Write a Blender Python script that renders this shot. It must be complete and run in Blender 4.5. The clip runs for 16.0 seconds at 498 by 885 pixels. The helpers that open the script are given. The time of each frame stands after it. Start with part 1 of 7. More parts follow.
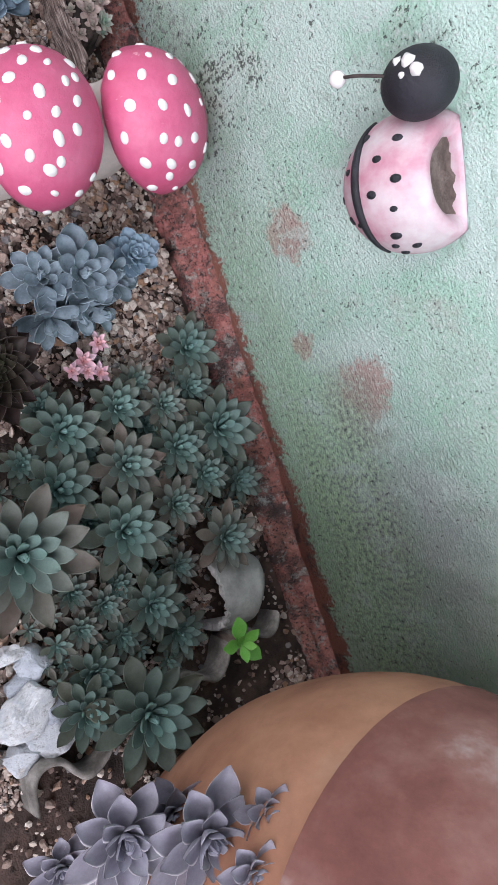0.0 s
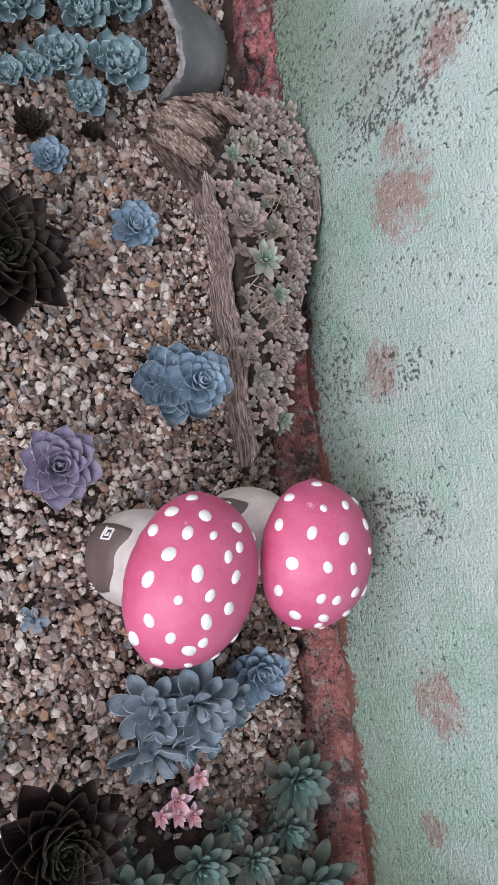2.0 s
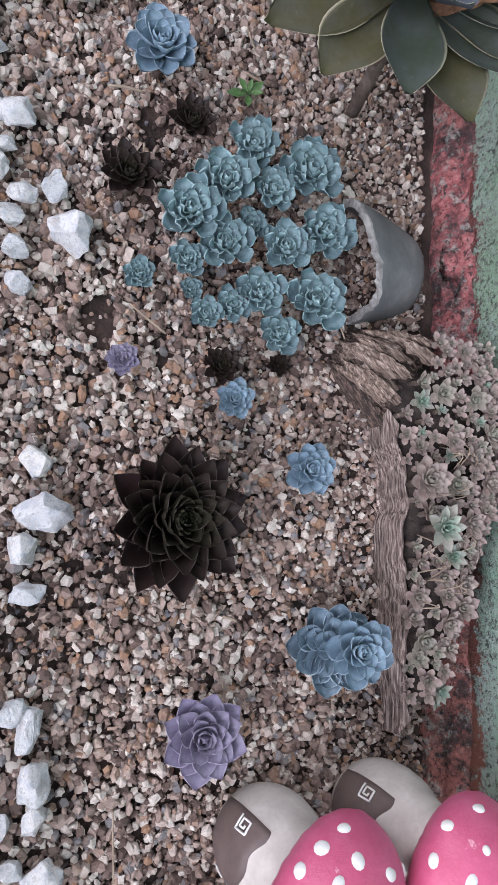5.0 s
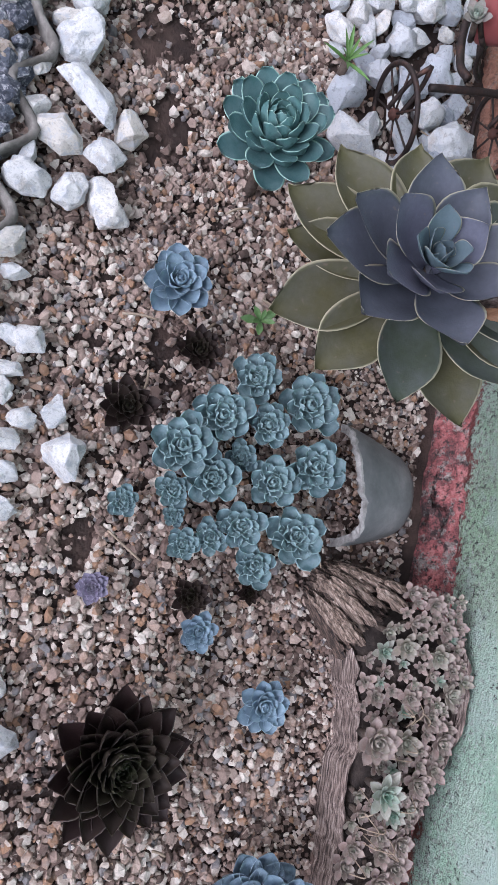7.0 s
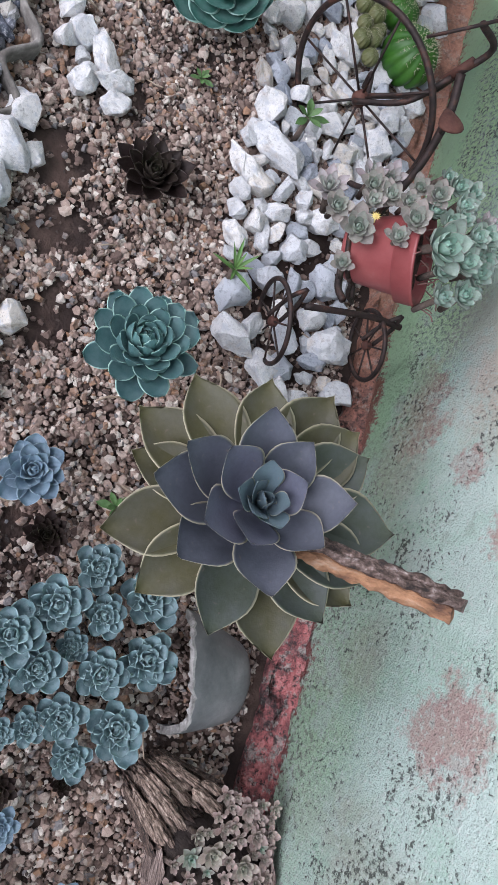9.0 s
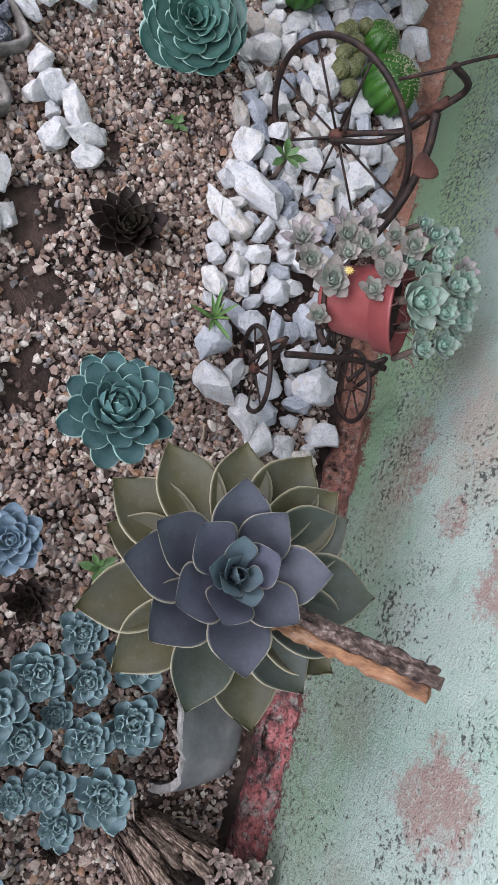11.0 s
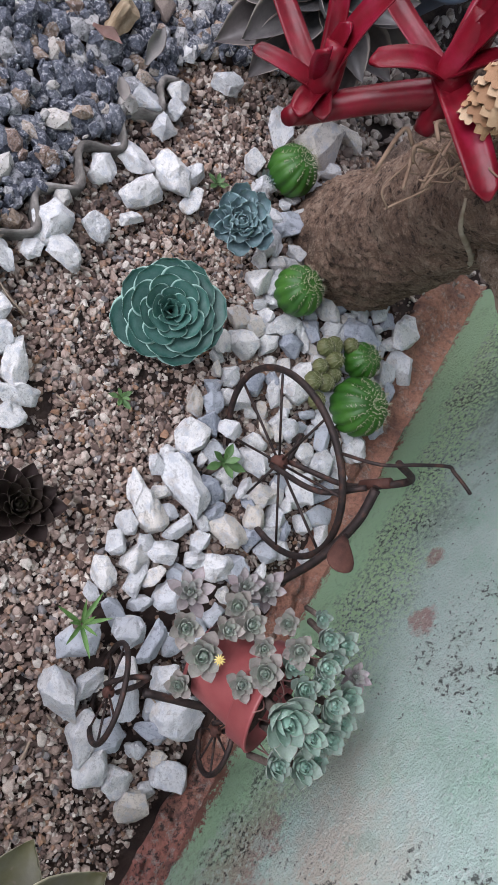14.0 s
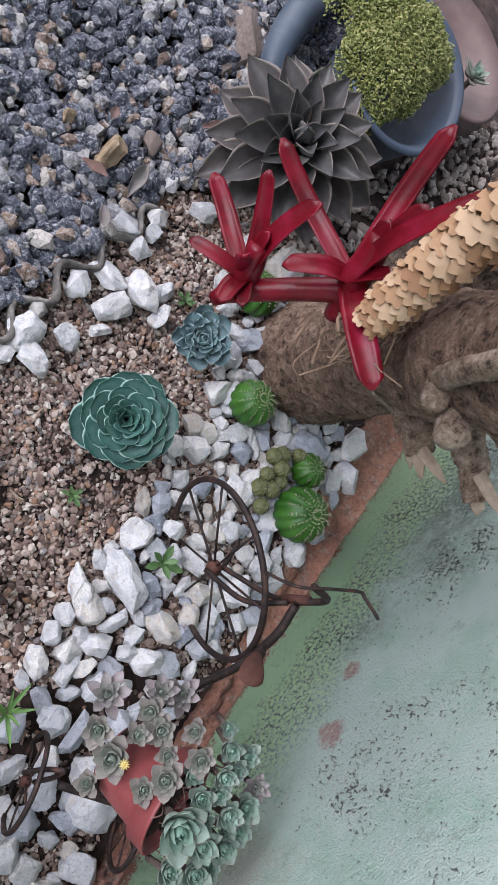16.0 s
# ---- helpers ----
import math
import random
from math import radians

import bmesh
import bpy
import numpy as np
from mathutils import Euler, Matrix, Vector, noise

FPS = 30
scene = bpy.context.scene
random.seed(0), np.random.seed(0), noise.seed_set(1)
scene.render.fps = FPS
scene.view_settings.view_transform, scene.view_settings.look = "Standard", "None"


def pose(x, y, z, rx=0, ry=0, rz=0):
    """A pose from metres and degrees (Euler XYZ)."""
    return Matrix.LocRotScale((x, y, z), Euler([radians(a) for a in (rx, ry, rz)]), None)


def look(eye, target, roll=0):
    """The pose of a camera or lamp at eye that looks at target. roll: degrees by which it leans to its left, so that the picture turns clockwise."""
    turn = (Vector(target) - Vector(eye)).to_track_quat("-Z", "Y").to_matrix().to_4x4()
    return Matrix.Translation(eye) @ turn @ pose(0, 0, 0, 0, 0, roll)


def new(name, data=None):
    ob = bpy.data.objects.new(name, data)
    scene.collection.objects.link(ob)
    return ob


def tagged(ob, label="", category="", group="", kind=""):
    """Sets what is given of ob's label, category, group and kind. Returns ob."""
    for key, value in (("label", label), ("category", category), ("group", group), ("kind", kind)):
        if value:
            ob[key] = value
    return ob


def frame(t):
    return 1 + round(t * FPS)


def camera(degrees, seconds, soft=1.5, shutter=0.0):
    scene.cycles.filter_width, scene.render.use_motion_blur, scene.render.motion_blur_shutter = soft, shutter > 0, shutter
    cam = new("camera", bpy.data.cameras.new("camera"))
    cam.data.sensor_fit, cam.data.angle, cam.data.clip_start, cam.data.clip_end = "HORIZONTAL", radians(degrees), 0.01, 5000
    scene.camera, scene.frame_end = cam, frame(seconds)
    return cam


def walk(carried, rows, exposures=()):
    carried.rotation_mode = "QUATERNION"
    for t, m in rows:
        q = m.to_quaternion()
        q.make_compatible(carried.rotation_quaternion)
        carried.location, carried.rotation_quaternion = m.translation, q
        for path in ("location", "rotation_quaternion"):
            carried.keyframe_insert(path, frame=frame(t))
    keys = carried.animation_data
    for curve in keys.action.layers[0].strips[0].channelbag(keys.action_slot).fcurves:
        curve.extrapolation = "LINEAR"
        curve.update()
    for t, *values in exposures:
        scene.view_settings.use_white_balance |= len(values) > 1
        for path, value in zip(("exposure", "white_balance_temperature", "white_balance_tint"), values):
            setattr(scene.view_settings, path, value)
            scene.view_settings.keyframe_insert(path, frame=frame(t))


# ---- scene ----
cam = camera(39.5, 16.0, soft=0.45)
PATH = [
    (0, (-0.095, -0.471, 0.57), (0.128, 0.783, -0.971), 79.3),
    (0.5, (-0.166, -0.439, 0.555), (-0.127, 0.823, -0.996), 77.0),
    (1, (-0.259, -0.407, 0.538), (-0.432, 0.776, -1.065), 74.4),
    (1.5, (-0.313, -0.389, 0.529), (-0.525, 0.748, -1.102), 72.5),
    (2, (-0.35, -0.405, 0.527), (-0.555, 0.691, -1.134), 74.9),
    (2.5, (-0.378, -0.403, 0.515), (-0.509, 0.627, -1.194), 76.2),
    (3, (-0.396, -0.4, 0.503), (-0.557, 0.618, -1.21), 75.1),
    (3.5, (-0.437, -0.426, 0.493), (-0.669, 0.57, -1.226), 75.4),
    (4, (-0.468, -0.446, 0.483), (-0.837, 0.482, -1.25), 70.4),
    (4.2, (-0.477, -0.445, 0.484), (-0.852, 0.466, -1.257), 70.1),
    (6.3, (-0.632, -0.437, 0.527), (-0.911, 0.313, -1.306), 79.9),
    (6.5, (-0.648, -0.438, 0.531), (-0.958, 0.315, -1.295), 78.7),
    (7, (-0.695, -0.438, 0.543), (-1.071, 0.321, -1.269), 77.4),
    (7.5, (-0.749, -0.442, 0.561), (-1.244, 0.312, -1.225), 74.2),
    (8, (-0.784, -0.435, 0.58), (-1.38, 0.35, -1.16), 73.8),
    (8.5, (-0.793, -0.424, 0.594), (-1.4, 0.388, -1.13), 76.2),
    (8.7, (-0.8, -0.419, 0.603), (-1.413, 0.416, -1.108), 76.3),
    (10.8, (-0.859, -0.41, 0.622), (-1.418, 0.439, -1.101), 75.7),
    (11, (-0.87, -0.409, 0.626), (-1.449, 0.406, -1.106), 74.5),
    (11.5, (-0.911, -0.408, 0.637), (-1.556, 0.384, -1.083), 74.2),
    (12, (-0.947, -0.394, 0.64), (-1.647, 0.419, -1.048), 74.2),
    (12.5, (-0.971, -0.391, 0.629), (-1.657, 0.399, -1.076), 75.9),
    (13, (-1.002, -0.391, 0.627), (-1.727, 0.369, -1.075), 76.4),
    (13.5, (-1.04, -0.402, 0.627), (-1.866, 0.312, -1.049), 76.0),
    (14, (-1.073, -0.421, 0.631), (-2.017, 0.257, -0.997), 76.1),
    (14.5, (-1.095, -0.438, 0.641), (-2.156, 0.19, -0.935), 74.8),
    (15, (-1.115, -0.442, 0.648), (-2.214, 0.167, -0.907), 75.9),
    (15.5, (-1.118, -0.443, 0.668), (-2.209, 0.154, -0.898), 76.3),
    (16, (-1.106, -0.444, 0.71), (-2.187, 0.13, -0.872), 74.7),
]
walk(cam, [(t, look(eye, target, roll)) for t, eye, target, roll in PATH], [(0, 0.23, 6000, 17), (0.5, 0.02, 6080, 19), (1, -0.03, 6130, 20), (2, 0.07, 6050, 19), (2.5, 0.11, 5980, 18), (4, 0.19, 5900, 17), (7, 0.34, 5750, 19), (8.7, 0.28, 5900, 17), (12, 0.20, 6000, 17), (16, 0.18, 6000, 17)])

# ---- world, sun and sky: an open, evenly clouded day ----
world = bpy.data.worlds.new("overcast_sky")
scene.world = world
world.use_nodes = True
wn, wl = world.node_tree.nodes, world.node_tree.links
sky = wn.new("ShaderNodeTexSky")
sky.sky_type = "NISHITA"
sky.sun_disc = False
sky.sun_elevation, sky.sun_rotation = radians(35), radians(215)
sky.air_density, sky.dust_density = 1.0, 3.0
soft_grey = wn.new("ShaderNodeHueSaturation")
soft_grey.inputs["Saturation"].default_value = 0.4
wl.new(sky.outputs[0], soft_grey.inputs["Color"])
wl.new(soft_grey.outputs[0], wn["Background"].inputs["Color"])
wn["Background"].inputs["Strength"].default_value = 0.12
sun = new("sun", bpy.data.lights.new("sun", "SUN"))
sun.data.energy, sun.data.angle, sun.data.color = 2.95, radians(42), (1.0, 0.975, 0.95)
sun.matrix_world = look((0.35, -1.5, 1.28), (-0.7, 0.0, 0.0))
scene.view_settings.exposure = 0.0


# ---- materials ----
def material(name, rough=0.6, metal=0.0):
    m = bpy.data.materials.new(name)
    m.use_nodes = True
    b = m.node_tree.nodes["Principled BSDF"]
    b.inputs["Roughness"].default_value, b.inputs["Metallic"].default_value = rough, metal
    return m, m.node_tree.nodes, m.node_tree.links, b


def noise_tex(n, l, coord, scale, detail=4, rough=0.6):
    t = n.new("ShaderNodeTexNoise")
    t.inputs["Scale"].default_value, t.inputs["Detail"].default_value, t.inputs["Roughness"].default_value = scale, detail, rough
    l.new(coord, t.inputs["Vector"])
    return t.outputs["Fac"]


def ramp(n, l, fac, stops, constant=False):
    r = n.new("ShaderNodeValToRGB")
    if constant:
        r.color_ramp.interpolation = "CONSTANT"
    e = r.color_ramp.elements
    while len(e) < len(stops):
        e.new(0.5)
    for k, (p, c) in enumerate(stops):
        e[k].position, e[k].color = p, (*c, 1)
    l.new(fac, r.inputs["Fac"])
    return r.outputs["Color"]


def grey(v):
    return (v, v, v)


def mix(n, l, a, b, fac, mode="MIX"):
    m = n.new("ShaderNodeMix")
    m.data_type, m.blend_type = "RGBA", mode
    for sock, v in ((m.inputs["Factor"], fac), (m.inputs["A"], a), (m.inputs["B"], b)):
        if isinstance(v, (int, float)):
            sock.default_value = v
        elif isinstance(v, tuple):
            sock.default_value = (*v, 1)
        else:
            l.new(v, sock)
    return m.outputs["Result"]


def calc(n, l, op, a, b=0.0):
    m = n.new("ShaderNodeMath")
    m.operation = op
    for k, v in enumerate((a, b)):
        if isinstance(v, (int, float)):
            m.inputs[k].default_value = v
        else:
            l.new(v, m.inputs[k])
    return m.outputs[0]


def bump(n, l, b, height, strength, distance):
    t = n.new("ShaderNodeBump")
    t.inputs["Strength"].default_value, t.inputs["Distance"].default_value = strength, distance
    l.new(height, t.inputs["Height"])
    l.new(t.outputs[0], b.inputs["Normal"])


def place_coord(n):
    return n.new("ShaderNodeNewGeometry").outputs["Position"]


def thing_coord(n):
    return n.new("ShaderNodeTexCoord").outputs["Object"]


def mottled(name, stops, scale, rough=0.7, fine=0.25, relief=0.3, depth=0.002, metal=0.0, island=False, thing=False, world_space=False, spread=0.5, scuff=None):
    """Colour from coarse noise, mixed with a random tone per piece, dulled by fine noise, with a fine relief."""
    m, n, l, b = material(name, rough, metal)
    co = place_coord(n) if world_space else thing_coord(n)
    f = noise_tex(n, l, co, scale, 5)
    if island:
        f = mix(n, l, f, n.new("ShaderNodeNewGeometry").outputs["Random Per Island"], spread)
    if thing:
        f = mix(n, l, f, n.new("ShaderNodeObjectInfo").outputs["Random"], spread)
    c = ramp(n, l, f, stops)
    g = noise_tex(n, l, co, scale * 9, 6, 0.7)
    c = mix(n, l, c, ramp(n, l, g, [(0.3, grey(0.45)), (0.7, grey(1.0))]), fine, "MULTIPLY")
    if scuff:
        c = mix(n, l, c, scuff, ramp(n, l, noise_tex(n, l, co, scale * 2.2, 9, 0.78), [(0.635, grey(0)), (0.655, grey(0.85))]))
    l.new(c, b.inputs["Base Color"])
    bump(n, l, b, g, relief, depth)
    return m


def leaf_material(name, margin, amount, rough=0.45, bloom=(0.75, 0.8, 0.85), bloom_amount=0.12, spots=0.0, inner=0.84, gloss=0.4):
    """A waxy leaf: the leaf's own tone, a thin margin in another colour, powdery bloom and faint scars."""
    m, n, l, b = material(name, rough)
    b.inputs["Specular IOR Level"].default_value = gloss
    co = thing_coord(n)
    own = n.new("ShaderNodeObjectInfo")
    rim = n.new("ShaderNodeAttribute")
    rim.attribute_name = "rim"
    f = noise_tex(n, l, co, 4.0, 4)
    c = mix(n, l, own.outputs["Color"], bloom, calc(n, l, "MULTIPLY", ramp(n, l, f, [(0.4, grey(0)), (0.7, grey(1))]), bloom_amount))
    g = noise_tex(n, l, co, 22.0, 5, 0.7)
    c = mix(n, l, c, ramp(n, l, g, [(0.25, grey(0.55)), (0.6, grey(1.0))]), 0.35, "MULTIPLY")
    if spots:
        h = noise_tex(n, l, co, 11.0, 2)
        c = mix(n, l, c, (0.16, 0.12, 0.10), calc(n, l, "MULTIPLY", ramp(n, l, h, [(0.66, grey(0)), (0.72, grey(1))]), spots))
    edge = ramp(n, l, rim.outputs["Fac"], [(inner, grey(0)), (min(1, inner + 0.13), grey(1))])
    c = mix(n, l, c, margin, calc(n, l, "MULTIPLY", edge, amount))
    l.new(c, b.inputs["Base Color"])
    b.inputs["Subsurface Weight"].default_value = 0.06
    b.inputs["Subsurface Radius"].default_value = (0.004, 0.006, 0.003)
    b.inputs["Subsurface Scale"].default_value = 0.5
    bump(n, l, b, g, 0.12, 0.01)
    return m


def clamp_map(n, l, value, lo, hi):
    """0 at lo, 1 at hi, smooth between and held beyond."""
    m = n.new("ShaderNodeMapRange")
    m.interpolation_type = "SMOOTHSTEP"
    m.inputs["From Min"].default_value, m.inputs["From Max"].default_value = lo, hi
    l.new(value, m.inputs["Value"])
    return m.outputs["Result"]


def patch(n, l, co, x, z, r, ragged):
    """1 in the middle of a patch on the wall, falling to 0 past its ragged edge."""
    d = n.new("ShaderNodeVectorMath")
    d.operation = "DISTANCE"
    l.new(co, d.inputs[0])
    d.inputs[1].default_value = (x, 0, z)
    return calc(n, l, "ADD", calc(n, l, "SUBTRACT", 1.25, calc(n, l, "DIVIDE", d.outputs["Value"], r)), ragged)


def stucco_material():
    """Old lime paint on rough plaster: mint green and whitish, worn through to rose grey, mould and shade coloured into
    the pits, green with algae at the foot.
    """
    m, n, l, b = material("painted_stucco", 0.9)
    co = place_coord(n)
    xyz = n.new("ShaderNodeSeparateXYZ")
    l.new(co, xyz.inputs[0])
    x, z = xyz.outputs["X"], xyz.outputs["Z"]
    cloud = noise_tex(n, l, co, 5.5, 4, 0.55)
    soft = noise_tex(n, l, co, 11.0, 4, 0.6)
    mid = noise_tex(n, l, co, 34.0, 6, 0.72)
    fine = noise_tex(n, l, co, 120.0, 5, 0.75)
    fleck = noise_tex(n, l, co, 150.0, 8, 0.8)
    c = ramp(n, l, cloud, [(0.32, (0.52, 0.72, 0.61)), (0.41, (0.57, 0.80, 0.68)), (0.48, (0.54, 0.79, 0.67)), (0.55, (0.70, 0.87, 0.80)), (0.62, (0.55, 0.74, 0.67)), (0.70, (0.60, 0.66, 0.58)), (0.78, (0.52, 0.67, 0.60))])
    # paler mint patches, growing in from x -0.02 to -0.28 and beyond
    c = mix(n, l, c, (0.70, 0.93, 0.83), calc(n, l, "MULTIPLY", clamp_map(n, l, x, -0.02, -0.28), ramp(n, l, soft, [(0.40, grey(0.05)), (0.56, grey(0.8))])))
    c = mix(n, l, c, (0.48, 0.80, 0.62), ramp(n, l, noise_tex(n, l, co, 15.0, 5, 0.65), [(0.52, grey(0)), (0.60, grey(0.65))]))
    c = mix(n, l, c, (0.58, 0.61, 0.54), ramp(n, l, noise_tex(n, l, co, 8.0, 6, 0.7), [(0.55, grey(0)), (0.66, grey(0.6))]))
    # paler in patches towards the top, except at the near end
    c = mix(n, l, c, (0.76, 0.93, 0.87), calc(n, l, "MULTIPLY", calc(n, l, "MULTIPLY", clamp_map(n, l, z, 0.08, 0.24), clamp_map(n, l, x, -0.25, -0.55)), ramp(n, l, soft, [(0.38, grey(0.15)), (0.56, grey(0.8))])))
    # worn patches where the undercoat shows (x, height, radius)
    ragged = calc(n, l, "ADD", calc(n, l, "MULTIPLY", calc(n, l, "SUBTRACT", mid, 0.5), 2.4), calc(n, l, "MULTIPLY", calc(n, l, "SUBTRACT", fine, 0.5), 1.4))
    total = None
    for px, pz, pr in WORN:
        f = patch(n, l, co, px, pz, pr * 1.25, ragged)
        total = f if total is None else calc(n, l, "MAXIMUM", total, f)
    worn = ramp(n, l, total, [(0.20, grey(0)), (0.60, grey(0.8))])
    undercoat = ramp(n, l, mid, [(0.36, (0.42, 0.22, 0.21)), (0.47, (0.56, 0.31, 0.28)), (0.60, (0.58, 0.40, 0.35))])
    c = mix(n, l, c, undercoat, worn)
    cloudy = calc(n, l, "MULTIPLY", calc(n, l, "SUBTRACT", noise_tex(n, l, co, 14.0, 6, 0.7), 0.5), 2.6)
    for px, pz, pr, tone, much in STAINS_AND_SHADE:
        c = mix(n, l, c, tone, ramp(n, l, patch(n, l, co, px, pz, pr, cloudy), [(0.2, grey(0)), (0.9, grey(much))]))
    # algae along the foot: a smooth light green strip, then a speckled one
    wander = calc(n, l, "ADD", z, calc(n, l, "ADD", calc(n, l, "MULTIPLY", calc(n, l, "SUBTRACT", soft, 0.5), 0.09), calc(n, l, "MULTIPLY", calc(n, l, "SUBTRACT", mid, 0.5), 0.05)))
    low = clamp_map(n, l, wander, 0.135, 0.08)
    reach = ramp(n, l, calc(n, l, "MULTIPLY", calc(n, l, "ADD", x, 2.0), 0.4), [(0.08, grey(0.8)), (0.31, grey(0.9)), (0.37, grey(0.45)), (0.44, grey(0.35)), (0.49, grey(0.75)), (0.54, grey(0.2)), (0.58, grey(0.35)), (0.64, grey(0.2)), (0.76, grey(0.4)), (0.82, grey(0.9)), (0.9, grey(0.7))])
    c = mix(n, l, c, mix(n, l, (0.52, 0.84, 0.54), (0.68, 0.92, 0.68), cloud), calc(n, l, "MULTIPLY", low, reach))
    speckled = calc(n, l, "MULTIPLY", calc(n, l, "MULTIPLY", clamp_map(n, l, wander, 0.19, 0.12), clamp_map(n, l, wander, 0.045, 0.075)), calc(n, l, "MULTIPLY", reach, ramp(n, l, calc(n, l, "MULTIPLY", calc(n, l, "ADD", x, 2.0), 0.4), [(0.0, grey(1)), (0.32, grey(1)), (0.36, grey(0.3)), (0.74, grey(0.25)), (0.80, grey(0.8))])))
    grain = noise_tex(n, l, co, 210.0, 6, 0.72)
    c = mix(n, l, c, (0.17, 0.27, 0.20), calc(n, l, "MULTIPLY", speckled, ramp(n, l, grain, [(0.45, grey(0.9)), (0.49, grey(0.2))])))
    c = mix(n, l, c, (0.58, 0.86, 0.50), calc(n, l, "MULTIPLY", speckled, ramp(n, l, grain, [(0.485, grey(0)), (0.515, grey(0.95))])))
    spotty = calc(n, l, "ADD", calc(n, l, "MULTIPLY", clamp_map(n, l, x, -0.05, -0.45), 0.65), 0.35)
    # grime just above the skirting
    c = mix(n, l, c, (0.13, 0.11, 0.10), calc(n, l, "MULTIPLY", spotty, calc(n, l, "MULTIPLY", calc(n, l, "MULTIPLY", clamp_map(n, l, wander, 0.125, 0.05), clamp_map(n, l, x, -1.20, -1.05)), ramp(n, l, fleck, [(0.455, grey(0.6)), (0.475, grey(0.02))]))))
    # chalky paint left in hard-edged flakes
    flake = noise_tex(n, l, co, 20.0, 9, 0.72)
    c = mix(n, l, c, (0.70, 0.88, 0.81), ramp(n, l, flake, [(0.545, grey(0)), (0.57, grey(0.45))]))
    c = mix(n, l, c, (0.42, 0.57, 0.47), ramp(n, l, flake, [(0.37, grey(0.5)), (0.42, grey(0))]))
    # pits between the plaster's grains crowd in patches and along the foot
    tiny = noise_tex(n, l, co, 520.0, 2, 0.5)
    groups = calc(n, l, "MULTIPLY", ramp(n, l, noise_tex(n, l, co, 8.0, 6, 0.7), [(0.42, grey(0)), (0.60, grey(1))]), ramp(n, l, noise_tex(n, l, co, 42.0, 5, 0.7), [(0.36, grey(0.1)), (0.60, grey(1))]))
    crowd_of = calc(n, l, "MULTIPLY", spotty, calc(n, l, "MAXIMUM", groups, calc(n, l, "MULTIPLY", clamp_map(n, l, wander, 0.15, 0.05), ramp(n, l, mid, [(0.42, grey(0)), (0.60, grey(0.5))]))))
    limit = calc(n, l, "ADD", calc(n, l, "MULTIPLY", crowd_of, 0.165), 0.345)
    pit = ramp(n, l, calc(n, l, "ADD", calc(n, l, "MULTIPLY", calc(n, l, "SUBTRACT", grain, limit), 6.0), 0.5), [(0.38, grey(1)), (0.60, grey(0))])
    # mould and the shade of the hollows, both put into the colour
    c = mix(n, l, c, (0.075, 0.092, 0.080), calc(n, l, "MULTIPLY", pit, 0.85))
    # grain tops painted paler, as highlights on the relief
    crest = ramp(n, l, calc(n, l, "SUBTRACT", grain, calc(n, l, "MULTIPLY", crowd_of, -0.05)), [(0.55, grey(0)), (0.62, grey(0.7))])
    c = mix(n, l, c, (0.78, 0.89, 0.84), crest)
    crust = calc(n, l, "MULTIPLY", calc(n, l, "MULTIPLY", clamp_map(n, l, wander, 0.165, 0.115), clamp_map(n, l, wander, 0.045, 0.062)), clamp_map(n, l, x, -1.15, -1.32))
    c = mix(n, l, c, ramp(n, l, fine, [(0.38, (0.50, 0.78, 0.42)), (0.62, (0.72, 0.95, 0.64))]), calc(n, l, "MULTIPLY", crust, ramp(n, l, grain, [(0.485, grey(0.05)), (0.515, grey(0.95))])))
    c = mix(n, l, c, (0.56, 0.88, 0.56), calc(n, l, "MULTIPLY", calc(n, l, "MULTIPLY", clamp_map(n, l, wander, 0.090, 0.066), clamp_map(n, l, x, -1.02, -1.10)), 0.85))
    brushed = calc(n, l, "ADD", z, calc(n, l, "ADD", calc(n, l, "MULTIPLY", calc(n, l, "SUBTRACT", mid, 0.5), 0.06), calc(n, l, "MULTIPLY", calc(n, l, "SUBTRACT", grain, 0.5), 0.05)))
    brushed = calc(n, l, "ADD", brushed, calc(n, l, "MULTIPLY", clamp_map(n, l, x, -1.15, -1.30), 0.012))
    paint = ramp(n, l, calc(n, l, "MULTIPLY", calc(n, l, "ADD", x, 2.0), 0.5), [(0.40, (0.44, 0.25, 0.17)), (0.52, (0.34, 0.11, 0.105)), (0.70, (0.30, 0.10, 0.095)), (0.80, (0.46, 0.20, 0.14)), (1.0, (0.45, 0.19, 0.14))])
    c = mix(n, l, c, mix(n, l, paint, (0.10, 0.075, 0.07), ramp(n, l, mid, [(0.50, grey(0)), (0.58, grey(0.8))])), clamp_map(n, l, brushed, 0.042, 0.032))
    l.new(c, b.inputs["Base Color"])
    height = mix(n, l, mix(n, l, grain, tiny, 0.3), mid, 0.35)
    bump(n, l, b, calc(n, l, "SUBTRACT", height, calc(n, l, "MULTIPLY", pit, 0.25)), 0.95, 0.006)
    return m


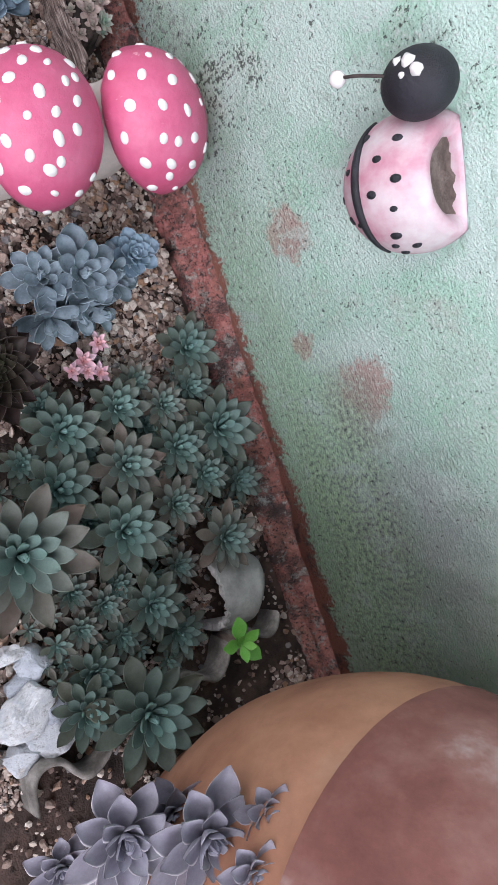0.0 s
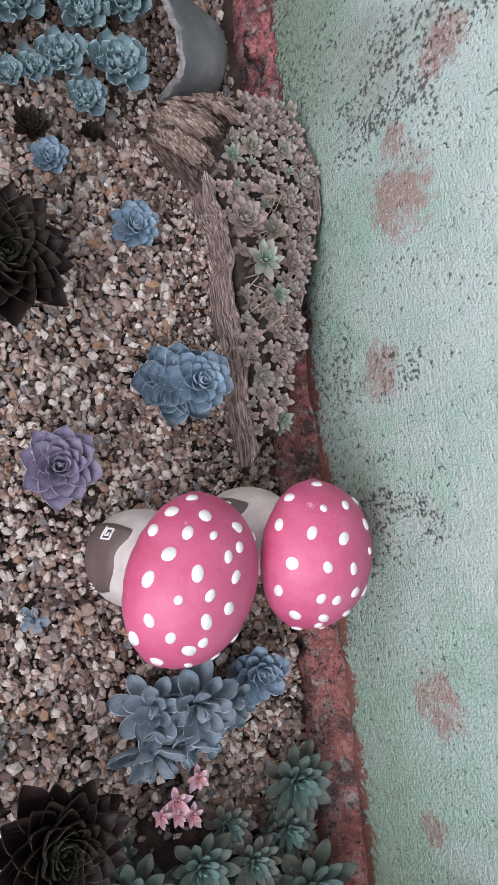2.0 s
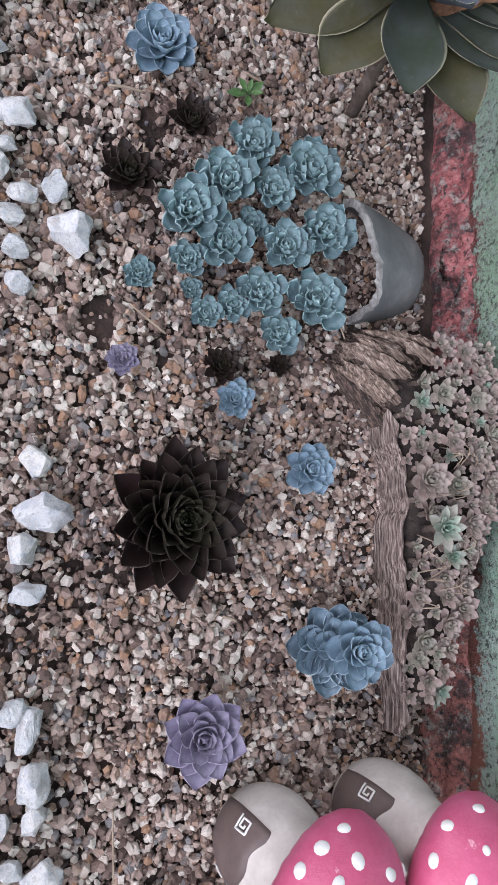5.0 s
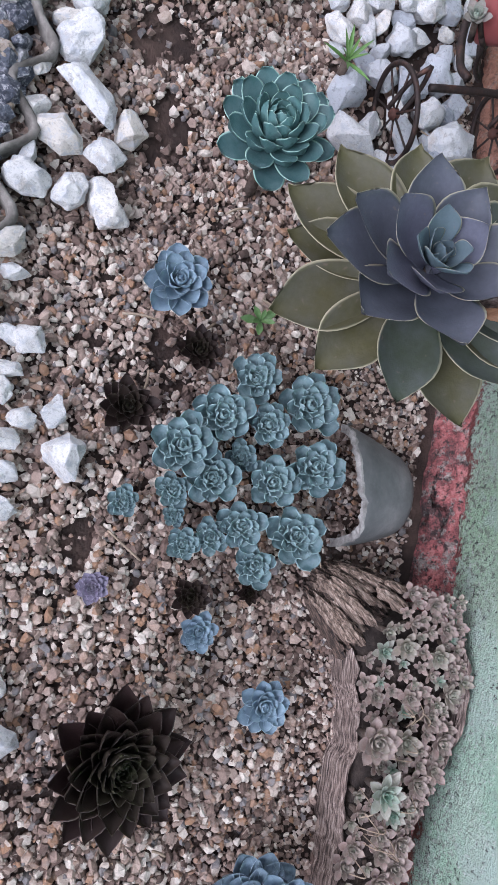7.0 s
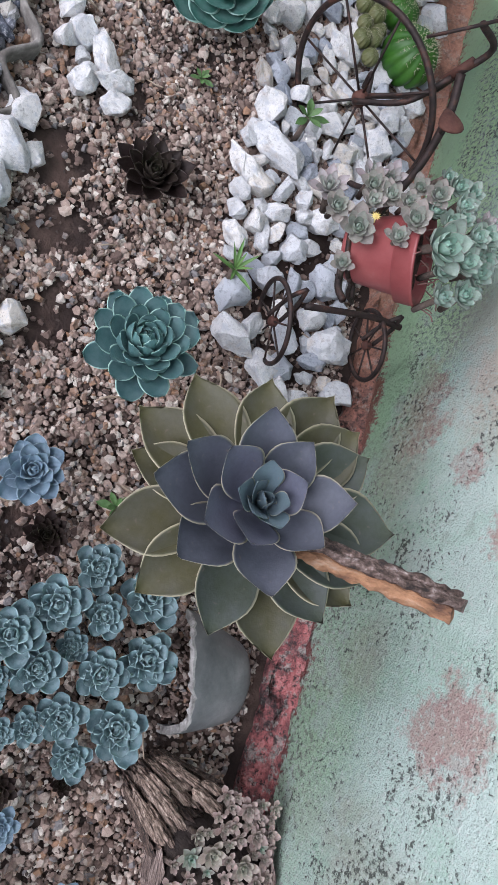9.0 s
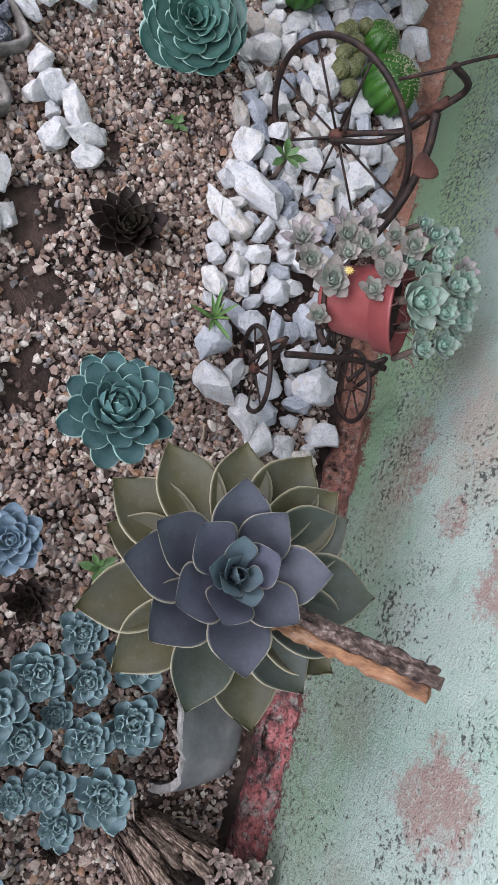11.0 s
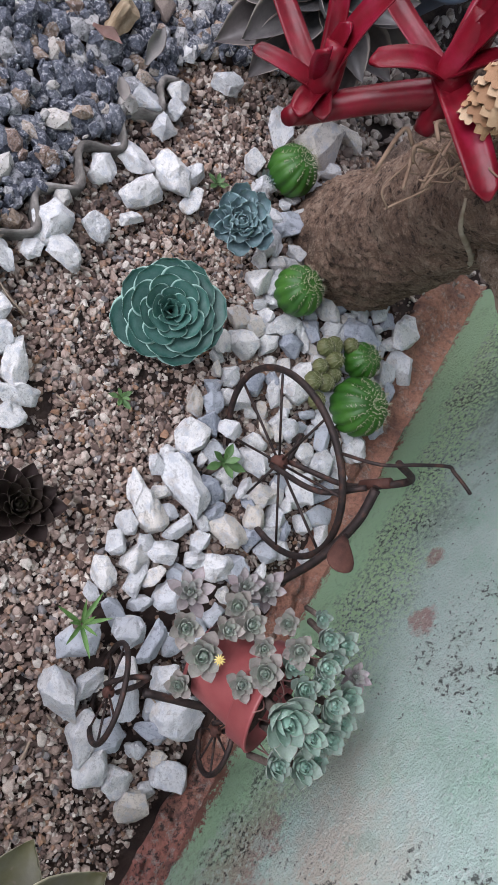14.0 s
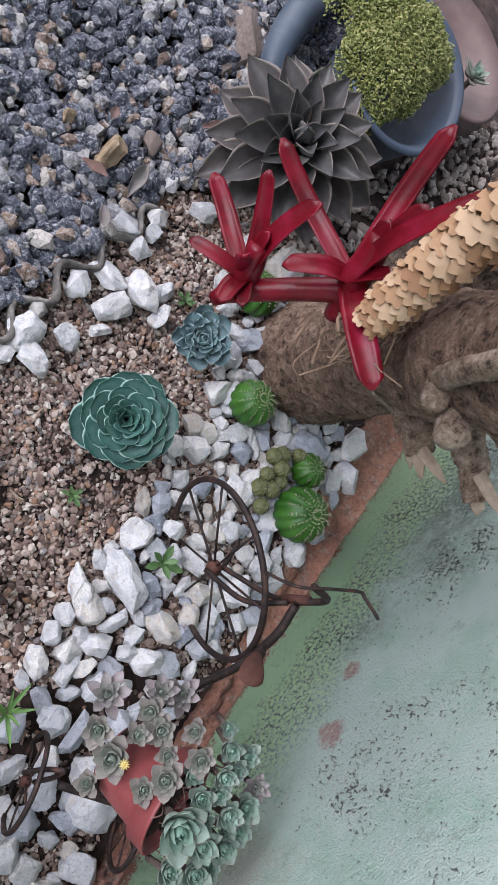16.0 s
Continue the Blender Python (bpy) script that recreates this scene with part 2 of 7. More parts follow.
def plinth_material():
    """Red-brown paint over cement, flaking, with soot-dark stains."""
    m, n, l, b = material("red_plinth_paint", 0.9)
    co = place_coord(n)
    soft = noise_tex(n, l, co, 16.0, 6, 0.7)
    mid = noise_tex(n, l, co, 55.0, 6, 0.75)
    fine = noise_tex(n, l, co, 190.0, 5, 0.75)
    red = ramp(n, l, mid, [(0.34, (0.06, 0.035, 0.04)), (0.45, (0.26, 0.085, 0.085)), (0.53, (0.46, 0.14, 0.14)), (0.62, (0.60, 0.25, 0.24)), (0.72, (0.34, 0.11, 0.10))])
    earth = ramp(n, l, soft, [(0.36, (0.26, 0.135, 0.09)), (0.48, (0.37, 0.185, 0.120)), (0.58, (0.44, 0.235, 0.155)), (0.70, (0.50, 0.31, 0.23))])
    along = n.new("ShaderNodeSeparateXYZ")
    l.new(co, along.inputs[0])
    at = calc(n, l, "ADD", calc(n, l, "MULTIPLY", calc(n, l, "ADD", along.outputs["X"], 2.0), 0.5), calc(n, l, "MULTIPLY", calc(n, l, "SUBTRACT", soft, 0.5), 0.12))
    ochre = ramp(n, l, at, [(0.0, grey(1.0)), (0.41, grey(0.85)), (0.47, grey(0.55)), (0.53, grey(0.0)), (0.72, grey(0.05)), (0.80, grey(0.45)), (0.88, grey(0.25)), (1.0, grey(0.5))])
    c = mix(n, l, red, earth, ochre)
    stain = ramp(n, l, noise_tex(n, l, co, 24.0, 8, 0.8), [(0.50, grey(0)), (0.60, grey(0.9))])
    less = ramp(n, l, at, [(0.0, grey(0.5)), (0.32, grey(0.45)), (0.42, grey(0.5)), (0.50, grey(1.0)), (1.0, grey(1.0))])
    c = mix(n, l, c, (0.055, 0.045, 0.045), calc(n, l, "MULTIPLY", stain, less))
    bare = ramp(n, l, noise_tex(n, l, co, 60.0, 8, 0.8), [(0.53, grey(0)), (0.57, grey(0.75))])
    c = mix(n, l, c, ramp(n, l, fine, [(0.40, (0.16, 0.15, 0.14)), (0.60, (0.44, 0.47, 0.42))]), calc(n, l, "MULTIPLY", bare, less))
    c = mix(n, l, c, ramp(n, l, fine, [(0.32, grey(0.35)), (0.60, grey(1))]), 0.6, "MULTIPLY")
    c = mix(n, l, c, (0.03, 0.026, 0.026), calc(n, l, "MULTIPLY", ramp(n, l, fine, [(0.41, grey(0.85)), (0.44, grey(0))]), ramp(n, l, at, [(0.35, grey(0.1)), (0.48, grey(1))])))
    l.new(c, b.inputs["Base Color"])
    bump(n, l, b, mix(n, l, fine, mid, 0.5), 1.0, 0.010)
    return m


def white_stone_material():
    """Broken limestone: chalky white, some lumps blue-grey or cream, with grey veins and dirt in the hollows."""
    m, n, l, b = material("white_limestone", 0.8)
    co = thing_coord(n)
    pick = n.new("ShaderNodeSeparateColor")
    l.new(n.new("ShaderNodeObjectInfo").outputs["Color"], pick.inputs[0])
    own = pick.outputs[0]
    tone = ramp(n, l, own, [(0.0, (0.30, 0.33, 0.39)), (0.12, (0.46, 0.49, 0.54)), (0.25, (0.63, 0.64, 0.65)), (0.50, (0.70, 0.70, 0.70)), (0.82, (0.74, 0.725, 0.70)), (0.92, (0.62, 0.57, 0.50)), (1.0, (0.50, 0.45, 0.39))])
    vein = noise_tex(n, l, co, 2.6, 7, 0.75)
    c = mix(n, l, tone, (0.42, 0.45, 0.50), ramp(n, l, vein, [(0.49, grey(0)), (0.58, grey(0.7))]))
    c = mix(n, l, c, (0.50, 0.42, 0.34), ramp(n, l, noise_tex(n, l, co, 1.7, 5, 0.6), [(0.56, grey(0)), (0.70, grey(0.5))]))
    g = noise_tex(n, l, co, 5.0, 8, 0.8)
    c = mix(n, l, c, ramp(n, l, g, [(0.36, grey(0.15)), (0.49, grey(1.0))]), 0.55, "MULTIPLY")
    l.new(c, b.inputs["Base Color"])
    bump(n, l, b, mix(n, l, g, vein, 0.4), 0.9, 0.004)
    return m


def grainy_stone(name, stops):
    """Crushed stone with a salt-and-pepper grain; its tone differs from piece to piece."""
    m, n, l, b = material(name, 0.75)
    co = place_coord(n)
    c = ramp(n, l, n.new("ShaderNodeNewGeometry").outputs["Random Per Island"], stops)
    grain = noise_tex(n, l, co, 260.0, 7, 0.75)
    vein = noise_tex(n, l, co, 70.0, 5, 0.7)
    c = mix(n, l, c, (0.58, 0.58, 0.60), calc(n, l, "MULTIPLY", ramp(n, l, grain, [(0.52, grey(0)), (0.57, grey(0.7))]), ramp(n, l, vein, [(0.42, grey(0.25)), (0.58, grey(1))])))
    c = mix(n, l, c, (0.02, 0.022, 0.028), ramp(n, l, grain, [(0.40, grey(0.75)), (0.45, grey(0))]))
    l.new(c, b.inputs["Base Color"])
    bump(n, l, b, mix(n, l, grain, vein, 0.5), 1.0, 0.003)
    return m


def bark_material(name, dark, mid, light):
    """Rough old bark: brown plates split by dark cracks, with pale flakes."""
    m, n, l, b = material(name, 0.92)
    co = place_coord(n)
    broad = noise_tex(n, l, co, 22.0, 5, 0.6)
    crack = noise_tex(n, l, co, 90.0, 10, 0.85)
    fine = noise_tex(n, l, co, 330.0, 5, 0.75)
    c = ramp(n, l, broad, [(0.35, tuple(0.72 * v for v in mid)), (0.5, mid), (0.65, tuple(0.5 * (v + w) for v, w in zip(mid, light)))])
    c = mix(n, l, c, light, ramp(n, l, crack, [(0.53, grey(0)), (0.57, grey(0.8))]))
    c = mix(n, l, c, dark, ramp(n, l, crack, [(0.425, grey(0.9)), (0.465, grey(0))]))
    c = mix(n, l, c, ramp(n, l, fine, [(0.36, grey(0.35)), (0.54, grey(1))]), 0.6, "MULTIPLY")
    l.new(c, b.inputs["Base Color"])
    bump(n, l, b, mix(n, l, crack, fine, 0.3), 1.0, 0.010)
    return m


WORN = [(-1.004, 0.289, 0.036), (-0.973, 0.262, 0.030), (-1.08, 0.115, 0.030), (-1.118, 0.112, 0.030), (-1.03, 0.19, 0.016), (-1.33, 0.19, 0.014), (-1.40, 0.17, 0.010), (-0.586, 0.165, 0.028), (-0.676, 0.224, 0.02),
        (-0.628, 0.165, 0.014), (-0.454, 0.118, 0.02), (-0.19, 0.136, 0.022), (-0.041, 0.169, 0.024), (-0.093, 0.113, 0.013), (-0.812, 0.226, 0.034)]
# the dark tint at x -1.68 paints mould together with the trunk's shade
STAINS_AND_SHADE = [(-1.11, 0.22, 0.075, (0.80, 0.68, 0.58), 0.75), (-1.19, 0.17, 0.06, (0.72, 0.70, 0.60), 0.6), (-0.70, 0.15, 0.055, (0.54, 0.55, 0.47), 0.55), (-0.02, 0.15, 0.05, (0.44, 0.40, 0.35), 0.55), (-0.84, 0.11, 0.045, (0.55, 0.47, 0.42), 0.55), (-1.04, 0.10, 0.045, (0.60, 0.47, 0.42), 0.5), (-1.14, 0.06, 0.045, (0.44, 0.74, 0.54), 0.7),
          (0.10, 0.16, 0.12, (0.42, 0.46, 0.46), 0.55), (-1.68, 0.18, 0.14, (0.15, 0.19, 0.165), 0.75), (-1.46, 0.15, 0.05, (0.26, 0.34, 0.29), 0.6), (-0.72, 0.08, 0.05, (0.55, 0.62, 0.55), 0.6), (-0.79, 0.05, 0.05, (0.54, 0.56, 0.49), 0.6),
          (0.19, 0.06, 0.07, (0.24, 0.46, 0.24), 0.7), (0.085, 0.05, 0.04, (0.34, 0.70, 0.42), 0.85), (-0.79, 0.06, 0.03, (0.32, 0.60, 0.44), 0.7),
          (-1.24, 0.05, 0.08, (0.36, 0.58, 0.36), 0.7), (-1.62, 0.065, 0.05, (0.55, 0.78, 0.42), 0.85), (-1.70, 0.08, 0.045, (0.52, 0.75, 0.42), 0.85), (-1.52, 0.055, 0.05, (0.55, 0.78, 0.42), 0.8), (-1.42, 0.05, 0.045, (0.50, 0.72, 0.40), 0.7)]
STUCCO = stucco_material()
PLINTH = plinth_material()
SOIL = mottled("garden_soil", [(0.3, (0.020, 0.012, 0.010)), (0.5, (0.060, 0.038, 0.031)), (0.7, (0.14, 0.09, 0.072))], 22, 0.95, 0.5, 0.8, 0.006, world_space=True)
GRAVEL = mottled("pea_gravel", [(0.04, (0.067, 0.045, 0.038)), (0.16, (0.190, 0.127, 0.104)), (0.30, (0.325, 0.233, 0.193)), (0.48, (0.515, 0.398, 0.336)), (0.66, (0.800, 0.734, 0.655)), (0.76, (0.448, 0.319, 0.252)), (0.83, (0.381, 0.218, 0.129)), (0.90, (0.280, 0.263, 0.263)), (0.97, (0.157, 0.140, 0.140))], 130, 0.82, 0.6, 0.8, 0.0015, island=True, world_space=True, spread=0.86)
GRIT = mottled("fine_grit", [(0.05, (0.027, 0.020, 0.018)), (0.35, (0.095, 0.068, 0.057)), (0.60, (0.230, 0.162, 0.135)), (0.80, (0.513, 0.405, 0.351)), (0.92, (0.135, 0.135, 0.149))], 130, 0.85, 0.6, 0.6, 0.001, island=True, world_space=True, spread=0.86)
DARK_GRAVEL = grainy_stone("blue_grey_gravel", [(0.0, (0.045, 0.052, 0.075)), (0.40, (0.085, 0.095, 0.125)), (0.68, (0.145, 0.155, 0.185)), (0.80, (0.34, 0.335, 0.335)), (0.88, (0.52, 0.49, 0.45)), (0.93, (0.30, 0.22, 0.16)), (1.0, (0.17, 0.11, 0.085))])
WHITE_STONE = white_stone_material()
BARK = mottled("weathered_bark", [(0.3, (0.06, 0.042, 0.034)), (0.5, (0.17, 0.125, 0.10)), (0.7, (0.30, 0.235, 0.20))], 30, 0.9, 0.6, 1.0, 0.006, world_space=True)
MINT = leaf_material("pale_teal_leaf", (0.44, 0.60, 0.61), 0.5, 0.6, inner=0.82)
BLUE = leaf_material("powder_blue_leaf", (0.52, 0.64, 0.74), 0.65, 0.55, (0.50, 0.60, 0.70), 0.2, inner=0.89)
LAVENDER = leaf_material("lavender_leaf", (0.62, 0.58, 0.62), 0.85, 0.5, inner=0.90)
VIOLET = leaf_material("violet_leaf", (0.52, 0.45, 0.56), 0.45, 0.5)
DUSKY = leaf_material("dusky_leaf", (0.50, 0.46, 0.32), 0.9, 0.5, (0.26, 0.28, 0.38), 0.09, 0.4, 0.93, gloss=0.25)
DARK = leaf_material("black_rose_leaf", (0.20, 0.15, 0.14), 0.75, 0.5, (0.12, 0.08, 0.07), 0.05, inner=0.94, gloss=0.22)
GREEN = leaf_material("sage_green_leaf", (0.13, 0.17, 0.14), 0.45, 0.5, bloom_amount=0.03, inner=0.9, gloss=0.22)
JADE = leaf_material("jade_leaf", (0.40, 0.62, 0.54), 0.9, 0.42, bloom_amount=0.06, inner=0.86)
SEMP = leaf_material("houseleek_leaf", (0.42, 0.30, 0.29), 0.55, 0.6, inner=0.88)
SLATE = leaf_material("slate_leaf", (0.34, 0.27, 0.23), 0.6, 0.42, bloom=(0.30, 0.26, 0.25), bloom_amount=0.3)


# ---- mesh helpers ----
def link_mesh(name, verts, faces, mat, parent=None, label="", smooth=True):
    me = bpy.data.meshes.new(name)
    me.from_pydata(verts, [], faces)
    if smooth:
        me.shade_smooth()
    me.materials.append(mat)
    ob = new(name, me)
    ob.parent = parent
    if label:
        tagged(ob, label)
    return ob


def part(name, bm, mat, parent=None, label="", smooth=True):
    me = bpy.data.meshes.new(name)
    bm.to_mesh(me)
    bm.free()
    if smooth:
        me.shade_smooth()
    me.materials.append(mat)
    ob = new(name, me)
    ob.parent = parent
    if label:
        tagged(ob, label)
    return ob


def piece(name, mesh, parent, m, colour=None):
    ob = new(name, mesh)
    ob.parent = parent
    ob.matrix_basis = m
    if colour:
        ob.color = (*colour, 1)
    return ob


def thing(name, m, label, category, group=""):
    ob = new(name)
    ob.empty_display_size = 0.01
    ob.matrix_basis = m
    return tagged(ob, label, category, group)


def tube_data(points, radii, sides=8, cap=True):
    """A tube along points with a radius for each, as vertices and faces."""
    pts = [Vector(p) for p in points]
    verts, faces, side = [], [], None
    for k, p in enumerate(pts):
        d = (pts[min(k + 1, len(pts) - 1)] - pts[max(k - 1, 0)]).normalized()
        if side is None:
            side = d.orthogonal().normalized()
        side = (side - d * side.dot(d)).normalized()
        other = d.cross(side)
        r = radii[k] if hasattr(radii, "__len__") else radii
        for s in range(sides):
            a = 2 * math.pi * s / sides
            verts.append(p + (side * math.cos(a) + other * math.sin(a)) * r)
    for k in range(len(pts) - 1):
        for s in range(sides):
            a, b2 = k * sides + s, k * sides + (s + 1) % sides
            faces.append((a, b2, b2 + sides, a + sides))
    if cap:
        faces.append(tuple(range(sides - 1, -1, -1)))
        faces.append(tuple(range((len(pts) - 1) * sides, len(pts) * sides)))
    return verts, faces


def curve_points(points, steps=6):
    """A smooth line through points."""
    p = [Vector(q) for q in points]
    p = [2 * p[0] - p[1], *p, 2 * p[-1] - p[-2]]
    out = []
    for k in range(1, len(p) - 2):
        for s in range(steps):
            t = s / steps
            a, b2, c, d = p[k - 1], p[k], p[k + 1], p[k + 2]
            out.append(0.5 * (2 * b2 + (c - a) * t + (2 * a - 5 * b2 + 4 * c - d) * t * t + (3 * b2 - a - 3 * c + d) * t ** 3))
    return [*out, p[-2]]


def tube(name, points, radii, mat, parent=None, label="", sides=8, steps=6):
    pts = curve_points(points, steps) if len(points) > 2 and steps > 1 else [Vector(q) for q in points]
    if hasattr(radii, "__len__"):
        k = np.linspace(0, len(radii) - 1, len(pts))
        radii = list(np.interp(k, range(len(radii)), radii))
    v, f = tube_data(pts, radii, sides)
    return link_mesh(name, v, f, mat, parent, label)


def lathe_data(profile, sides=32, close=False):
    """Turned round z: profile of (radius, height)."""
    verts = [(r * math.cos(2 * math.pi * s / sides), r * math.sin(2 * math.pi * s / sides), z) for r, z in profile for s in range(sides)]
    faces = []
    for k in range(len(profile) - 1):
        for s in range(sides):
            a, b2 = k * sides + s, k * sides + (s + 1) % sides
            faces.append((a, b2, b2 + sides, a + sides))
    return verts, faces


def rock_mesh(name, seed, flat=0.65, mat=None, points=18, soften=0.09):
    """An angular broken stone about 1 across: chipped faces, worn edges, a rough skin."""
    rng = random.Random(seed)
    bm = bmesh.new()
    sx, sy = rng.uniform(0.85, 1.12), rng.uniform(0.72, 0.95)
    for _ in range(points):
        v = Vector((rng.gauss(0, 1), rng.gauss(0, 1), rng.gauss(0, 1))).normalized() * rng.uniform(0.72, 1.08)
        bm.verts.new((v.x * sx, v.y * sy, v.z * flat))
    bmesh.ops.convex_hull(bm, input=bm.verts)
    loose = [v for v in bm.verts if not v.link_faces]
    bmesh.ops.delete(bm, geom=loose, context="VERTS")
    bmesh.ops.dissolve_limit(bm, angle_limit=radians(20), verts=bm.verts, edges=bm.edges)
    bmesh.ops.bevel(bm, geom=bm.edges[:], offset=soften, segments=2, affect="EDGES", profile=0.6, clamp_overlap=True)
    bmesh.ops.triangulate(bm, faces=bm.faces)
    bmesh.ops.subdivide_edges(bm, edges=[e for e in bm.edges if e.calc_length() > 0.22], cuts=2, use_grid_fill=True)
    bmesh.ops.triangulate(bm, faces=bm.faces)
    off = Vector((seed * 3.7, seed, 0))
    for v in bm.verts:
        d = v.co.normalized()
        ridge = abs(noise.noise(v.co * 1.9 + off))
        v.co += d * (0.13 * noise.noise(v.co * 1.5 + off) - 0.10 * ridge + 0.045 * noise.noise(v.co * 5.5 + off) + 0.025 * noise.noise(v.co * 13 + off))
    me = bpy.data.meshes.new(name)
    bm.to_mesh(me)
    bm.free()
    me.shade_smooth()
    me.set_sharp_from_angle(angle=radians(26))
    me.materials.append(mat)
    return me


def scatter_stones(name, spots, sizes, mat, seed, flat=0.7, chips=False):
    """Many small angular stones in one mesh: each spot (x, y, z) gets a crushed icosahedron."""
    rng = np.random.default_rng(seed)
    g = (1 + 5 ** 0.5) / 2
    base = np.array([(-1, g, 0), (1, g, 0), (-1, -g, 0), (1, -g, 0), (0, -1, g), (0, 1, g), (0, -1, -g), (0, 1, -g), (g, 0, -1), (g, 0, 1), (-g, 0, -1), (-g, 0, 1)]) / 1.9
    tri = np.array([0, 11, 5, 0, 5, 1, 0, 1, 7, 0, 7, 10, 0, 10, 11, 1, 5, 9, 5, 11, 4, 11, 10, 2, 10, 7, 6, 7, 1, 8,
                    3, 9, 4, 3, 4, 2, 3, 2, 6, 3, 6, 8, 3, 8, 9, 4, 9, 5, 2, 4, 11, 6, 2, 10, 8, 6, 7, 9, 8, 1]).reshape(20, 3)
    if chips:  # a cheaper, flat-topped chip of five sides
        ring5 = [(math.cos(a * 1.2566), math.sin(a * 1.2566)) for a in range(5)]
        base = np.array([(x * 1.05, y * 1.05, -0.5) for x, y in ring5] + [(x * 0.8, y * 0.8, 0.75) for x, y in ring5])
        tri = np.array([(a, (a + 1) % 5, 5 + (a + 1) % 5) for a in range(5)] + [(a, 5 + (a + 1) % 5, 5 + a) for a in range(5)] + [(5, 6, 7), (5, 7, 8), (5, 8, 9), (0, 2, 1), (0, 3, 2), (0, 4, 3)])
    nv, nt = len(base), len(tri)
    count = len(spots)
    v = base[None] * rng.uniform(0.6 if chips else 0.74, 1.2 if chips else 1.12, (count, nv, 1))
    v = v * np.stack([rng.uniform(0.8, 1.35, count), rng.uniform(0.7, 1.05, count), rng.uniform(0.45, 0.8, count) * flat / 0.7], 1)[:, None]
    q = rng.normal(size=(count, 4)) * np.array([1, 0.62, 0.62, 1.0])
    q /= np.linalg.norm(q, axis=1)[:, None]
    w, x, y, z = q.T
    turn = np.stack([np.stack([1 - 2 * (y * y + z * z), 2 * (x * y - w * z), 2 * (x * z + w * y)], 1),
                     np.stack([2 * (x * y + w * z), 1 - 2 * (x * x + z * z), 2 * (y * z - w * x)], 1),
                     np.stack([2 * (x * z - w * y), 2 * (y * z + w * x), 1 - 2 * (x * x + y * y)], 1)], 1)
    v = np.einsum("nij,nkj->nki", turn, v) * np.asarray(sizes)[:, None, None] + np.asarray(spots)[:, None]
    f = tri[None] + (np.arange(count) * nv)[:, None, None]
    me = bpy.data.meshes.new(name)
    me.vertices.add(count * nv)
    me.vertices.foreach_set("co", v.astype(np.float32).ravel())
    me.loops.add(count * nt * 3)
    me.loops.foreach_set("vertex_index", f.astype(np.int32).ravel())
    me.polygons.add(count * nt)
    me.polygons.foreach_set("loop_start", np.arange(0, count * nt * 3, 3, dtype=np.int32))
    me.update(calc_edges=True)
    me.validate()
    me.shade_flat()
    me.materials.append(mat)
    return new(name, me)


# ---- leaves and rosettes ----
SHAPES = {  # width along the leaf, from base to tip
    "spoon": (0.30, 0.36, 0.50, 0.70, 0.88, 0.98, 0.92, 0.62, 0.06),
    "point": (0.55, 0.66, 0.80, 0.92, 0.98, 0.90, 0.68, 0.36, 0.02),
    "ovate": (0.30, 0.44, 0.64, 0.85, 0.98, 0.97, 0.76, 0.38, 0.0),
    "blade": (0.75, 0.85, 0.95, 1.00, 0.95, 0.82, 0.60, 0.32, 0.02),
    "round": (0.40, 0.50, 0.66, 0.84, 0.97, 1.02, 0.98, 0.74, 0.12),
    "paddle": (0.33, 0.43, 0.60, 0.80, 0.95, 1.00, 0.88, 0.50, 0.0),
    "crimped": (0.34, 0.44, 0.62, 0.84, 1.02, 1.10, 1.08, 0.92, 0.45),
    "spade": (0.42, 0.50, 0.64, 0.82, 0.97, 1.00, 0.86, 0.48, 0.0),
    "disc": (0.42, 0.54, 0.70, 0.88, 1.02, 1.08, 1.05, 0.86, 0.36),
}


def leaf_data(shape, width, thick, cup, curl, wave=0.0, seed=0, rows=12, ripples=9.0):
    """A fleshy leaf 1 long along x: width, thickness, cupped across, curled up along."""
    outline = curve_points([(k / 8, w, 0) for k, w in enumerate(SHAPES[shape])], 6)
    rng = random.Random(seed)
    phase = rng.uniform(0, 6)
    verts, faces, rim = [], [], []
    across = (-1, -0.86, -0.45, 0, 0.45, 0.86, 1)
    n = rows
    for k in range(n):
        p = 1 - (1 - k / (n - 1)) ** 1.25
        w = max(0.0, float(np.interp(p, [q.x for q in outline], [q.y for q in outline])))
        h = w * width / 2
        z0 = curl * p * p + (0.03 if k == n - 1 else 0)
        row = []
        for v in across:
            ripple = wave * math.sin(p * ripples + phase + (2 if v > 0 else 0)) * v * v * min(1, p * 2)
            row.append((p, v * h, z0 + cup * v * v * w + ripple, max(abs(v), 1.0 if k == n - 1 else 0.0) * min(1.0, 0.6 + p)))
        t = thick * (0.55 + 0.45 * math.sin(math.pi * min(p * 1.15, 1)))
        for v in across[-2:0:-1]:
            ripple = wave * math.sin(p * ripples + phase + (2 if v > 0 else 0)) * v * v * min(1, p * 2)
            row.append((p - 0.01, v * h, z0 + cup * v * v * w + ripple - t * (1 - v * v) * (0.1 if k == n - 1 else 1), abs(v) * 0.9))
        for x, y, z, r in row:
            verts.append((x, y, z))
            rim.append(r)
    m = 12
    for k in range(n - 1):
        for s in range(m):
            a, b2 = k * m + s, k * m + (s + 1) % m
            faces.append((a, a + m, b2 + m, b2))
    faces.append(tuple(range(m)))
    faces.append(tuple(range((n - 1) * m, n * m))[::-1])
    return verts, faces, rim


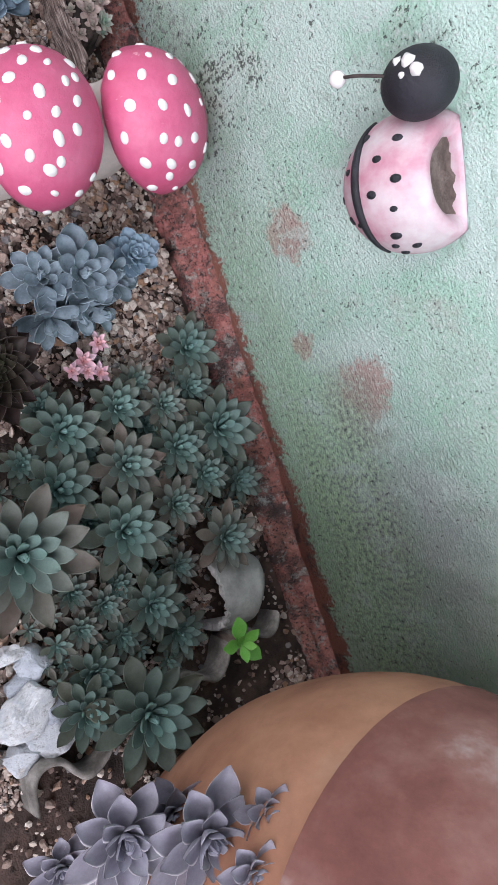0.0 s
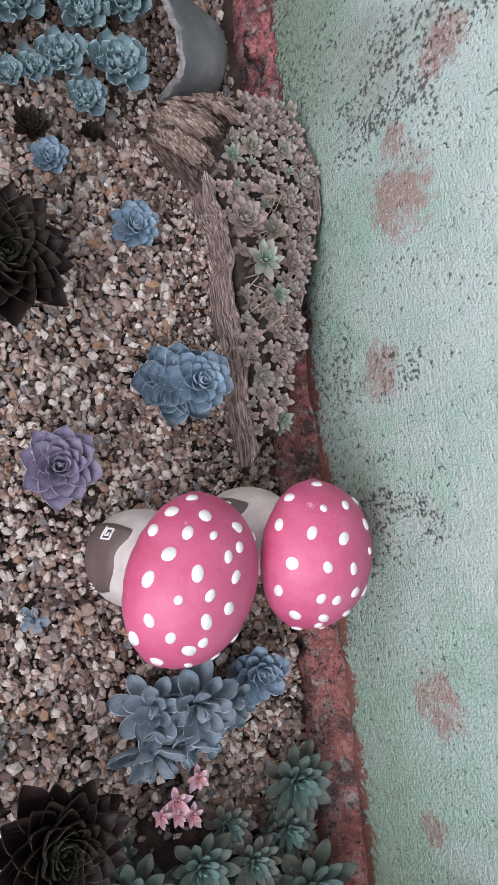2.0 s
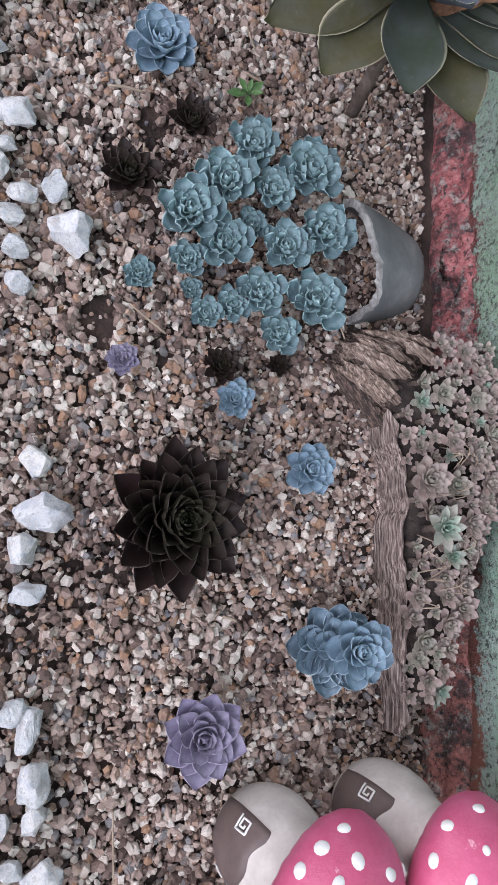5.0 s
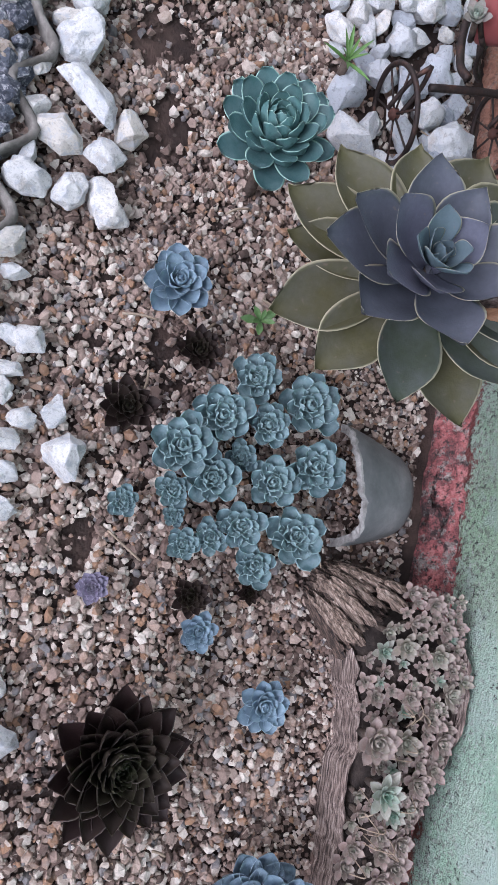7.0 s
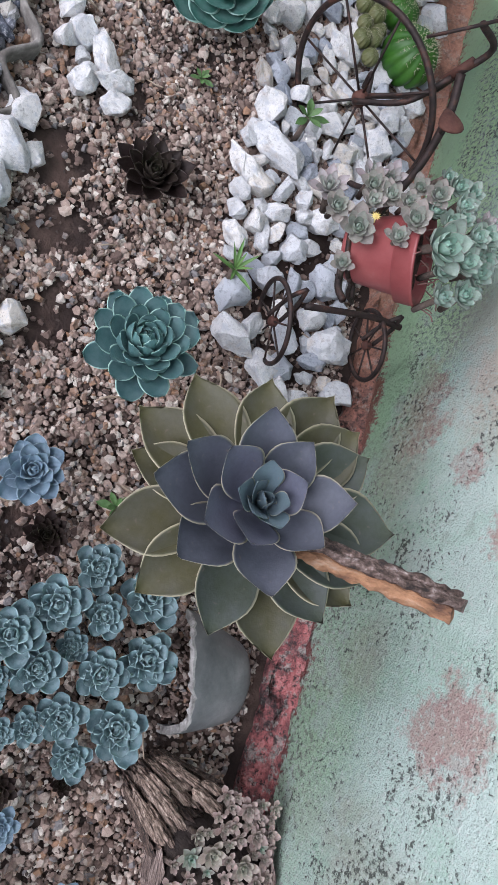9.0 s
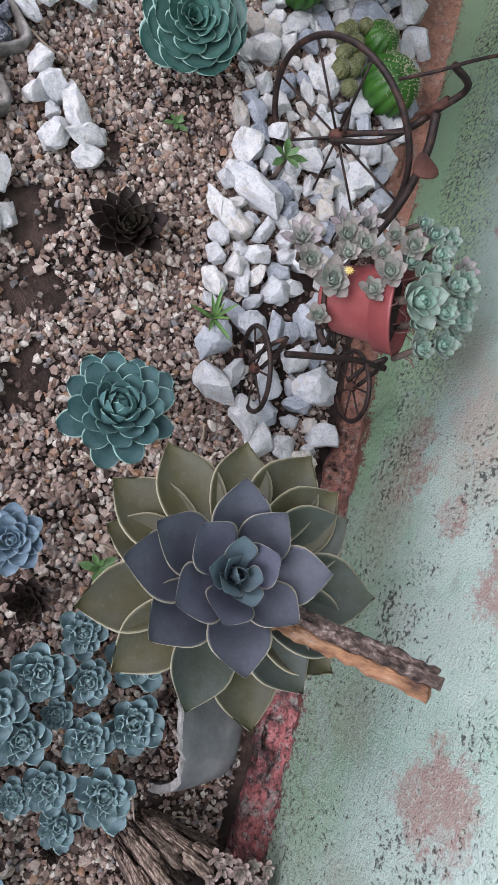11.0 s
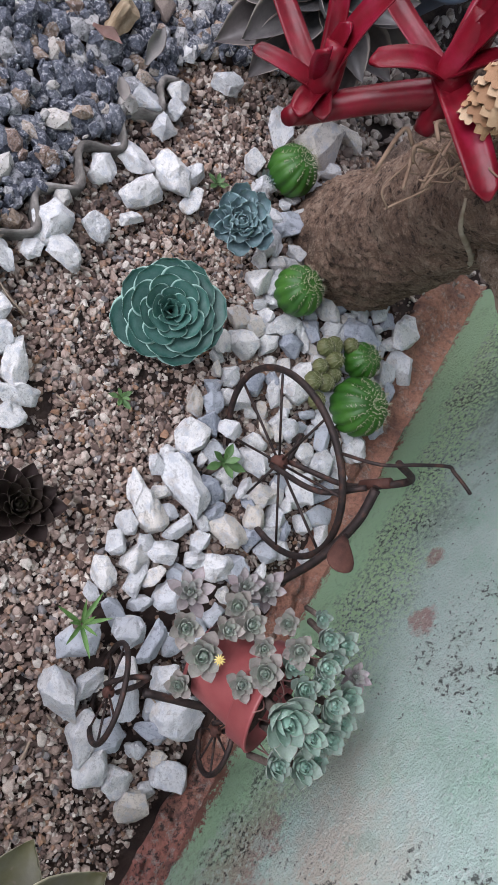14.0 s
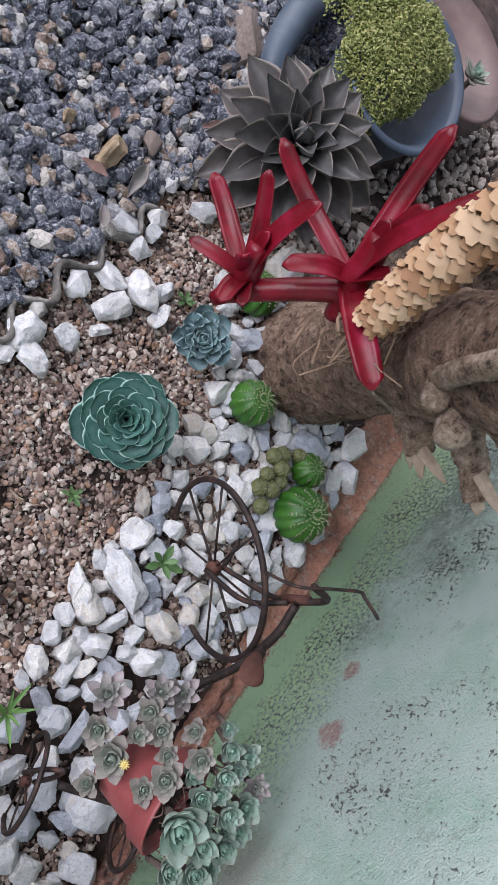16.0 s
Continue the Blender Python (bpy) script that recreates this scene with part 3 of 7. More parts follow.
def leaf_mesh(name, mat, *args, **kw):
    v, f, rim = leaf_data(*args, **kw)
    me = bpy.data.meshes.new(name)
    me.from_pydata(v, [], f)
    me.shade_smooth()
    me.attributes.new("rim", "FLOAT", "POINT").data.foreach_set("value", rim)
    me.materials.append(mat)
    return me


# style: leaf mesh variants, leaves, rise at the heart and at the rim in degrees, colours heart and rim, length of heart leaves
STYLES = {
    "blue": ([leaf_mesh("leaf", BLUE, "round", 0.62, 0.12, 0.20, 0.20, seed=k) for k in range(3)], 34, 84, 8, (0.225, 0.33, 0.405), (0.14, 0.21, 0.27), 0.26),
    "ghost": ([leaf_mesh("leaf", BLUE, "round", w, 0.13, 0.12, 0.12, 0.02, seed=k) for k, w in enumerate((0.60, 0.46, 0.52))], 20, 72, -6, (0.16, 0.21, 0.24), (0.105, 0.14, 0.165), 0.40),
    "mint": ([leaf_mesh("leaf", MINT, "crimped", 0.62, 0.09, 0.22, 0.24, 0.12, seed=k, ripples=13.0) for k in range(4)], 26, 86, 8, (0.225, 0.345, 0.355), (0.10, 0.172, 0.19), 0.30),
    "violet": ([leaf_mesh("leaf", VIOLET, "spade", 0.68, 0.12, 0.12, 0.14, seed=k) for k in range(3)], 38, 84, 6, (0.215, 0.185, 0.26), (0.145, 0.118, 0.195), 0.30),
    "dark": ([leaf_mesh("leaf", DARK, "spade", 0.46, 0.06, 0.14, 0.20, seed=k) for k in range(3)], 88, 88, 8, (0.022, 0.080, 0.018), (0.023, 0.0125, 0.0125), 0.22),
    "rust": ([leaf_mesh("leaf", DARK, "spade", 0.50, 0.08, 0.12, 0.28, seed=k) for k in range(3)], 44, 86, 10, (0.035, 0.055, 0.022), (0.020, 0.0125, 0.0115), 0.20),
    "sage": ([leaf_mesh("leaf", GREEN, "spoon", 0.38, 0.11, 0.05, 0.10, seed=k, rows=8) for k in range(3)], 34, 74, 4, (0.135, 0.245, 0.225), (0.066, 0.070, 0.052), 0.30),
    "umber": ([leaf_mesh("leaf", GREEN, "spoon", 0.36, 0.11, 0.05, 0.10, seed=k, rows=8) for k in range(3)], 36, 74, 2, (0.135, 0.245, 0.22), (0.092, 0.067, 0.052), 0.30),
    "fat": ([leaf_mesh("leaf", JADE, "disc", 0.50, 0.28, 0.04, 0.30, seed=k) for k in range(3)], 56, 88, -14, (0.10, 0.215, 0.205), (0.050, 0.118, 0.122), 0.30),
    "jade": ([leaf_mesh("leaf", JADE, "disc", 0.84, 0.05, 0.04, 0.12, seed=k) for k in range(3)], 42, 74, 0, (0.060, 0.17, 0.138), (0.024, 0.086, 0.070), 0.20),
    "dusky": ([leaf_mesh("leaf", DUSKY, "spade" if k == 4 else "paddle", w, 0.05, 0.10, 0.10, 0.012, seed=k, rows=16) for k, w in enumerate((0.48, 0.50, 0.58, 0.70, 0.62))], 33, 78, -18, (0.13, 0.22, 0.26), (0.105, 0.103, 0.060), 0.17),
    "lavender": ([leaf_mesh("leaf", LAVENDER, "spade", 0.50, 0.08, 0.14, 0.14, seed=k) for k in range(3)], 30, 80, 2, (0.30, 0.30, 0.37), (0.225, 0.205, 0.25), 0.28),
    "pinky": ([leaf_mesh("leaf", SEMP, "point", 0.5, 0.14, 0.08, 0.12, seed=k, rows=8) for k in range(2)], 14, 76, 8, (0.70, 0.33, 0.33), (0.50, 0.32, 0.38), 0.34),
    "semp": ([leaf_mesh("leaf", SEMP, "spade", 0.66, 0.13, 0.12, 0.34, seed=k, rows=8) for k in range(3)], 34, 88, 20, (0.19, 0.42, 0.31), (0.24, 0.30, 0.245), 0.32),
    "slate": ([leaf_mesh("leaf", SLATE, "ovate", 0.42, 0.08, 0.20, 0.06, seed=k) for k in range(3)], 40, 80, -22, (0.10, 0.112, 0.115), (0.078, 0.068, 0.066), 0.34),
}


# how soon the leaves of a rosette open out from heart to rim
OPENING = {"jade": 1.7, "blue": 1.5, "violet": 1.7, "mint": 1.5, "dark": 1.15, "fat": 1.0}
# the large rosette's leaves, tier by tier from the rim to the heart: base and tip above the heart, tone, then turn in degrees and length in millimetres
TIERS = ((-0.045, -0.048, (0.070, 0.066, 0.030), ((-115, 108), (-140, 107), (-173, 103), (160, 116), (143, 108), (65, 100), (25, 103), (-37, 98), (-65, 105), (-98, 93))),
         (-0.040, -0.038, (0.047, 0.058, 0.040), ((131, 102), (98, 108), (77, 100), (50, 93), (-4, 91))),
         (-0.034, 0.006, (0.066, 0.072, 0.090), ((-168, 75), (-104, 76), (-82, 87), (-40, 82), (16, 75), (105, 73), (157, 65), (64, 62))),
         (-0.026, 0.014, (0.090, 0.094, 0.126), ((-121, 57), (-50, 62), (-7, 52), (129, 47))),
         (-0.014, 0.016, (0.105, 0.15, 0.172), ((-162, 37), (-82, 37), (28, 36), (-33, 34), (84, 30), (-115, 30), (170, 24), (60, 23), (-60, 22), (0, 18), (120, 18))))


def dusky_places():
    meshes = STYLES["dusky"][0]
    rng = random.Random(5)
    for k, (low, high, tone, leaves) in enumerate(TIERS):
        for i, (turn, length) in enumerate(leaves):
            length /= 1000
            rise = math.degrees(math.asin(min(0.93, (high - low) / length))) - 5 if length > 0.028 else 84
            f = rng.uniform(0.9, 1.1)
            yield meshes[k], pose(0, 0, low + (0.0025 * (i * 2 % 3 - 1) if k < 3 else 0), 0, 0, turn) @ pose(0.003, 0, 0, rng.uniform(-5, 5), -rise, 0) @ Matrix.Scale(length * 1.02, 4), [v * f for v in tone]


def leaf_places(style, r, seed, count=0):
    """Pose and colour of every leaf of a rosette of radius r, heart first."""
    meshes, n, rise0, rise1, c0, c1, heart = STYLES[style]
    n = count or n
    rng = random.Random(seed)
    turn0 = rng.uniform(0, 360)
    loose = 0.25 if style == "jade" else 1
    for k in range(n):
        t = k / max(1, n - 1)
        rise = rise1 + (rise0 - rise1) * (1 - t) ** OPENING.get(style, 1.25) + rng.uniform(-4, 4) * loose
        length = r * (heart + (1 - heart) * t ** 0.85) * rng.uniform(0.94, 1.06)
        if k < 4 and style in ("slate", "blue", "ghost", "violet", "sage", "umber", "lavender"):
            rise = 99 - 3 * k
        m = pose(0, 0, r * (0.22 * (1 - t) + 0.02 * t), 0, 0, turn0 + k * 137.5 + rng.uniform(-5, 5) * loose) @ pose(r * 0.04, 0, 0, rng.uniform(-6, 6) * loose, -rise, 0) @ Matrix.Scale(length, 4)
        tone = [a + (b2 - a) * t ** (0.14 if style in ("dark", "rust") else 0.8) for a, b2 in zip(c0, c1)]
        f = rng.uniform(0.88, 1.12)
        yield meshes[k % len(meshes)], m, [min(1, v * f) for v in tone]


def rosette(x, y, z, r, style, label, seed, group="", lean=12, side=0, count=0, name="succulent_rosette", stem=None, skirt=None):
    """A rosette whose heart stands about z above the bed, its leaves as parts; tiny ones are a single mesh."""
    base = pose(x, y, z if style == "dusky" else z - 0.22 * r, lean, side, 0)
    if r >= 0.005:
        root = thing(name, base, label, "succulent plant", group)
        for mesh, m, tone in dusky_places() if style == "dusky" else leaf_places(style, r, seed, count):
            piece("leaf", mesh, root, m, tone)
        if skirt:  # older leaves hanging on one side: offset, radius, number
            dx, dy, dz, sr, sn = skirt
            for tier in range(3):
                for k, (mesh, m, tone) in enumerate(leaf_places(style, sr * (1 - 0.2 * tier), seed + 7 + tier, sn)):
                    if k >= sn * 0.68:
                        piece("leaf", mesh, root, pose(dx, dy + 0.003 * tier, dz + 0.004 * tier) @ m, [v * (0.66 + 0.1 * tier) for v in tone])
        depth = stem or max(0.012, z - 0.1 * r + 0.004)
        bend = [(0, 0, -0.035), (-0.012, 0.010, -0.09), (-0.020, 0.012, -depth)] if style == "dusky" else [(0, 0, 0.04 * r), (0, 0, -depth)]
        tube("stem", bend, min(0.0065, 0.09 * r + 0.0015), BARK, root, sides=6)
        return root
    verts, faces, rim = [], [], []
    tone = STYLES[style][4]
    for mesh, m, _ in leaf_places(style, r, seed, count or 14):
        o = len(verts)
        verts += [m @ v.co for v in mesh.vertices]
        faces += [tuple(o + i for i in p.vertices) for p in mesh.polygons]
        rim += [a.value for a in mesh.attributes["rim"].data]
    me = bpy.data.meshes.new(name)
    me.from_pydata(verts, [], faces)
    me.shade_smooth()
    me.attributes.new("rim", "FLOAT", "POINT").data.foreach_set("value", rim)
    me.materials.append(STYLES[style][0][0].materials[0])
    ob = new(name, me)
    ob.matrix_basis = base
    f = random.Random(seed).uniform(0.85, 1.2)
    ob.color = (*[v * f for v in tone], 1)
    return tagged(ob, label, "succulent plant", group)


# ---- ground, wall and plinth ----
def ground_height(x, y):
    h = 0.006 * noise.noise(Vector((x * 9, y * 9, 3))) + 0.003 * noise.noise(Vector((x * 30, y * 30, 7)))
    return h - 0.006


def build_ground():
    xs = sorted({*np.round(np.linspace(-2.7, 0.7, 170), 4), -60, -20, -8, -4, 4, 12, 60})
    ys = sorted({*np.round(np.linspace(-1.1, 0.3, 70), 4), -60, -15, -4, 2, 10, 60})
    verts = [(x, y, ground_height(x, y)) for x in xs for y in ys]
    k = len(ys)
    faces = [(i * k + j, (i + 1) * k + j, (i + 1) * k + j + 1, i * k + j + 1) for i in range(len(xs) - 1) for j in range(k - 1)]
    tagged(link_mesh("ground", verts, faces, SOIL), "bare brown garden soil under the gravel bed", "ground", kind="structure")


build_ground()


def build_wall():
    bm = bmesh.new()
    bmesh.ops.create_cube(bm, size=1, matrix=Matrix.Translation((-0.57, 0.075, 0.55)) @ Matrix.Diagonal((2.66, 0.15, 1.3, 1)))
    bmesh.ops.bevel(bm, geom=bm.edges[:], offset=0.012, segments=2, affect="EDGES")
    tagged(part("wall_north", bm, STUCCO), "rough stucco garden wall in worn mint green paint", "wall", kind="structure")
    verts, faces = [], []
    xs = np.linspace(-1.9, 0.5, 700)
    prof = ((-0.050, -0.03), (-0.046, 0.003), (-0.040, 0.008), (-0.032, 0.010), (-0.024, 0.012), (-0.016, 0.014), (-0.009, 0.018), (-0.003, 0.026), (0.002, 0.034))
    for x in xs:
        wide = float(np.interp(x, (-1.8, -1.65, -1.5, -1.38, -1.1, -0.6, -0.4, -0.2), (1.6, 1.5, 0.9, 0.5, 0.34, 0.42, 0.58, 0.60)))
        top = float(np.interp(x, (-1.6, -1.3, -1.1, -0.6, -0.45, -0.2, 0.0, 0.12), (0.7, 0.75, 1.1, 1.25, 0.9, 0.9, 0.9, 0.5)))
        for j, (y, z) in enumerate(prof):
            y = y * wide if j < 8 else y
            z = z * (top if j > 3 else 1)
            w = noise.noise(Vector((x * 14, j * 0.6, 1))) * 0.004 + noise.noise(Vector((x * 45, j * 0.8, 5))) * 0.005 + noise.noise(Vector((x * 150, j * 1.7, 8))) * 0.0026
            narrow = 0.010 * noise.noise(Vector((x * 3, 0, 9)))
            verts.append((x, y * (0.92 + 6 * narrow) + (w if j < 8 else 0), z + w))
    k = len(prof)
    for i in range(len(xs) - 1):
        for j in range(k - 1):
            faces.append((i * k + j, (i + 1) * k + j, (i + 1) * k + j + 1, i * k + j + 1))
    tagged(link_mesh("plinth", verts, faces, PLINTH), "flaking red-painted cement skirting along the wall foot", "skirting", kind="structure")


build_wall()


def inside(poly, x, y):
    hit = False
    for (x1, y1), (x2, y2) in zip(poly, poly[1:] + poly[:1]):
        if (y1 > y) != (y2 > y) and x < (x2 - x1) * (y - y1) / (y2 - y1) + x1:
            hit = not hit
    return hit


# the near edge of the bed, as y for x; beyond it at the far end lies blue-grey gravel
def bed_edge(x):
    return float(np.interp(x, EDGE_X, EDGE_Y))


EDGE_X = (-2.6, -1.9, -1.8, -1.735, -1.45, -1.2, -0.93, 0.17, 0.6)
EDGE_Y = (-0.20, -0.36, -0.44, -0.483, -0.480, -0.456, -0.452, -0.350, -0.58)


# earth without gravel: round plants lately set, and under the crowded rosettes
# the first three let dark soil stand for shade between the tricycle's stones
BARE = [(-1.14, -0.10, 0.05), (-1.20, -0.14, 0.06), (-1.27, -0.12, 0.05), (0.16, -0.09, 0.07), (0.12, -0.06, 0.05), (-1.66, -0.045, 0.045), (-1.73, -0.06, 0.07), (-1.80, -0.10, 0.07), (-1.05, -0.348, 0.034), (-1.20, -0.395, 0.04), (-1.13, -0.365, 0.035), (-1.10, -0.285, 0.022), (-0.69, -0.335, 0.022), (-1.30, -0.36, 0.03), (-0.87, -0.30, 0.018),
        (0.17, -0.05, 0.07), (0.20, -0.12, 0.06), (0.21, -0.20, 0.06), (0.22, -0.30, 0.07), (0.27, -0.36, 0.09), (0.20, -0.40, 0.05), (-0.04, -0.17, 0.10), (0.08, -0.20, 0.09), (-0.05, -0.26, 0.07), (0.05, -0.11, 0.07)]


def build_gravel():
    rng = np.random.default_rng(4)
    # fine grit below, chips and crushed stones over it
    for name, count, mean, least, most, label in (("grit", 42000, 0.0022, 0.0012, 0.0032, "fine dark and beige grit between the gravel stones"), ("gravel", 54000, 0.0032, 0.0019, 0.0052, "small angular beige and pinkish gravel over soil"), ("crushed_stone", 30000, 0.0038, 0.0024, 0.0068, "larger worn beige and grey stones among the gravel")):
        spots, sizes = [], []
        for _ in range(count):
            x, y = rng.uniform(-1.92, 0.36), rng.uniform(-0.50, -0.03)
            if y < bed_edge(x) - 0.01:
                continue
            if any(math.hypot(x - p, y - q) < r * (0.8 + 0.5 * noise.noise(Vector((x * 40, y * 40, 2)))) for p, q, r in BARE) and rng.random() < 0.90:
                continue
            if name != "grit" and noise.noise(Vector((x * 9, y * 9, 11))) > 0.38 and rng.random() < 0.5:
                continue
            s = float(np.clip(rng.gamma(8, mean / 8), least, most))
            if x > 0.12 or (y > -0.12 and x < -0.3):
                s *= 0.8
            spots.append((x, y, ground_height(x, y) + (rng.uniform(0.0, 0.003) if name == "grit" else rng.uniform(0.001, 0.0055))))
            sizes.append(s)
        tagged(scatter_stones(name, spots, sizes, GRIT if name == "grit" else GRAVEL, 5 + len(name), 0.75, chips=name != "crushed_stone"), label, "gravel", kind="stuff")
    spots, sizes = [], []
    for k in range(17500):
        x, y = (rng.uniform(-2.45, -1.3), rng.uniform(-1.02, -0.36)) if k < 15600 else (rng.uniform(-1.35, -0.8), rng.uniform(-0.60, -0.44))
        if y > bed_edge(x) - 0.012:
            continue
        spots.append((x, y, rng.uniform(0.0, 0.014)))
        sizes.append(float(np.clip(rng.gamma(5, 0.00165), 0.0035, 0.016)))
    tagged(scatter_stones("path_gravel", spots, sizes, DARK_GRAVEL, 6, 0.85), "coarse blue-grey crushed stone on the path", "gravel", kind="stuff")


build_gravel()

STONES = []
STONES += [(-1588, -275, 24), (-1514, -237, 21), (-1542, -214, 13), (-1566, -191, 15), (-1606, -151, 14), (-1655, -122, 20), (-1722, -70, 24), (-1676, -50, 22), (-1420, -240, 13), (-1469, -242, 9), (-1389, -220, 19), (-1395, -190, 12), (-1339, -230, 10), (-1344, -195, 22), (-1302, -224, 16), (-1291, -202, 17), (-1306, -173, 13), (-1252, -216, 12), (-1276, -169, 16), (-1309, -144, 12), (-1341, -126, 18), (-1223, -207, 14), (-1239, -178, 12), (-1301, -114, 17), (-1207, -182, 16), (-1162, -189, 22), (-1116, -177, 20), (-1183, -93, 16), (-1144, -118, 17), (-1162, -64, 22)]
STONES += [(-1098, -132, 18), (-1111, -114, 16), (-1138, -75, 14), (-1078, -57, 17), (-1093, -49, 9), (-1115, -33, 16), (-1489, -199, 13), (-1502, -170, 10), (-1527, -158, 19), (-1484, -131, 13), (-1506, -86, 14), (-1420, -146, 16), (-1397, -114, 16), (-1435, -77, 20), (-1430, -40, 17), (-1380, -25, 10), (-1418, -23, 12), (-1345, -150, 11), (-1458, -179, 9), (-1635, -44, 14), (-1579, -34, 15), (-1371, -107, 14), (-1460, -153, 10), (-1475, -97, 12), (-1487, -44, 14), (-1390, -82, 13), (-1388, -135, 11), (-1806, -319, 34), (-1779, -367, 20), (-1710, -362, 13)]
STONES += [(-1869, -293, 17), (-1799, -288, 16), (-1690, -335, 16), (-1684, -279, 18), (-1720, -276, 12), (-1705, -301, 10), (-1666, -248, 13), (-1633, -285, 11), (-1575, -456, 17), (-1594, -419, 22), (-1551, -425, 18), (-1623, -401, 12), (-1598, -377, 17), (-1533, -468, 18), (-1475, -473, 11), (-1449, -462, 17), (-1481, -432, 14), (-1432, -436, 15), (-1634, -492, 18), (-1635, -458, 14), (-1385, -473, 14), (-1413, -456, 11), (-1343, -440, 12), (-1325, -421, 15), (-1302, -414, 8), (-1316, -396, 15), (-1295, -376, 16), (-1273, -366, 13), (-1517, -414, 11), (-1659, -198, 11)]
STONES += [(-1174, -444, 27), (-1180, -414, 14), (-1216, -436, 16), (-1132, -433, 24), (-1100, -436, 15), (-1280, -403, 14), (-1305, -439, 16), (-1228, -489, 18), (-1252, -508, 15)]
STONES += [(79, -301, 14), (111, -320, 20), (121, -300, 13), (141, -302, 18), (144, -333, 13), (65, -313, 11), (90, -318, 11), (-1683, -474, 13), (-1666, -463, 11), (-1754, -445, 16), (-1735, -497, 11), (-1431, -455, 11)]
STONES += [(-1088, -425, 23), (-1043, -414, 23), (-1018, -448, 13), (-1002, -428, 20), (-1028, -374, 17), (-1002, -388, 17), (-959, -406, 17), (-960, -378, 19), (-957, -439, 17), (-980, -440, 11), (-1049, -452, 10), (-882, -430, 9), (-835, -408, 14), (-835, -421, 9), (-776, -397, 10), (-788, -375, 11), (-757, -361, 20), (-793, -414, 11), (-757, -404, 11), (-735, -399, 10), (-709, -394, 10), (-903, -440, 14), (-809, -417, 9)]
STONES += [(-207, -305, 13), (-168, -317, 12), (-151, -328, 11)]
STONES += [(-585, -370, 13), (-551, -363, 18), (-526, -374, 11), (-495, -367, 11), (-421, -369, 11), (-410, -359, 12), (-377, -353, 15), (-354, -367, 9), (-354, -350, 13), (-325, -362, 9), (-317, -341, 14), (-301, -362, 8)]
# ---- white stones (x, y, half-width in millimetres) ----
ROCKS = [rock_mesh("white_stone", 40 + k, 0.70 + 0.07 * (k % 4), WHITE_STONE, 17 + k % 8, 0.10) for k in range(24)]


def white_stone(x, y, r, seed):
    rng = random.Random(seed)
    ob = new("white_stone", ROCKS[seed % len(ROCKS)])
    ob.matrix_basis = pose(x, y, 0.004 + r * 0.42, rng.uniform(-14, 14), rng.uniform(-14, 14), rng.uniform(0, 360)) @ Matrix.Diagonal((r * rng.uniform(1.40, 1.85), r * rng.uniform(1.25, 1.55), r * rng.uniform(1.0, 1.3), 1))
    ob.color = ((rng.uniform(0.3, 0.9) if r > 0.02 or y < -0.34 else rng.random()) * (0.3 if x > 0 else 0.42 if x > -1.30 and -0.24 < y and seed % 3 else 1), 0, 0, 1)
    return tagged(ob, "angular whitish limestone lump lying on the gravel bed", "stone", "white stones edging the bed")


for k, (sx, sy, sr) in enumerate(STONES):
    white_stone(sx / 1000, sy / 1000, sr / 1000 * (0.86 if -1190 < sx < -310 and sy < -340 else 1), k)


def fill_stones():
    """Smaller lumps fill the gaps of the stone bed under the tricycle and along the border."""
    rng = random.Random(8)
    taken = [(a / 1000, b2 / 1000, c / 1000) for a, b2, c in STONES]
    field = [(-1.06, -0.05), (-1.09, -0.15), (-1.16, -0.21), (-1.26, -0.22), (-1.36, -0.235), (-1.43, -0.25), (-1.52, -0.26), (-1.62, -0.29), (-1.80, -0.33), (-1.80, -0.22), (-1.70, -0.06), (-1.6, -0.04), (-1.3, -0.05)]
    made = 0
    for _ in range(2500):
        x, y, r = rng.uniform(-1.82, -1.05), rng.uniform(-0.34, -0.03), rng.uniform(0.008, 0.018)
        if not inside(field, x, y) or any(math.hypot(x - a, y - b2) < 0.72 * (r + c) for a, b2, c in taken):
            continue
        taken.append((x, y, r))
        white_stone(x, y, r, 300 + made)
        made += 1
        if made > 210:
            break


fill_stones()

# ---- rosettes of the bed ----
B = "plump powder-blue rosette succulent growing in the gravel"
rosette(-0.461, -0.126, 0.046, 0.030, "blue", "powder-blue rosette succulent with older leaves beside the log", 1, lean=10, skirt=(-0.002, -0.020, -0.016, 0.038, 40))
rosette(-0.598, -0.160, 0.022, 0.024, "blue", "small powder-blue rosette succulent alone in the gravel", 3)
rosette(-0.646, -0.228, 0.020, 0.017, "blue", "small powder-blue rosette succulent alone in the gravel", 4)
rosette(-0.665, -0.317, 0.014, 0.0135, "violet", "tiny bluish violet rosette in the gravel", 5)
rosette(-0.292, -0.264, 0.010, 0.0125, "ghost", "tiny grey-violet rosette seedling in the gravel", 6, count=11, lean=30, side=20)
rosette(-0.909, -0.310, 0.036, 0.032, "blue", "pale powder-blue rosette succulent in the gravel", 7)
rosette(-0.401, -0.240, 0.022, 0.033, "violet", "mauve violet rosette succulent lying flat on gravel", 8)
G = "head of a spreading grey-blue spoon-leaved rosette plant"
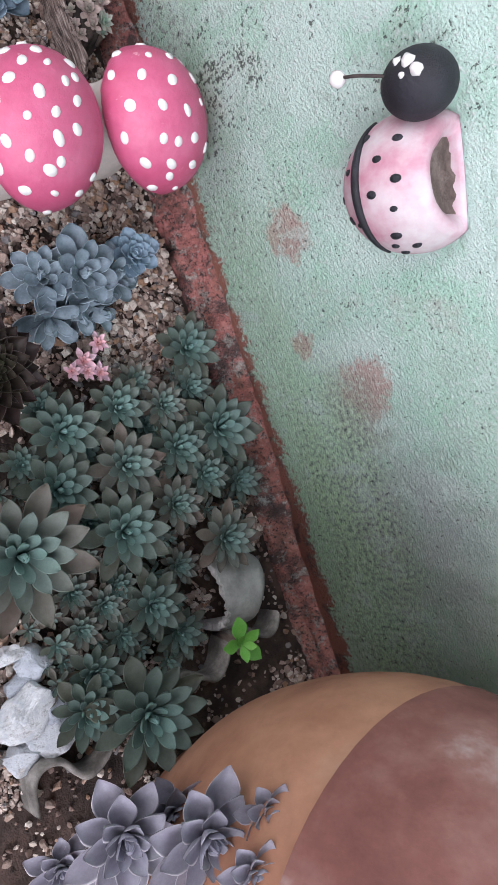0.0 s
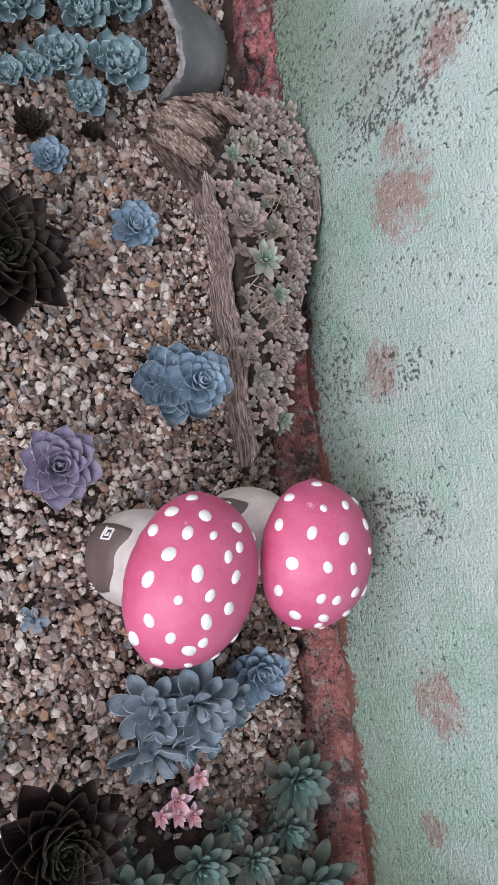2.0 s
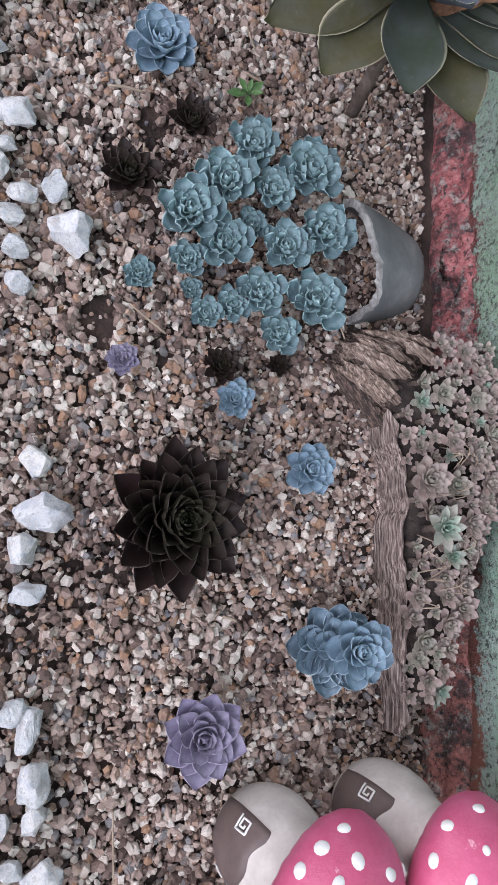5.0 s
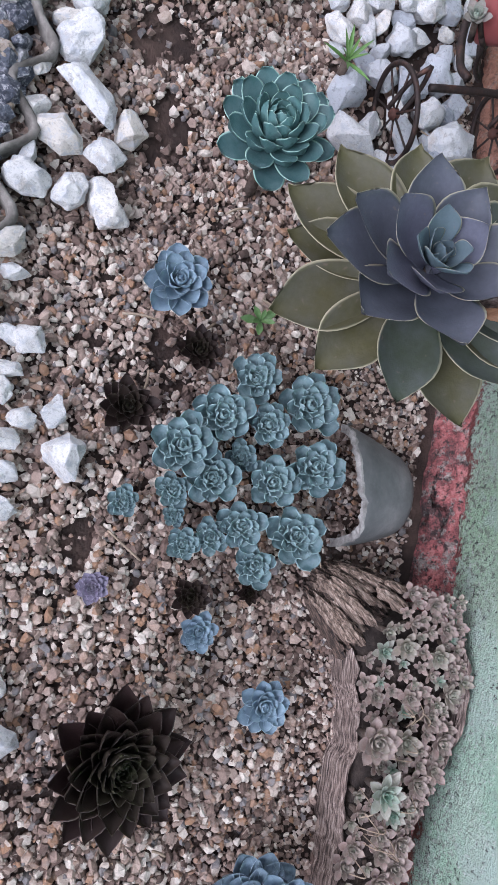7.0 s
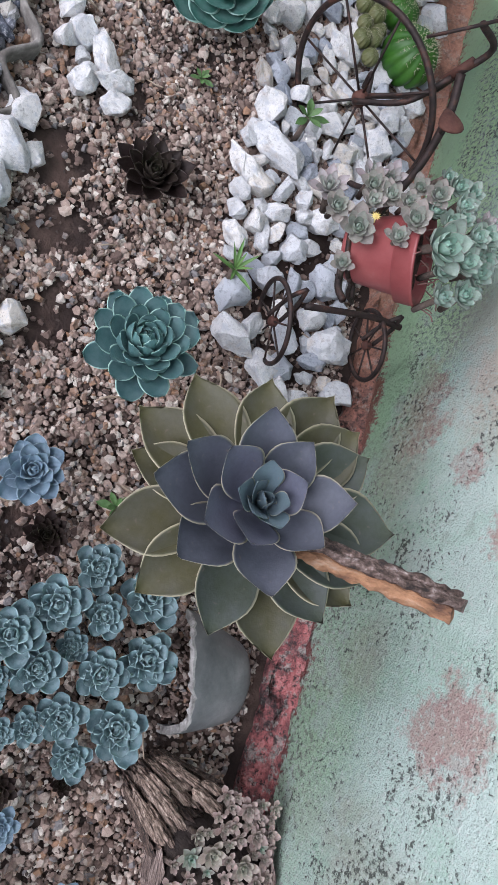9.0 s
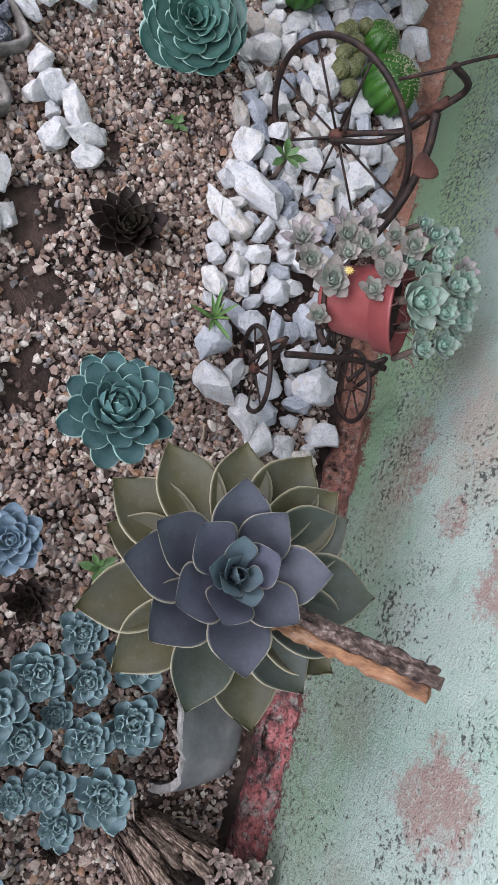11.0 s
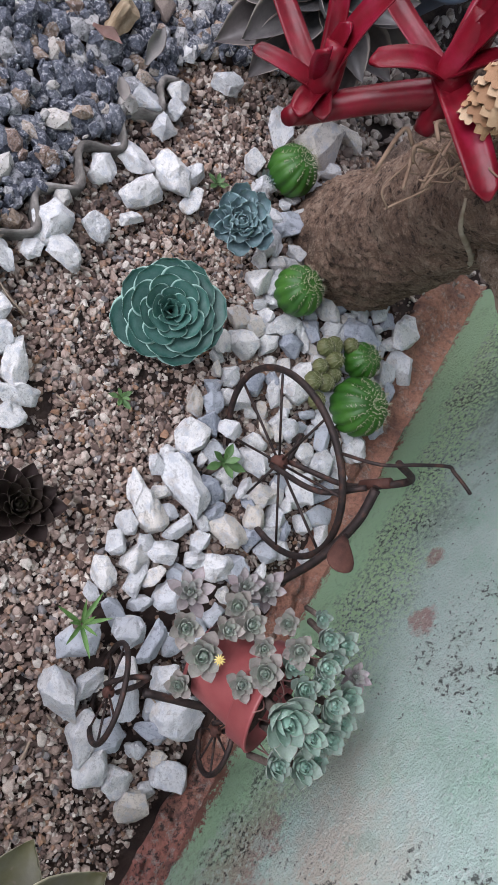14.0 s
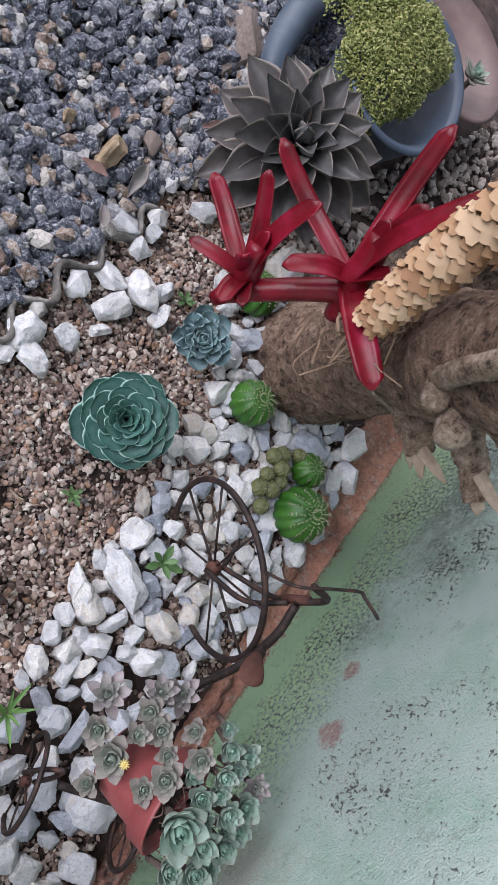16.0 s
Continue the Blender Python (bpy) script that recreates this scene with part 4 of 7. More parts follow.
for k, (gx, gy, gz, gr, gc, gl, gs) in enumerate(((-0.214, -0.186, 0.040, 0.036, 20, 26, -4), (-0.212, -0.156, 0.050, 0.042, 22, 8, 14), (-0.186, -0.190, 0.034, 0.040, 14, 16, 52), (-0.190, -0.162, 0.036, 0.040, 14, 4, 56), (-0.208, -0.122, 0.036, 0.036, 16, -10, 12), (-0.184, -0.140, 0.028, 0.032, 12, -16, 44))):
    rosette(gx, gy, gz - 0.006, gr * 0.92, "ghost", G, 9 + 31 * k, "heads of the grey-blue plant", count=gc, lean=gl, side=gs)
rosette(-0.220, -0.092, 0.034, 0.026, "blue", "small blue rosette crowding beside the larger one", 10, count=30)
for k, (dx, dy, rr) in enumerate(((0, 0, 0.014), (0.014, 0.012, 0.011), (-0.012, 0.020, 0.012), (0.006, -0.014, 0.010), (0.010, 0.0, 0.010))):
    rosette(-0.140 + dx, -0.172 + dy, 0.022, rr, "pinky", "pink-tipped offset of the grey-blue rosette", 60 + k)
DK = "near-black many-leaved rosette with a green heart"
rosette(-0.550, -0.281, 0.042, 0.058, "dark", DK, 11, lean=-8)
rosette(-0.150, -0.275, 0.052, 0.052, "dark", DK, 12, lean=-8)
rosette(-0.803, -0.325, 0.026, 0.026, "rust", "dark brown rosette succulent in the gravel", 13)
rosette(-0.866, -0.277, 0.020, 0.022, "rust", "dark brown rosette with green heart in gravel", 14)
rosette(-0.671, -0.240, 0.018, 0.018, "rust", "small dark brown rosette beside blue rosettes", 15)
rosette(-0.683, -0.186, 0.008, 0.012, "rust", "tiny dark brown rosette in the gravel", 16)
rosette(-1.214, -0.311, 0.032, 0.041, "rust", "blackish brown rosette alone in the gravel", 17, count=46)
MINTS = ((-854, -227, 30, 23), (-816, -249, 30, 27), (-846, -174, 30, 30), (-819, -209, 32, 21), (-784, -277, 30, 28), (-789, -224, 24, 15), (-765, -247, 30, 24), (-795, -159, 32, 28),
         (-774, -194, 30, 24), (-750, -274, 20, 16), (-734, -212, 25, 22), (-720, -235, 20, 16), (-710, -255, 18, 15), (-736, -165, 30, 28), (-705, -192, 20, 19), (-731, -266, 10, 10), (-733, -308, 12, 14))
for k, (a, b2, c, d) in enumerate(MINTS):
    rosette(a / 1000, b2 / 1000, c / 1000, d / 1000 * 1.03, "mint", "pale teal wavy-edged rosette of a crowded clump", 20 + k, "clump of pale teal rosettes", lean=14)
rosette(-1.030, -0.277, 0.094, 0.047, "fat", "thick-leaved blue-green rosette on a short stem", 41)
rosette(-1.455, -0.326, 0.052, 0.056, "jade", "dense jade-green rosette with pale leaf edges", 42, lean=8, side=24)
rosette(-1.605, -0.330, 0.040, 0.041, "mint", "grey-teal wavy rosette among white stones", 43, lean=8, side=22, count=34)
rosette(-0.9225, -0.1875, 0.2005, 0.114, "dusky", "large dusky violet and olive rosette with yellow margins", 44, lean=16, side=-2, stem=0.205)
rosette(-1.70, -0.335, 0.014, 0.020, "umber", "small brownish rosette seedling in gravel", 45)
rosette(-1.842, -0.440, 0.142, 0.128, "slate", "large slate-grey rosette with long pointed leaves", 46, lean=6, side=30, count=44)
SAGE = ((-92, -161, 30, 26), (-88, -217, 30, 31), (-81, -116, 30, 22), (-43, -66, 36, 36), (-40, -115, 30, 29), (-43, -175, 35, 31), (-6, -97, 30, 23), (-44, -238, 30, 31), (7, -138, 30, 25), (8, -199, 40, 35),
        (-10, -290, 48, 58), (53, -110, 50, 30), (-8, -219, 20, 19), (-73, -256, 20, 17), (62, -232, 20, 19), (80, -194, 30, 28), (-125, -64, 26, 30), (-109, -131, 20, 20), (-88, -74, 20, 22), (53, -215, 20, 17))
MORE_SAGE = ((71, -258, 20, 17), (119, -173, 20, 24), (110, -261, 22, 25), (155, -239, 50, 52), (131, -280, 30, 28), (15, -54, 22, 22), (63, -151, 20, 19), (-68, -130, 15, 22), (-112, -222, 15, 19), (-26, -140, 18, 20), (30, -170, 18, 20), (-62, -90, 18, 20),
             (40, -255, 20, 18), (-20, -60, 20, 20), (95, -225, 18, 18), (20, -235, 16, 18), (-66, -200, 15, 18), (-20, -160, 16, 18))
for k, (a, b2, c, d) in enumerate(SAGE + MORE_SAGE):
    rosette(a / 1000, b2 / 1000, c / 1000 + 0.004, d / 1000 * (1.22 if d < 50 else 1.05), ("sage", "sage", "umber")[k % 3] if d < 50 else ("umber" if a < 0 else "sage"), "pointed sage-green rosette of a crowded patch", 100 + k, "patch of sage-green rosettes")
rngf = random.Random(77)
crowd = [(a, b2, d) for a, b2, c, d in SAGE + MORE_SAGE]
for k in range(900):
    a, b2, d = rngf.uniform(-110, 150), rngf.uniform(-300, -55), rngf.uniform(9, 16)
    if b2 < -300 + max(0, -a) * 0.3 or (a < -60 and b2 < -240) or any(math.hypot(a - p, b2 - q) < 0.62 * (d + s) for p, q, s in crowd) or (a > 60 and b2 > -160):
        continue
    crowd.append((a, b2, d))
    rosette(a / 1000, b2 / 1000, 0.016 + rngf.uniform(0, 0.008), d / 1000 * 1.15, rngf.choice(("sage", "umber")), "small pointed sage-green rosette filling the patch", 1100 + k, "patch of sage-green rosettes", count=16)
for k, (a, b2, c, d) in enumerate(((160, -330, 164, 38), (163, -302, 215, 38), (159, -274, 241, 22), (173, -301, 252, 23), (203, -350, 87, 20), (178, -290, 150, 30), (190, -262, 170, 24), (240, -372, 268, 30), (188, -356, 100, 26))):
    rosette(a / 1000, b2 / 1000, c / 1000, d / 1000 * 1.12, "lavender", "greyish lavender pointed rosette beside the clay jar", 150 + k, "lavender rosettes by the jar", stem=0.016, lean=20)


# ---- mushrooms ----
PINK = mottled("pink_paint", [(0.35, (0.50, 0.075, 0.165)), (0.55, (0.58, 0.115, 0.225)), (0.75, (0.62, 0.17, 0.285))], 20, 0.42, 0.2, 0.25, 0.004, scuff=(0.70, 0.36, 0.42))
WHITE_PAINT = mottled("white_paint", [(0.3, (0.72, 0.70, 0.68)), (0.7, (0.84, 0.83, 0.81))], 120, 0.5, 0.15, 0.15, 0.001)
CREAM = mottled("cream_paint", [(0.3, (0.44, 0.40, 0.37)), (0.6, (0.60, 0.55, 0.51)), (0.8, (0.68, 0.64, 0.60))], 40, 0.6, 0.2, 0.2, 0.001)
TAUPE = mottled("taupe_paint", [(0.3, (0.10, 0.072, 0.066)), (0.7, (0.145, 0.105, 0.096))], 50, 0.6, 0.2, 0.2, 0.001)


# painted dots of each cap: degrees round, and from the crown (0) to the rim (1)
DOTS = {1: ((182, 0.88), (204, 0.91), (192, 0.66), (224, 0.95), (216, 0.68), (202, 0.49), (164, 0.44), (238, 0.74), (172, 0.28), (204, 0.28), (246, 0.46), (214, 0.11), (258, 0.84), (268, 0.31), (270, 0.57), (310, 0.15), (284, 0.80), (298, 0.35), (298, 0.96), (298, 0.65), (318, 0.44), (318, 0.86), (316, 0.56), (334, 0.68), (2, 0.62), (20, 0.50), (350, 0.94), (120, 0.55), (70, 0.6), (100, 0.85)),
        4: ((188, 0.85), (216, 0.96), (214, 0.64), (188, 0.51), (240, 0.95), (240, 0.65), (230, 0.34), (152, 0.31), (266, 0.78), (268, 0.45), (280, 0.16), (114, 0.12), (288, 0.91), (300, 0.54), (314, 0.41), (344, 0.24), (312, 0.82), (328, 0.60), (0, 0.47), (338, 0.70), (0, 0.79), (340, 0.93), (36, 0.36), (150, 0.58), (90, 0.55))}


def mushroom(x, y, stem_x, stem_y, turn, seed):
    root = thing("garden_mushroom", pose(stem_x, stem_y, -0.006), "pink toadstool ornament with white dots and painted stem", "garden ornament", "pair of mushrooms")
    prof = [(0.0, 0.0), (0.028, 0.0), (0.036, 0.012), (0.038, 0.030), (0.035, 0.050), (0.028, 0.068), (0.024, 0.085), (0.022, 0.100), (0.0, 0.104)]
    pts = curve_points([(r, z, 0) for r, z in prof], 3)
    v, f = lathe_data([(max(p.x, 0), p.y) for p in pts], 36)
    stem = link_mesh("stem", v, f, CREAM, root, "cream painted bulbous stem")

    def on_stem(a, z, out):
        r = float(np.interp(z, [p[1] for p in prof], [p[0] for p in prof])) + out
        return (r * math.cos(a), r * math.sin(a), z)

    # brown door with an uneven edge on the side away from the wall
    verts, faces, nu, nv = [], [], 13, 9
    for out in (0.0012, -0.002):
        for i in range(nu):
            for j in range(nv):
                a = radians(turn - 42 + 84 * i / (nu - 1))
                top = 0.066 - 0.022 * (i / (nu - 1)) ** 2 + 0.002 * math.sin(i * 0.9)
                verts.append(on_stem(a, 0.004 + (top - 0.004) * j / (nv - 1), out))
    for o in (0, nu * nv):
        for i in range(nu - 1):
            for j in range(nv - 1):
                a = o + i * nv + j
                faces.append((a, a + nv, a + nv + 1, a + 1) if o == 0 else (a, a + 1, a + nv + 1, a + nv))
    ring = [i * nv for i in range(nu)] + [(nu - 1) * nv + j for j in range(1, nv)] + [i * nv + nv - 1 for i in range(nu - 2, -1, -1)] + [j for j in range(nv - 2, 0, -1)]
    for a, b2 in zip(ring, ring[1:] + ring[:1]):
        faces.append((b2, a, a + nu * nv, b2 + nu * nv))
    door = link_mesh("door", verts, faces, TAUPE, stem, "taupe painted door patch")
    # square spiral and small strokes in white
    path = [(0, 0), (9, 0), (9, 9), (1.5, 9), (1.5, 2.5), (6.5, 2.5), (6.5, 6.5), (4, 6.5)]
    a0 = turn - 36
    pts = []
    for (u1, w1), (u2, w2) in zip(path, path[1:]):
        for s in range(5):
            u, w = u1 + (u2 - u1) * s / 5, w1 + (w2 - w1) * s / 5
            pts.append(on_stem(radians(a0 + u * 1.7), 0.042 + w * 0.0012, 0.0022))
    v, f = tube_data(pts, 0.0008, 6)
    link_mesh("spiral", v, f, WHITE_PAINT, stem, "white painted square spiral")
    for s in range(3):
        v, f = tube_data([on_stem(radians(turn + 30 + s * 5), 0.014, 0.0018), on_stem(radians(turn + 31 + s * 5), 0.021, 0.0018)], 0.0006, 5)
        link_mesh("stroke", v, f, WHITE_PAINT, stem)

    # cap: a soft cushion, fuller to one side, with small pleats where it folds under
    cx, cy, cz = x - stem_x, y - stem_y, 0.092
    ru, rv, h = 0.060, 0.056, 0.052

    tilt = Euler((radians(-24), radians(14), 0)).to_matrix()

    def cap(a, t):
        """a round, t from the crown (0) over the rim (1) to the underside (1.5)."""
        lump = 1 + 0.05 * math.cos(a - 0.6) + (0.055 if seed == 1 else 0.03) * math.cos(2 * a + (1.74 if seed == 1 else seed))
        if t <= 1:
            r, z = math.sin(t * math.pi / 2) ** 0.92, math.cos(t * math.pi / 2) ** 0.9 * h
        else:
            u = (t - 1) / 0.5
            r, z = 1 - 0.42 * u, -0.013 * math.sin(u * math.pi * 0.75)
        pleat = 0.0016 * max(0, t - 0.88) * 6 * noise.noise(Vector((a * 6, seed, 0))) * max(0, -math.sin(a + 0.4))
        return Vector((cx, cy, cz)) + tilt @ Vector(((ru * lump * r + pleat) * math.cos(a), (rv * lump * r + pleat) * math.sin(a), z))

    rings, sides = [k / 14 * 1.5 for k in range(15)], 72
    verts = [cap(2 * math.pi * s / sides, max(t, 0.001)) for t in rings for s in range(sides)]
    faces = [(k * sides + s, k * sides + (s + 1) % sides, (k + 1) * sides + (s + 1) % sides, (k + 1) * sides + s) for k in range(14) for s in range(sides)]
    cap_ob = link_mesh("cap", verts, [tuple(reversed(q)) for q in faces], PINK, root, "glossy pink cap with white dots")
    cap_ob.data.flip_normals()
    rng = random.Random(seed)
    for k, (a, tt) in enumerate(DOTS[seed]):
        a = radians(a)
        c = cap(a, tt)
        e1 = (cap(a, tt + 0.02) - c).normalized()
        e2 = (cap(a + 0.02, tt) - c).normalized()
        nrm = e1.cross(e2).normalized()
        if nrm.dot(c - Vector((cx, cy, cz - 0.03))) < 0:
            nrm = -nrm
        size = rng.uniform(0.0044, 0.0056) * (0.7 if (k * 7 + seed) % 9 == 0 else 1)
        verts, faces = [c + nrm * 0.0012], []
        for rr, lift in ((0.7, 0.0011), (1.0, -0.0007)):
            for q in range(12):
                b2 = 2 * math.pi * q / 12
                wob = 1 + 0.1 * math.sin(2 * b2 + k)
                verts.append(c + (e1 * math.cos(b2) * 0.86 + e2 * math.sin(b2) * 1.06) * size * rr * wob + nrm * lift)
        for q in range(12):
            faces.append((0, 1 + q, 1 + (q + 1) % 12))
            faces.append((1 + q, 13 + q, 13 + (q + 1) % 12, 1 + (q + 1) % 12))
        link_mesh("dot", verts, faces, WHITE_PAINT, cap_ob)
    return root


mushroom(-0.314, -0.184, -0.326, -0.186, -98, 1)
mushroom(-0.318, -0.075, -0.336, -0.086, -100, 4)

# ---- ladybird planter on the wall ----
BLACK = mottled("black_paint", [(0.3, (0.008, 0.008, 0.012)), (0.7, (0.022, 0.022, 0.032))], 40, 0.55, 0.3, 0.5, 0.003)
PALE_PINK = mottled("worn_pink_paint", [(0.28, (0.48, 0.16, 0.23)), (0.42, (0.57, 0.32, 0.385)), (0.52, (0.63, 0.48, 0.525)), (0.64, (0.68, 0.62, 0.635))], 20, 0.45, 0.15, 0.2, 0.002)
ROPE = mottled("rusted_wire", [(0.3, (0.03, 0.022, 0.02)), (0.7, (0.07, 0.05, 0.045))], 90, 0.7, 0.3, 0.3, 0.001)


def ladybird():
    root = thing("ladybird_planter", pose(-0.178, -0.008, 0.280, 0, 13, 0), "pink ladybird wall planter with black spots and head", "wall planter")
    # body: half an egg against the wall, opened at the top
    axis_tilt = Matrix.Rotation(radians(2), 3, "X")
    rx, ry, rz = 0.0500, 0.052, 0.0545

    def body(a, t):
        """a from wall to wall over the front, t from the bottom (0) to the opening (1)."""
        th = math.pi - t * math.pi * 0.72
        v = Vector((rx * math.sin(th) * math.cos(a), ry * math.sin(th) * math.sin(a), rz * math.cos(th)))
        v = axis_tilt @ v
        v.y = min(v.y, 0.004)
        return v

    sides, rows = 40, 22
    verts, faces = [], []
    ring_count = rows + 5
    for k in range(ring_count):
        for s in range(sides):
            a = 2 * math.pi * s / sides
            if k < rows:
                p = body(a, max(0.004, k / (rows - 1)))
            else:
                q = body(a, 1)
                c = axis_tilt @ Vector((0, 0, rz * math.cos(math.pi * 0.28)))
                u = (k - rows + 1) / 5
                p = q.lerp(c, 0.36 * min(1, u * 2)) - (axis_tilt @ Vector((0, 0, 0.030 * max(0, u - 0.25))))
                p.y = min(p.y, 0.004)
                p += Vector((1, -1, 1)) * noise.noise(q * 60) * 0.0016
            verts.append(p)
    for k in range(ring_count - 1):
        for s in range(sides):
            a, b2 = k * sides + s, k * sides + (s + 1) % sides
            faces.append((a, b2, b2 + sides, a + sides))
    bodyo = link_mesh("body", verts, faces, PALE_PINK, root, "pale pink painted body with worn white areas")
    # dry soil inside
    c = axis_tilt @ Vector((0, 0, rz * math.cos(math.pi * 0.28) - 0.006))
    verts, faces = [c], []
    for k in range(1, 7):
        for s in range(24):
            q = body(2 * math.pi * s / 24, 1)
            p = c.lerp(q, 0.8 * k / 6)
            p.y = min(p.y, 0.003)
            verts.append(p + axis_tilt @ Vector((0, 0, -0.006 + noise.noise(p * 120) * 0.004)))
    for s in range(24):
        faces.append((0, 1 + s, 1 + (s + 1) % 24))
    for k in range(5):
        for s in range(24):
            a, b2 = 1 + k * 24 + s, 1 + k * 24 + (s + 1) % 24
            faces.append((a, a + 24, b2 + 24, b2))
    link_mesh("potting_soil", verts, faces, DRY_SOIL, root, "dry greyish brown potting soil")
    rng = random.Random(3)
    spots = ((-150, 0.86), (-128, 0.82), (-112, 0.72), (-95, 0.84), (-86, 0.68), (-72, 0.80), (-60, 0.50), (-48, 0.74), (-36, 0.68), (-110, 0.46), (-62, 0.40), (-30, 0.80), (-135, 0.58), (-22, 0.68), (-84, 0.30), (-140, 0.34))
    for a, t in spots:
        a = radians(a)
        c = body(a, t)
        e1, e2 = (body(a + 0.03, t) - c).normalized(), (body(a, t + 0.02) - c).normalized()
        nrm = e1.cross(e2).normalized()
        if nrm.dot(c) < 0:
            nrm = -nrm
        size = rng.uniform(0.0026, 0.0044)
        verts, faces = [c + nrm * 0.0010], []
        for rr, lift in ((0.75, 0.0009), (1.0, -0.0006)):
            for q in range(10):
                b2 = 2 * math.pi * q / 10
                verts.append(c + (e1 * math.cos(b2) * 0.85 + e2 * math.sin(b2) * 1.2) * size * rr + nrm * lift)
        for q in range(10):
            faces.append((0, 1 + q, 1 + (q + 1) % 10))
            faces.append((1 + q, 11 + q, 11 + (q + 1) % 10, 1 + (q + 1) % 10))
        link_mesh("spot", verts, faces, BLACK, bodyo)
    # wing line under the belly
    pts = []
    for s in range(25):
        a = radians(-160 + 140 * s / 24)
        c = body(a, 0.545 + 0.02 * math.sin(s / 24 * math.pi))
        pts.append(c * 1.004)
    v, f = tube_data(pts, [0.0014 + 0.0022 * math.sin(math.pi * s / 24) for s in range(25)], 8)
    link_mesh("wing_line", v, f, BLACK, bodyo, "black painted line between the wings")
    # head
    bm = bmesh.new()
    bmesh.ops.create_uvsphere(bm, u_segments=32, v_segments=20, radius=0.0245)
    for v in bm.verts:
        v.co = Vector((v.co.x * 0.92, v.co.y * 0.95, v.co.z * 1.05)) + Vector((-0.059, -0.030, 0.028))
        v.co.y = min(v.co.y, 0.008)
    head = part("head", bm, BLACK, root, "glossy black round head")
    for dx, dy, dz, r in ((-0.070, -0.0480, 0.033, 0.0048), (-0.064, -0.0495, 0.039, 0.0042), (-0.072, -0.0475, 0.025, 0.0032), (-0.063, -0.0510, 0.030, 0.0028)):
        bm = bmesh.new()
        bmesh.ops.create_icosphere(bm, subdivisions=2, radius=r)
        for v in bm.verts:
            v.co = v.co * (1 + 0.35 * noise.noise(v.co * 400 + Vector((r * 900, 0, 0)))) + Vector((dx, dy, dz))
        part("bow_petal", bm, WHITE_PAINT, head, "white modelled bow")
    tube("antenna", [(-0.066, -0.046, 0.016), (-0.071, -0.052, -0.002), (-0.073, -0.054, -0.014)], 0.0011, ROPE, head, "thin dark wire antenna")
    bm = bmesh.new()
    bmesh.ops.create_icosphere(bm, subdivisions=3, radius=0.0056, matrix=Matrix.Translation((-0.0732, -0.054, -0.0185)))
    for v in bm.verts:
        v.co += Vector((1, 1, 1)) * noise.noise(v.co * 300) * 0.0006
    part("antenna_ball", bm, WHITE_PAINT, head, "white painted ball")


DRY_SOIL = mottled("dry_potting_soil", [(0.3, (0.10, 0.075, 0.065)), (0.5, (0.22, 0.17, 0.145)), (0.7, (0.36, 0.29, 0.25))], 60, 0.95, 0.6, 0.9, 0.004, world_space=True)
ladybird()
# mark on the wall: a rusty stub
tube("wall_stub", [(-0.356, 0.004, 0.262), (-0.348, -0.003, 0.253), (-0.339, -0.002, 0.244)], (0.0035, 0.0055, 0.003), ROPE)
tagged(bpy.data.objects["wall_stub"], "short dark rusty stub sticking out of the wall", "wall fitting")

# ---- hollow log with tiny rosettes ----

def wood_material(name, stops, along, scale=60, rough=0.85, depth=0.006, turn=0):
    """Fibrous old wood: noise stretched along one axis, which may be turned about the upright."""
    m, n, l, b = material(name, rough)
    mp = n.new("ShaderNodeMapping")
    mp.vector_type = "TEXTURE"
    mp.inputs["Scale"].default_value = [1 / v for v in along]
    mp.inputs["Rotation"].default_value = (0, 0, radians(turn))
    l.new(place_coord(n), mp.inputs["Vector"])
    f = noise_tex(n, l, mp.outputs[0], scale, 6, 0.65)
    c = ramp(n, l, f, stops)
    g = noise_tex(n, l, place_coord(n), 45, 5, 0.7)
    c = mix(n, l, c, ramp(n, l, g, [(0.3, grey(0.4)), (0.65, grey(1))]), 0.6, "MULTIPLY")
    l.new(c, b.inputs["Base Color"])
    bump(n, l, b, mix(n, l, f, g, 0.3), 1.0, depth)
    return m


LOGWOOD = wood_material("weathered_log", [(0.36, (0.022, 0.016, 0.014)), (0.45, (0.12, 0.085, 0.073)), (0.54, (0.27, 0.205, 0.178)), (0.66, (0.52, 0.44, 0.395))], (0.05, 1, 1), 520, depth=0.003)
SLABWOOD = wood_material("split_log_end", [(0.36, (0.035, 0.024, 0.019)), (0.46, (0.15, 0.105, 0.08)), (0.55, (0.27, 0.20, 0.16)), (0.66, (0.50, 0.41, 0.345))], (0.07, 1, 1), 420, depth=0.002, turn=54)
DARK_CORE = wood_material("dark_log_core", [(0.38, (0.012, 0.009, 0.008)), (0.50, (0.07, 0.046, 0.036)), (0.62, (0.20, 0.14, 0.11))], (0.2, 1, 1), 420, depth=0.002, turn=54)
DARK_SOIL = mottled("dark_leaf_mould", [(0.3, (0.018, 0.013, 0.011)), (0.5, (0.045, 0.032, 0.027)), (0.7, (0.10, 0.075, 0.062))], 70, 0.95, 0.6, 0.9, 0.004, world_space=True)


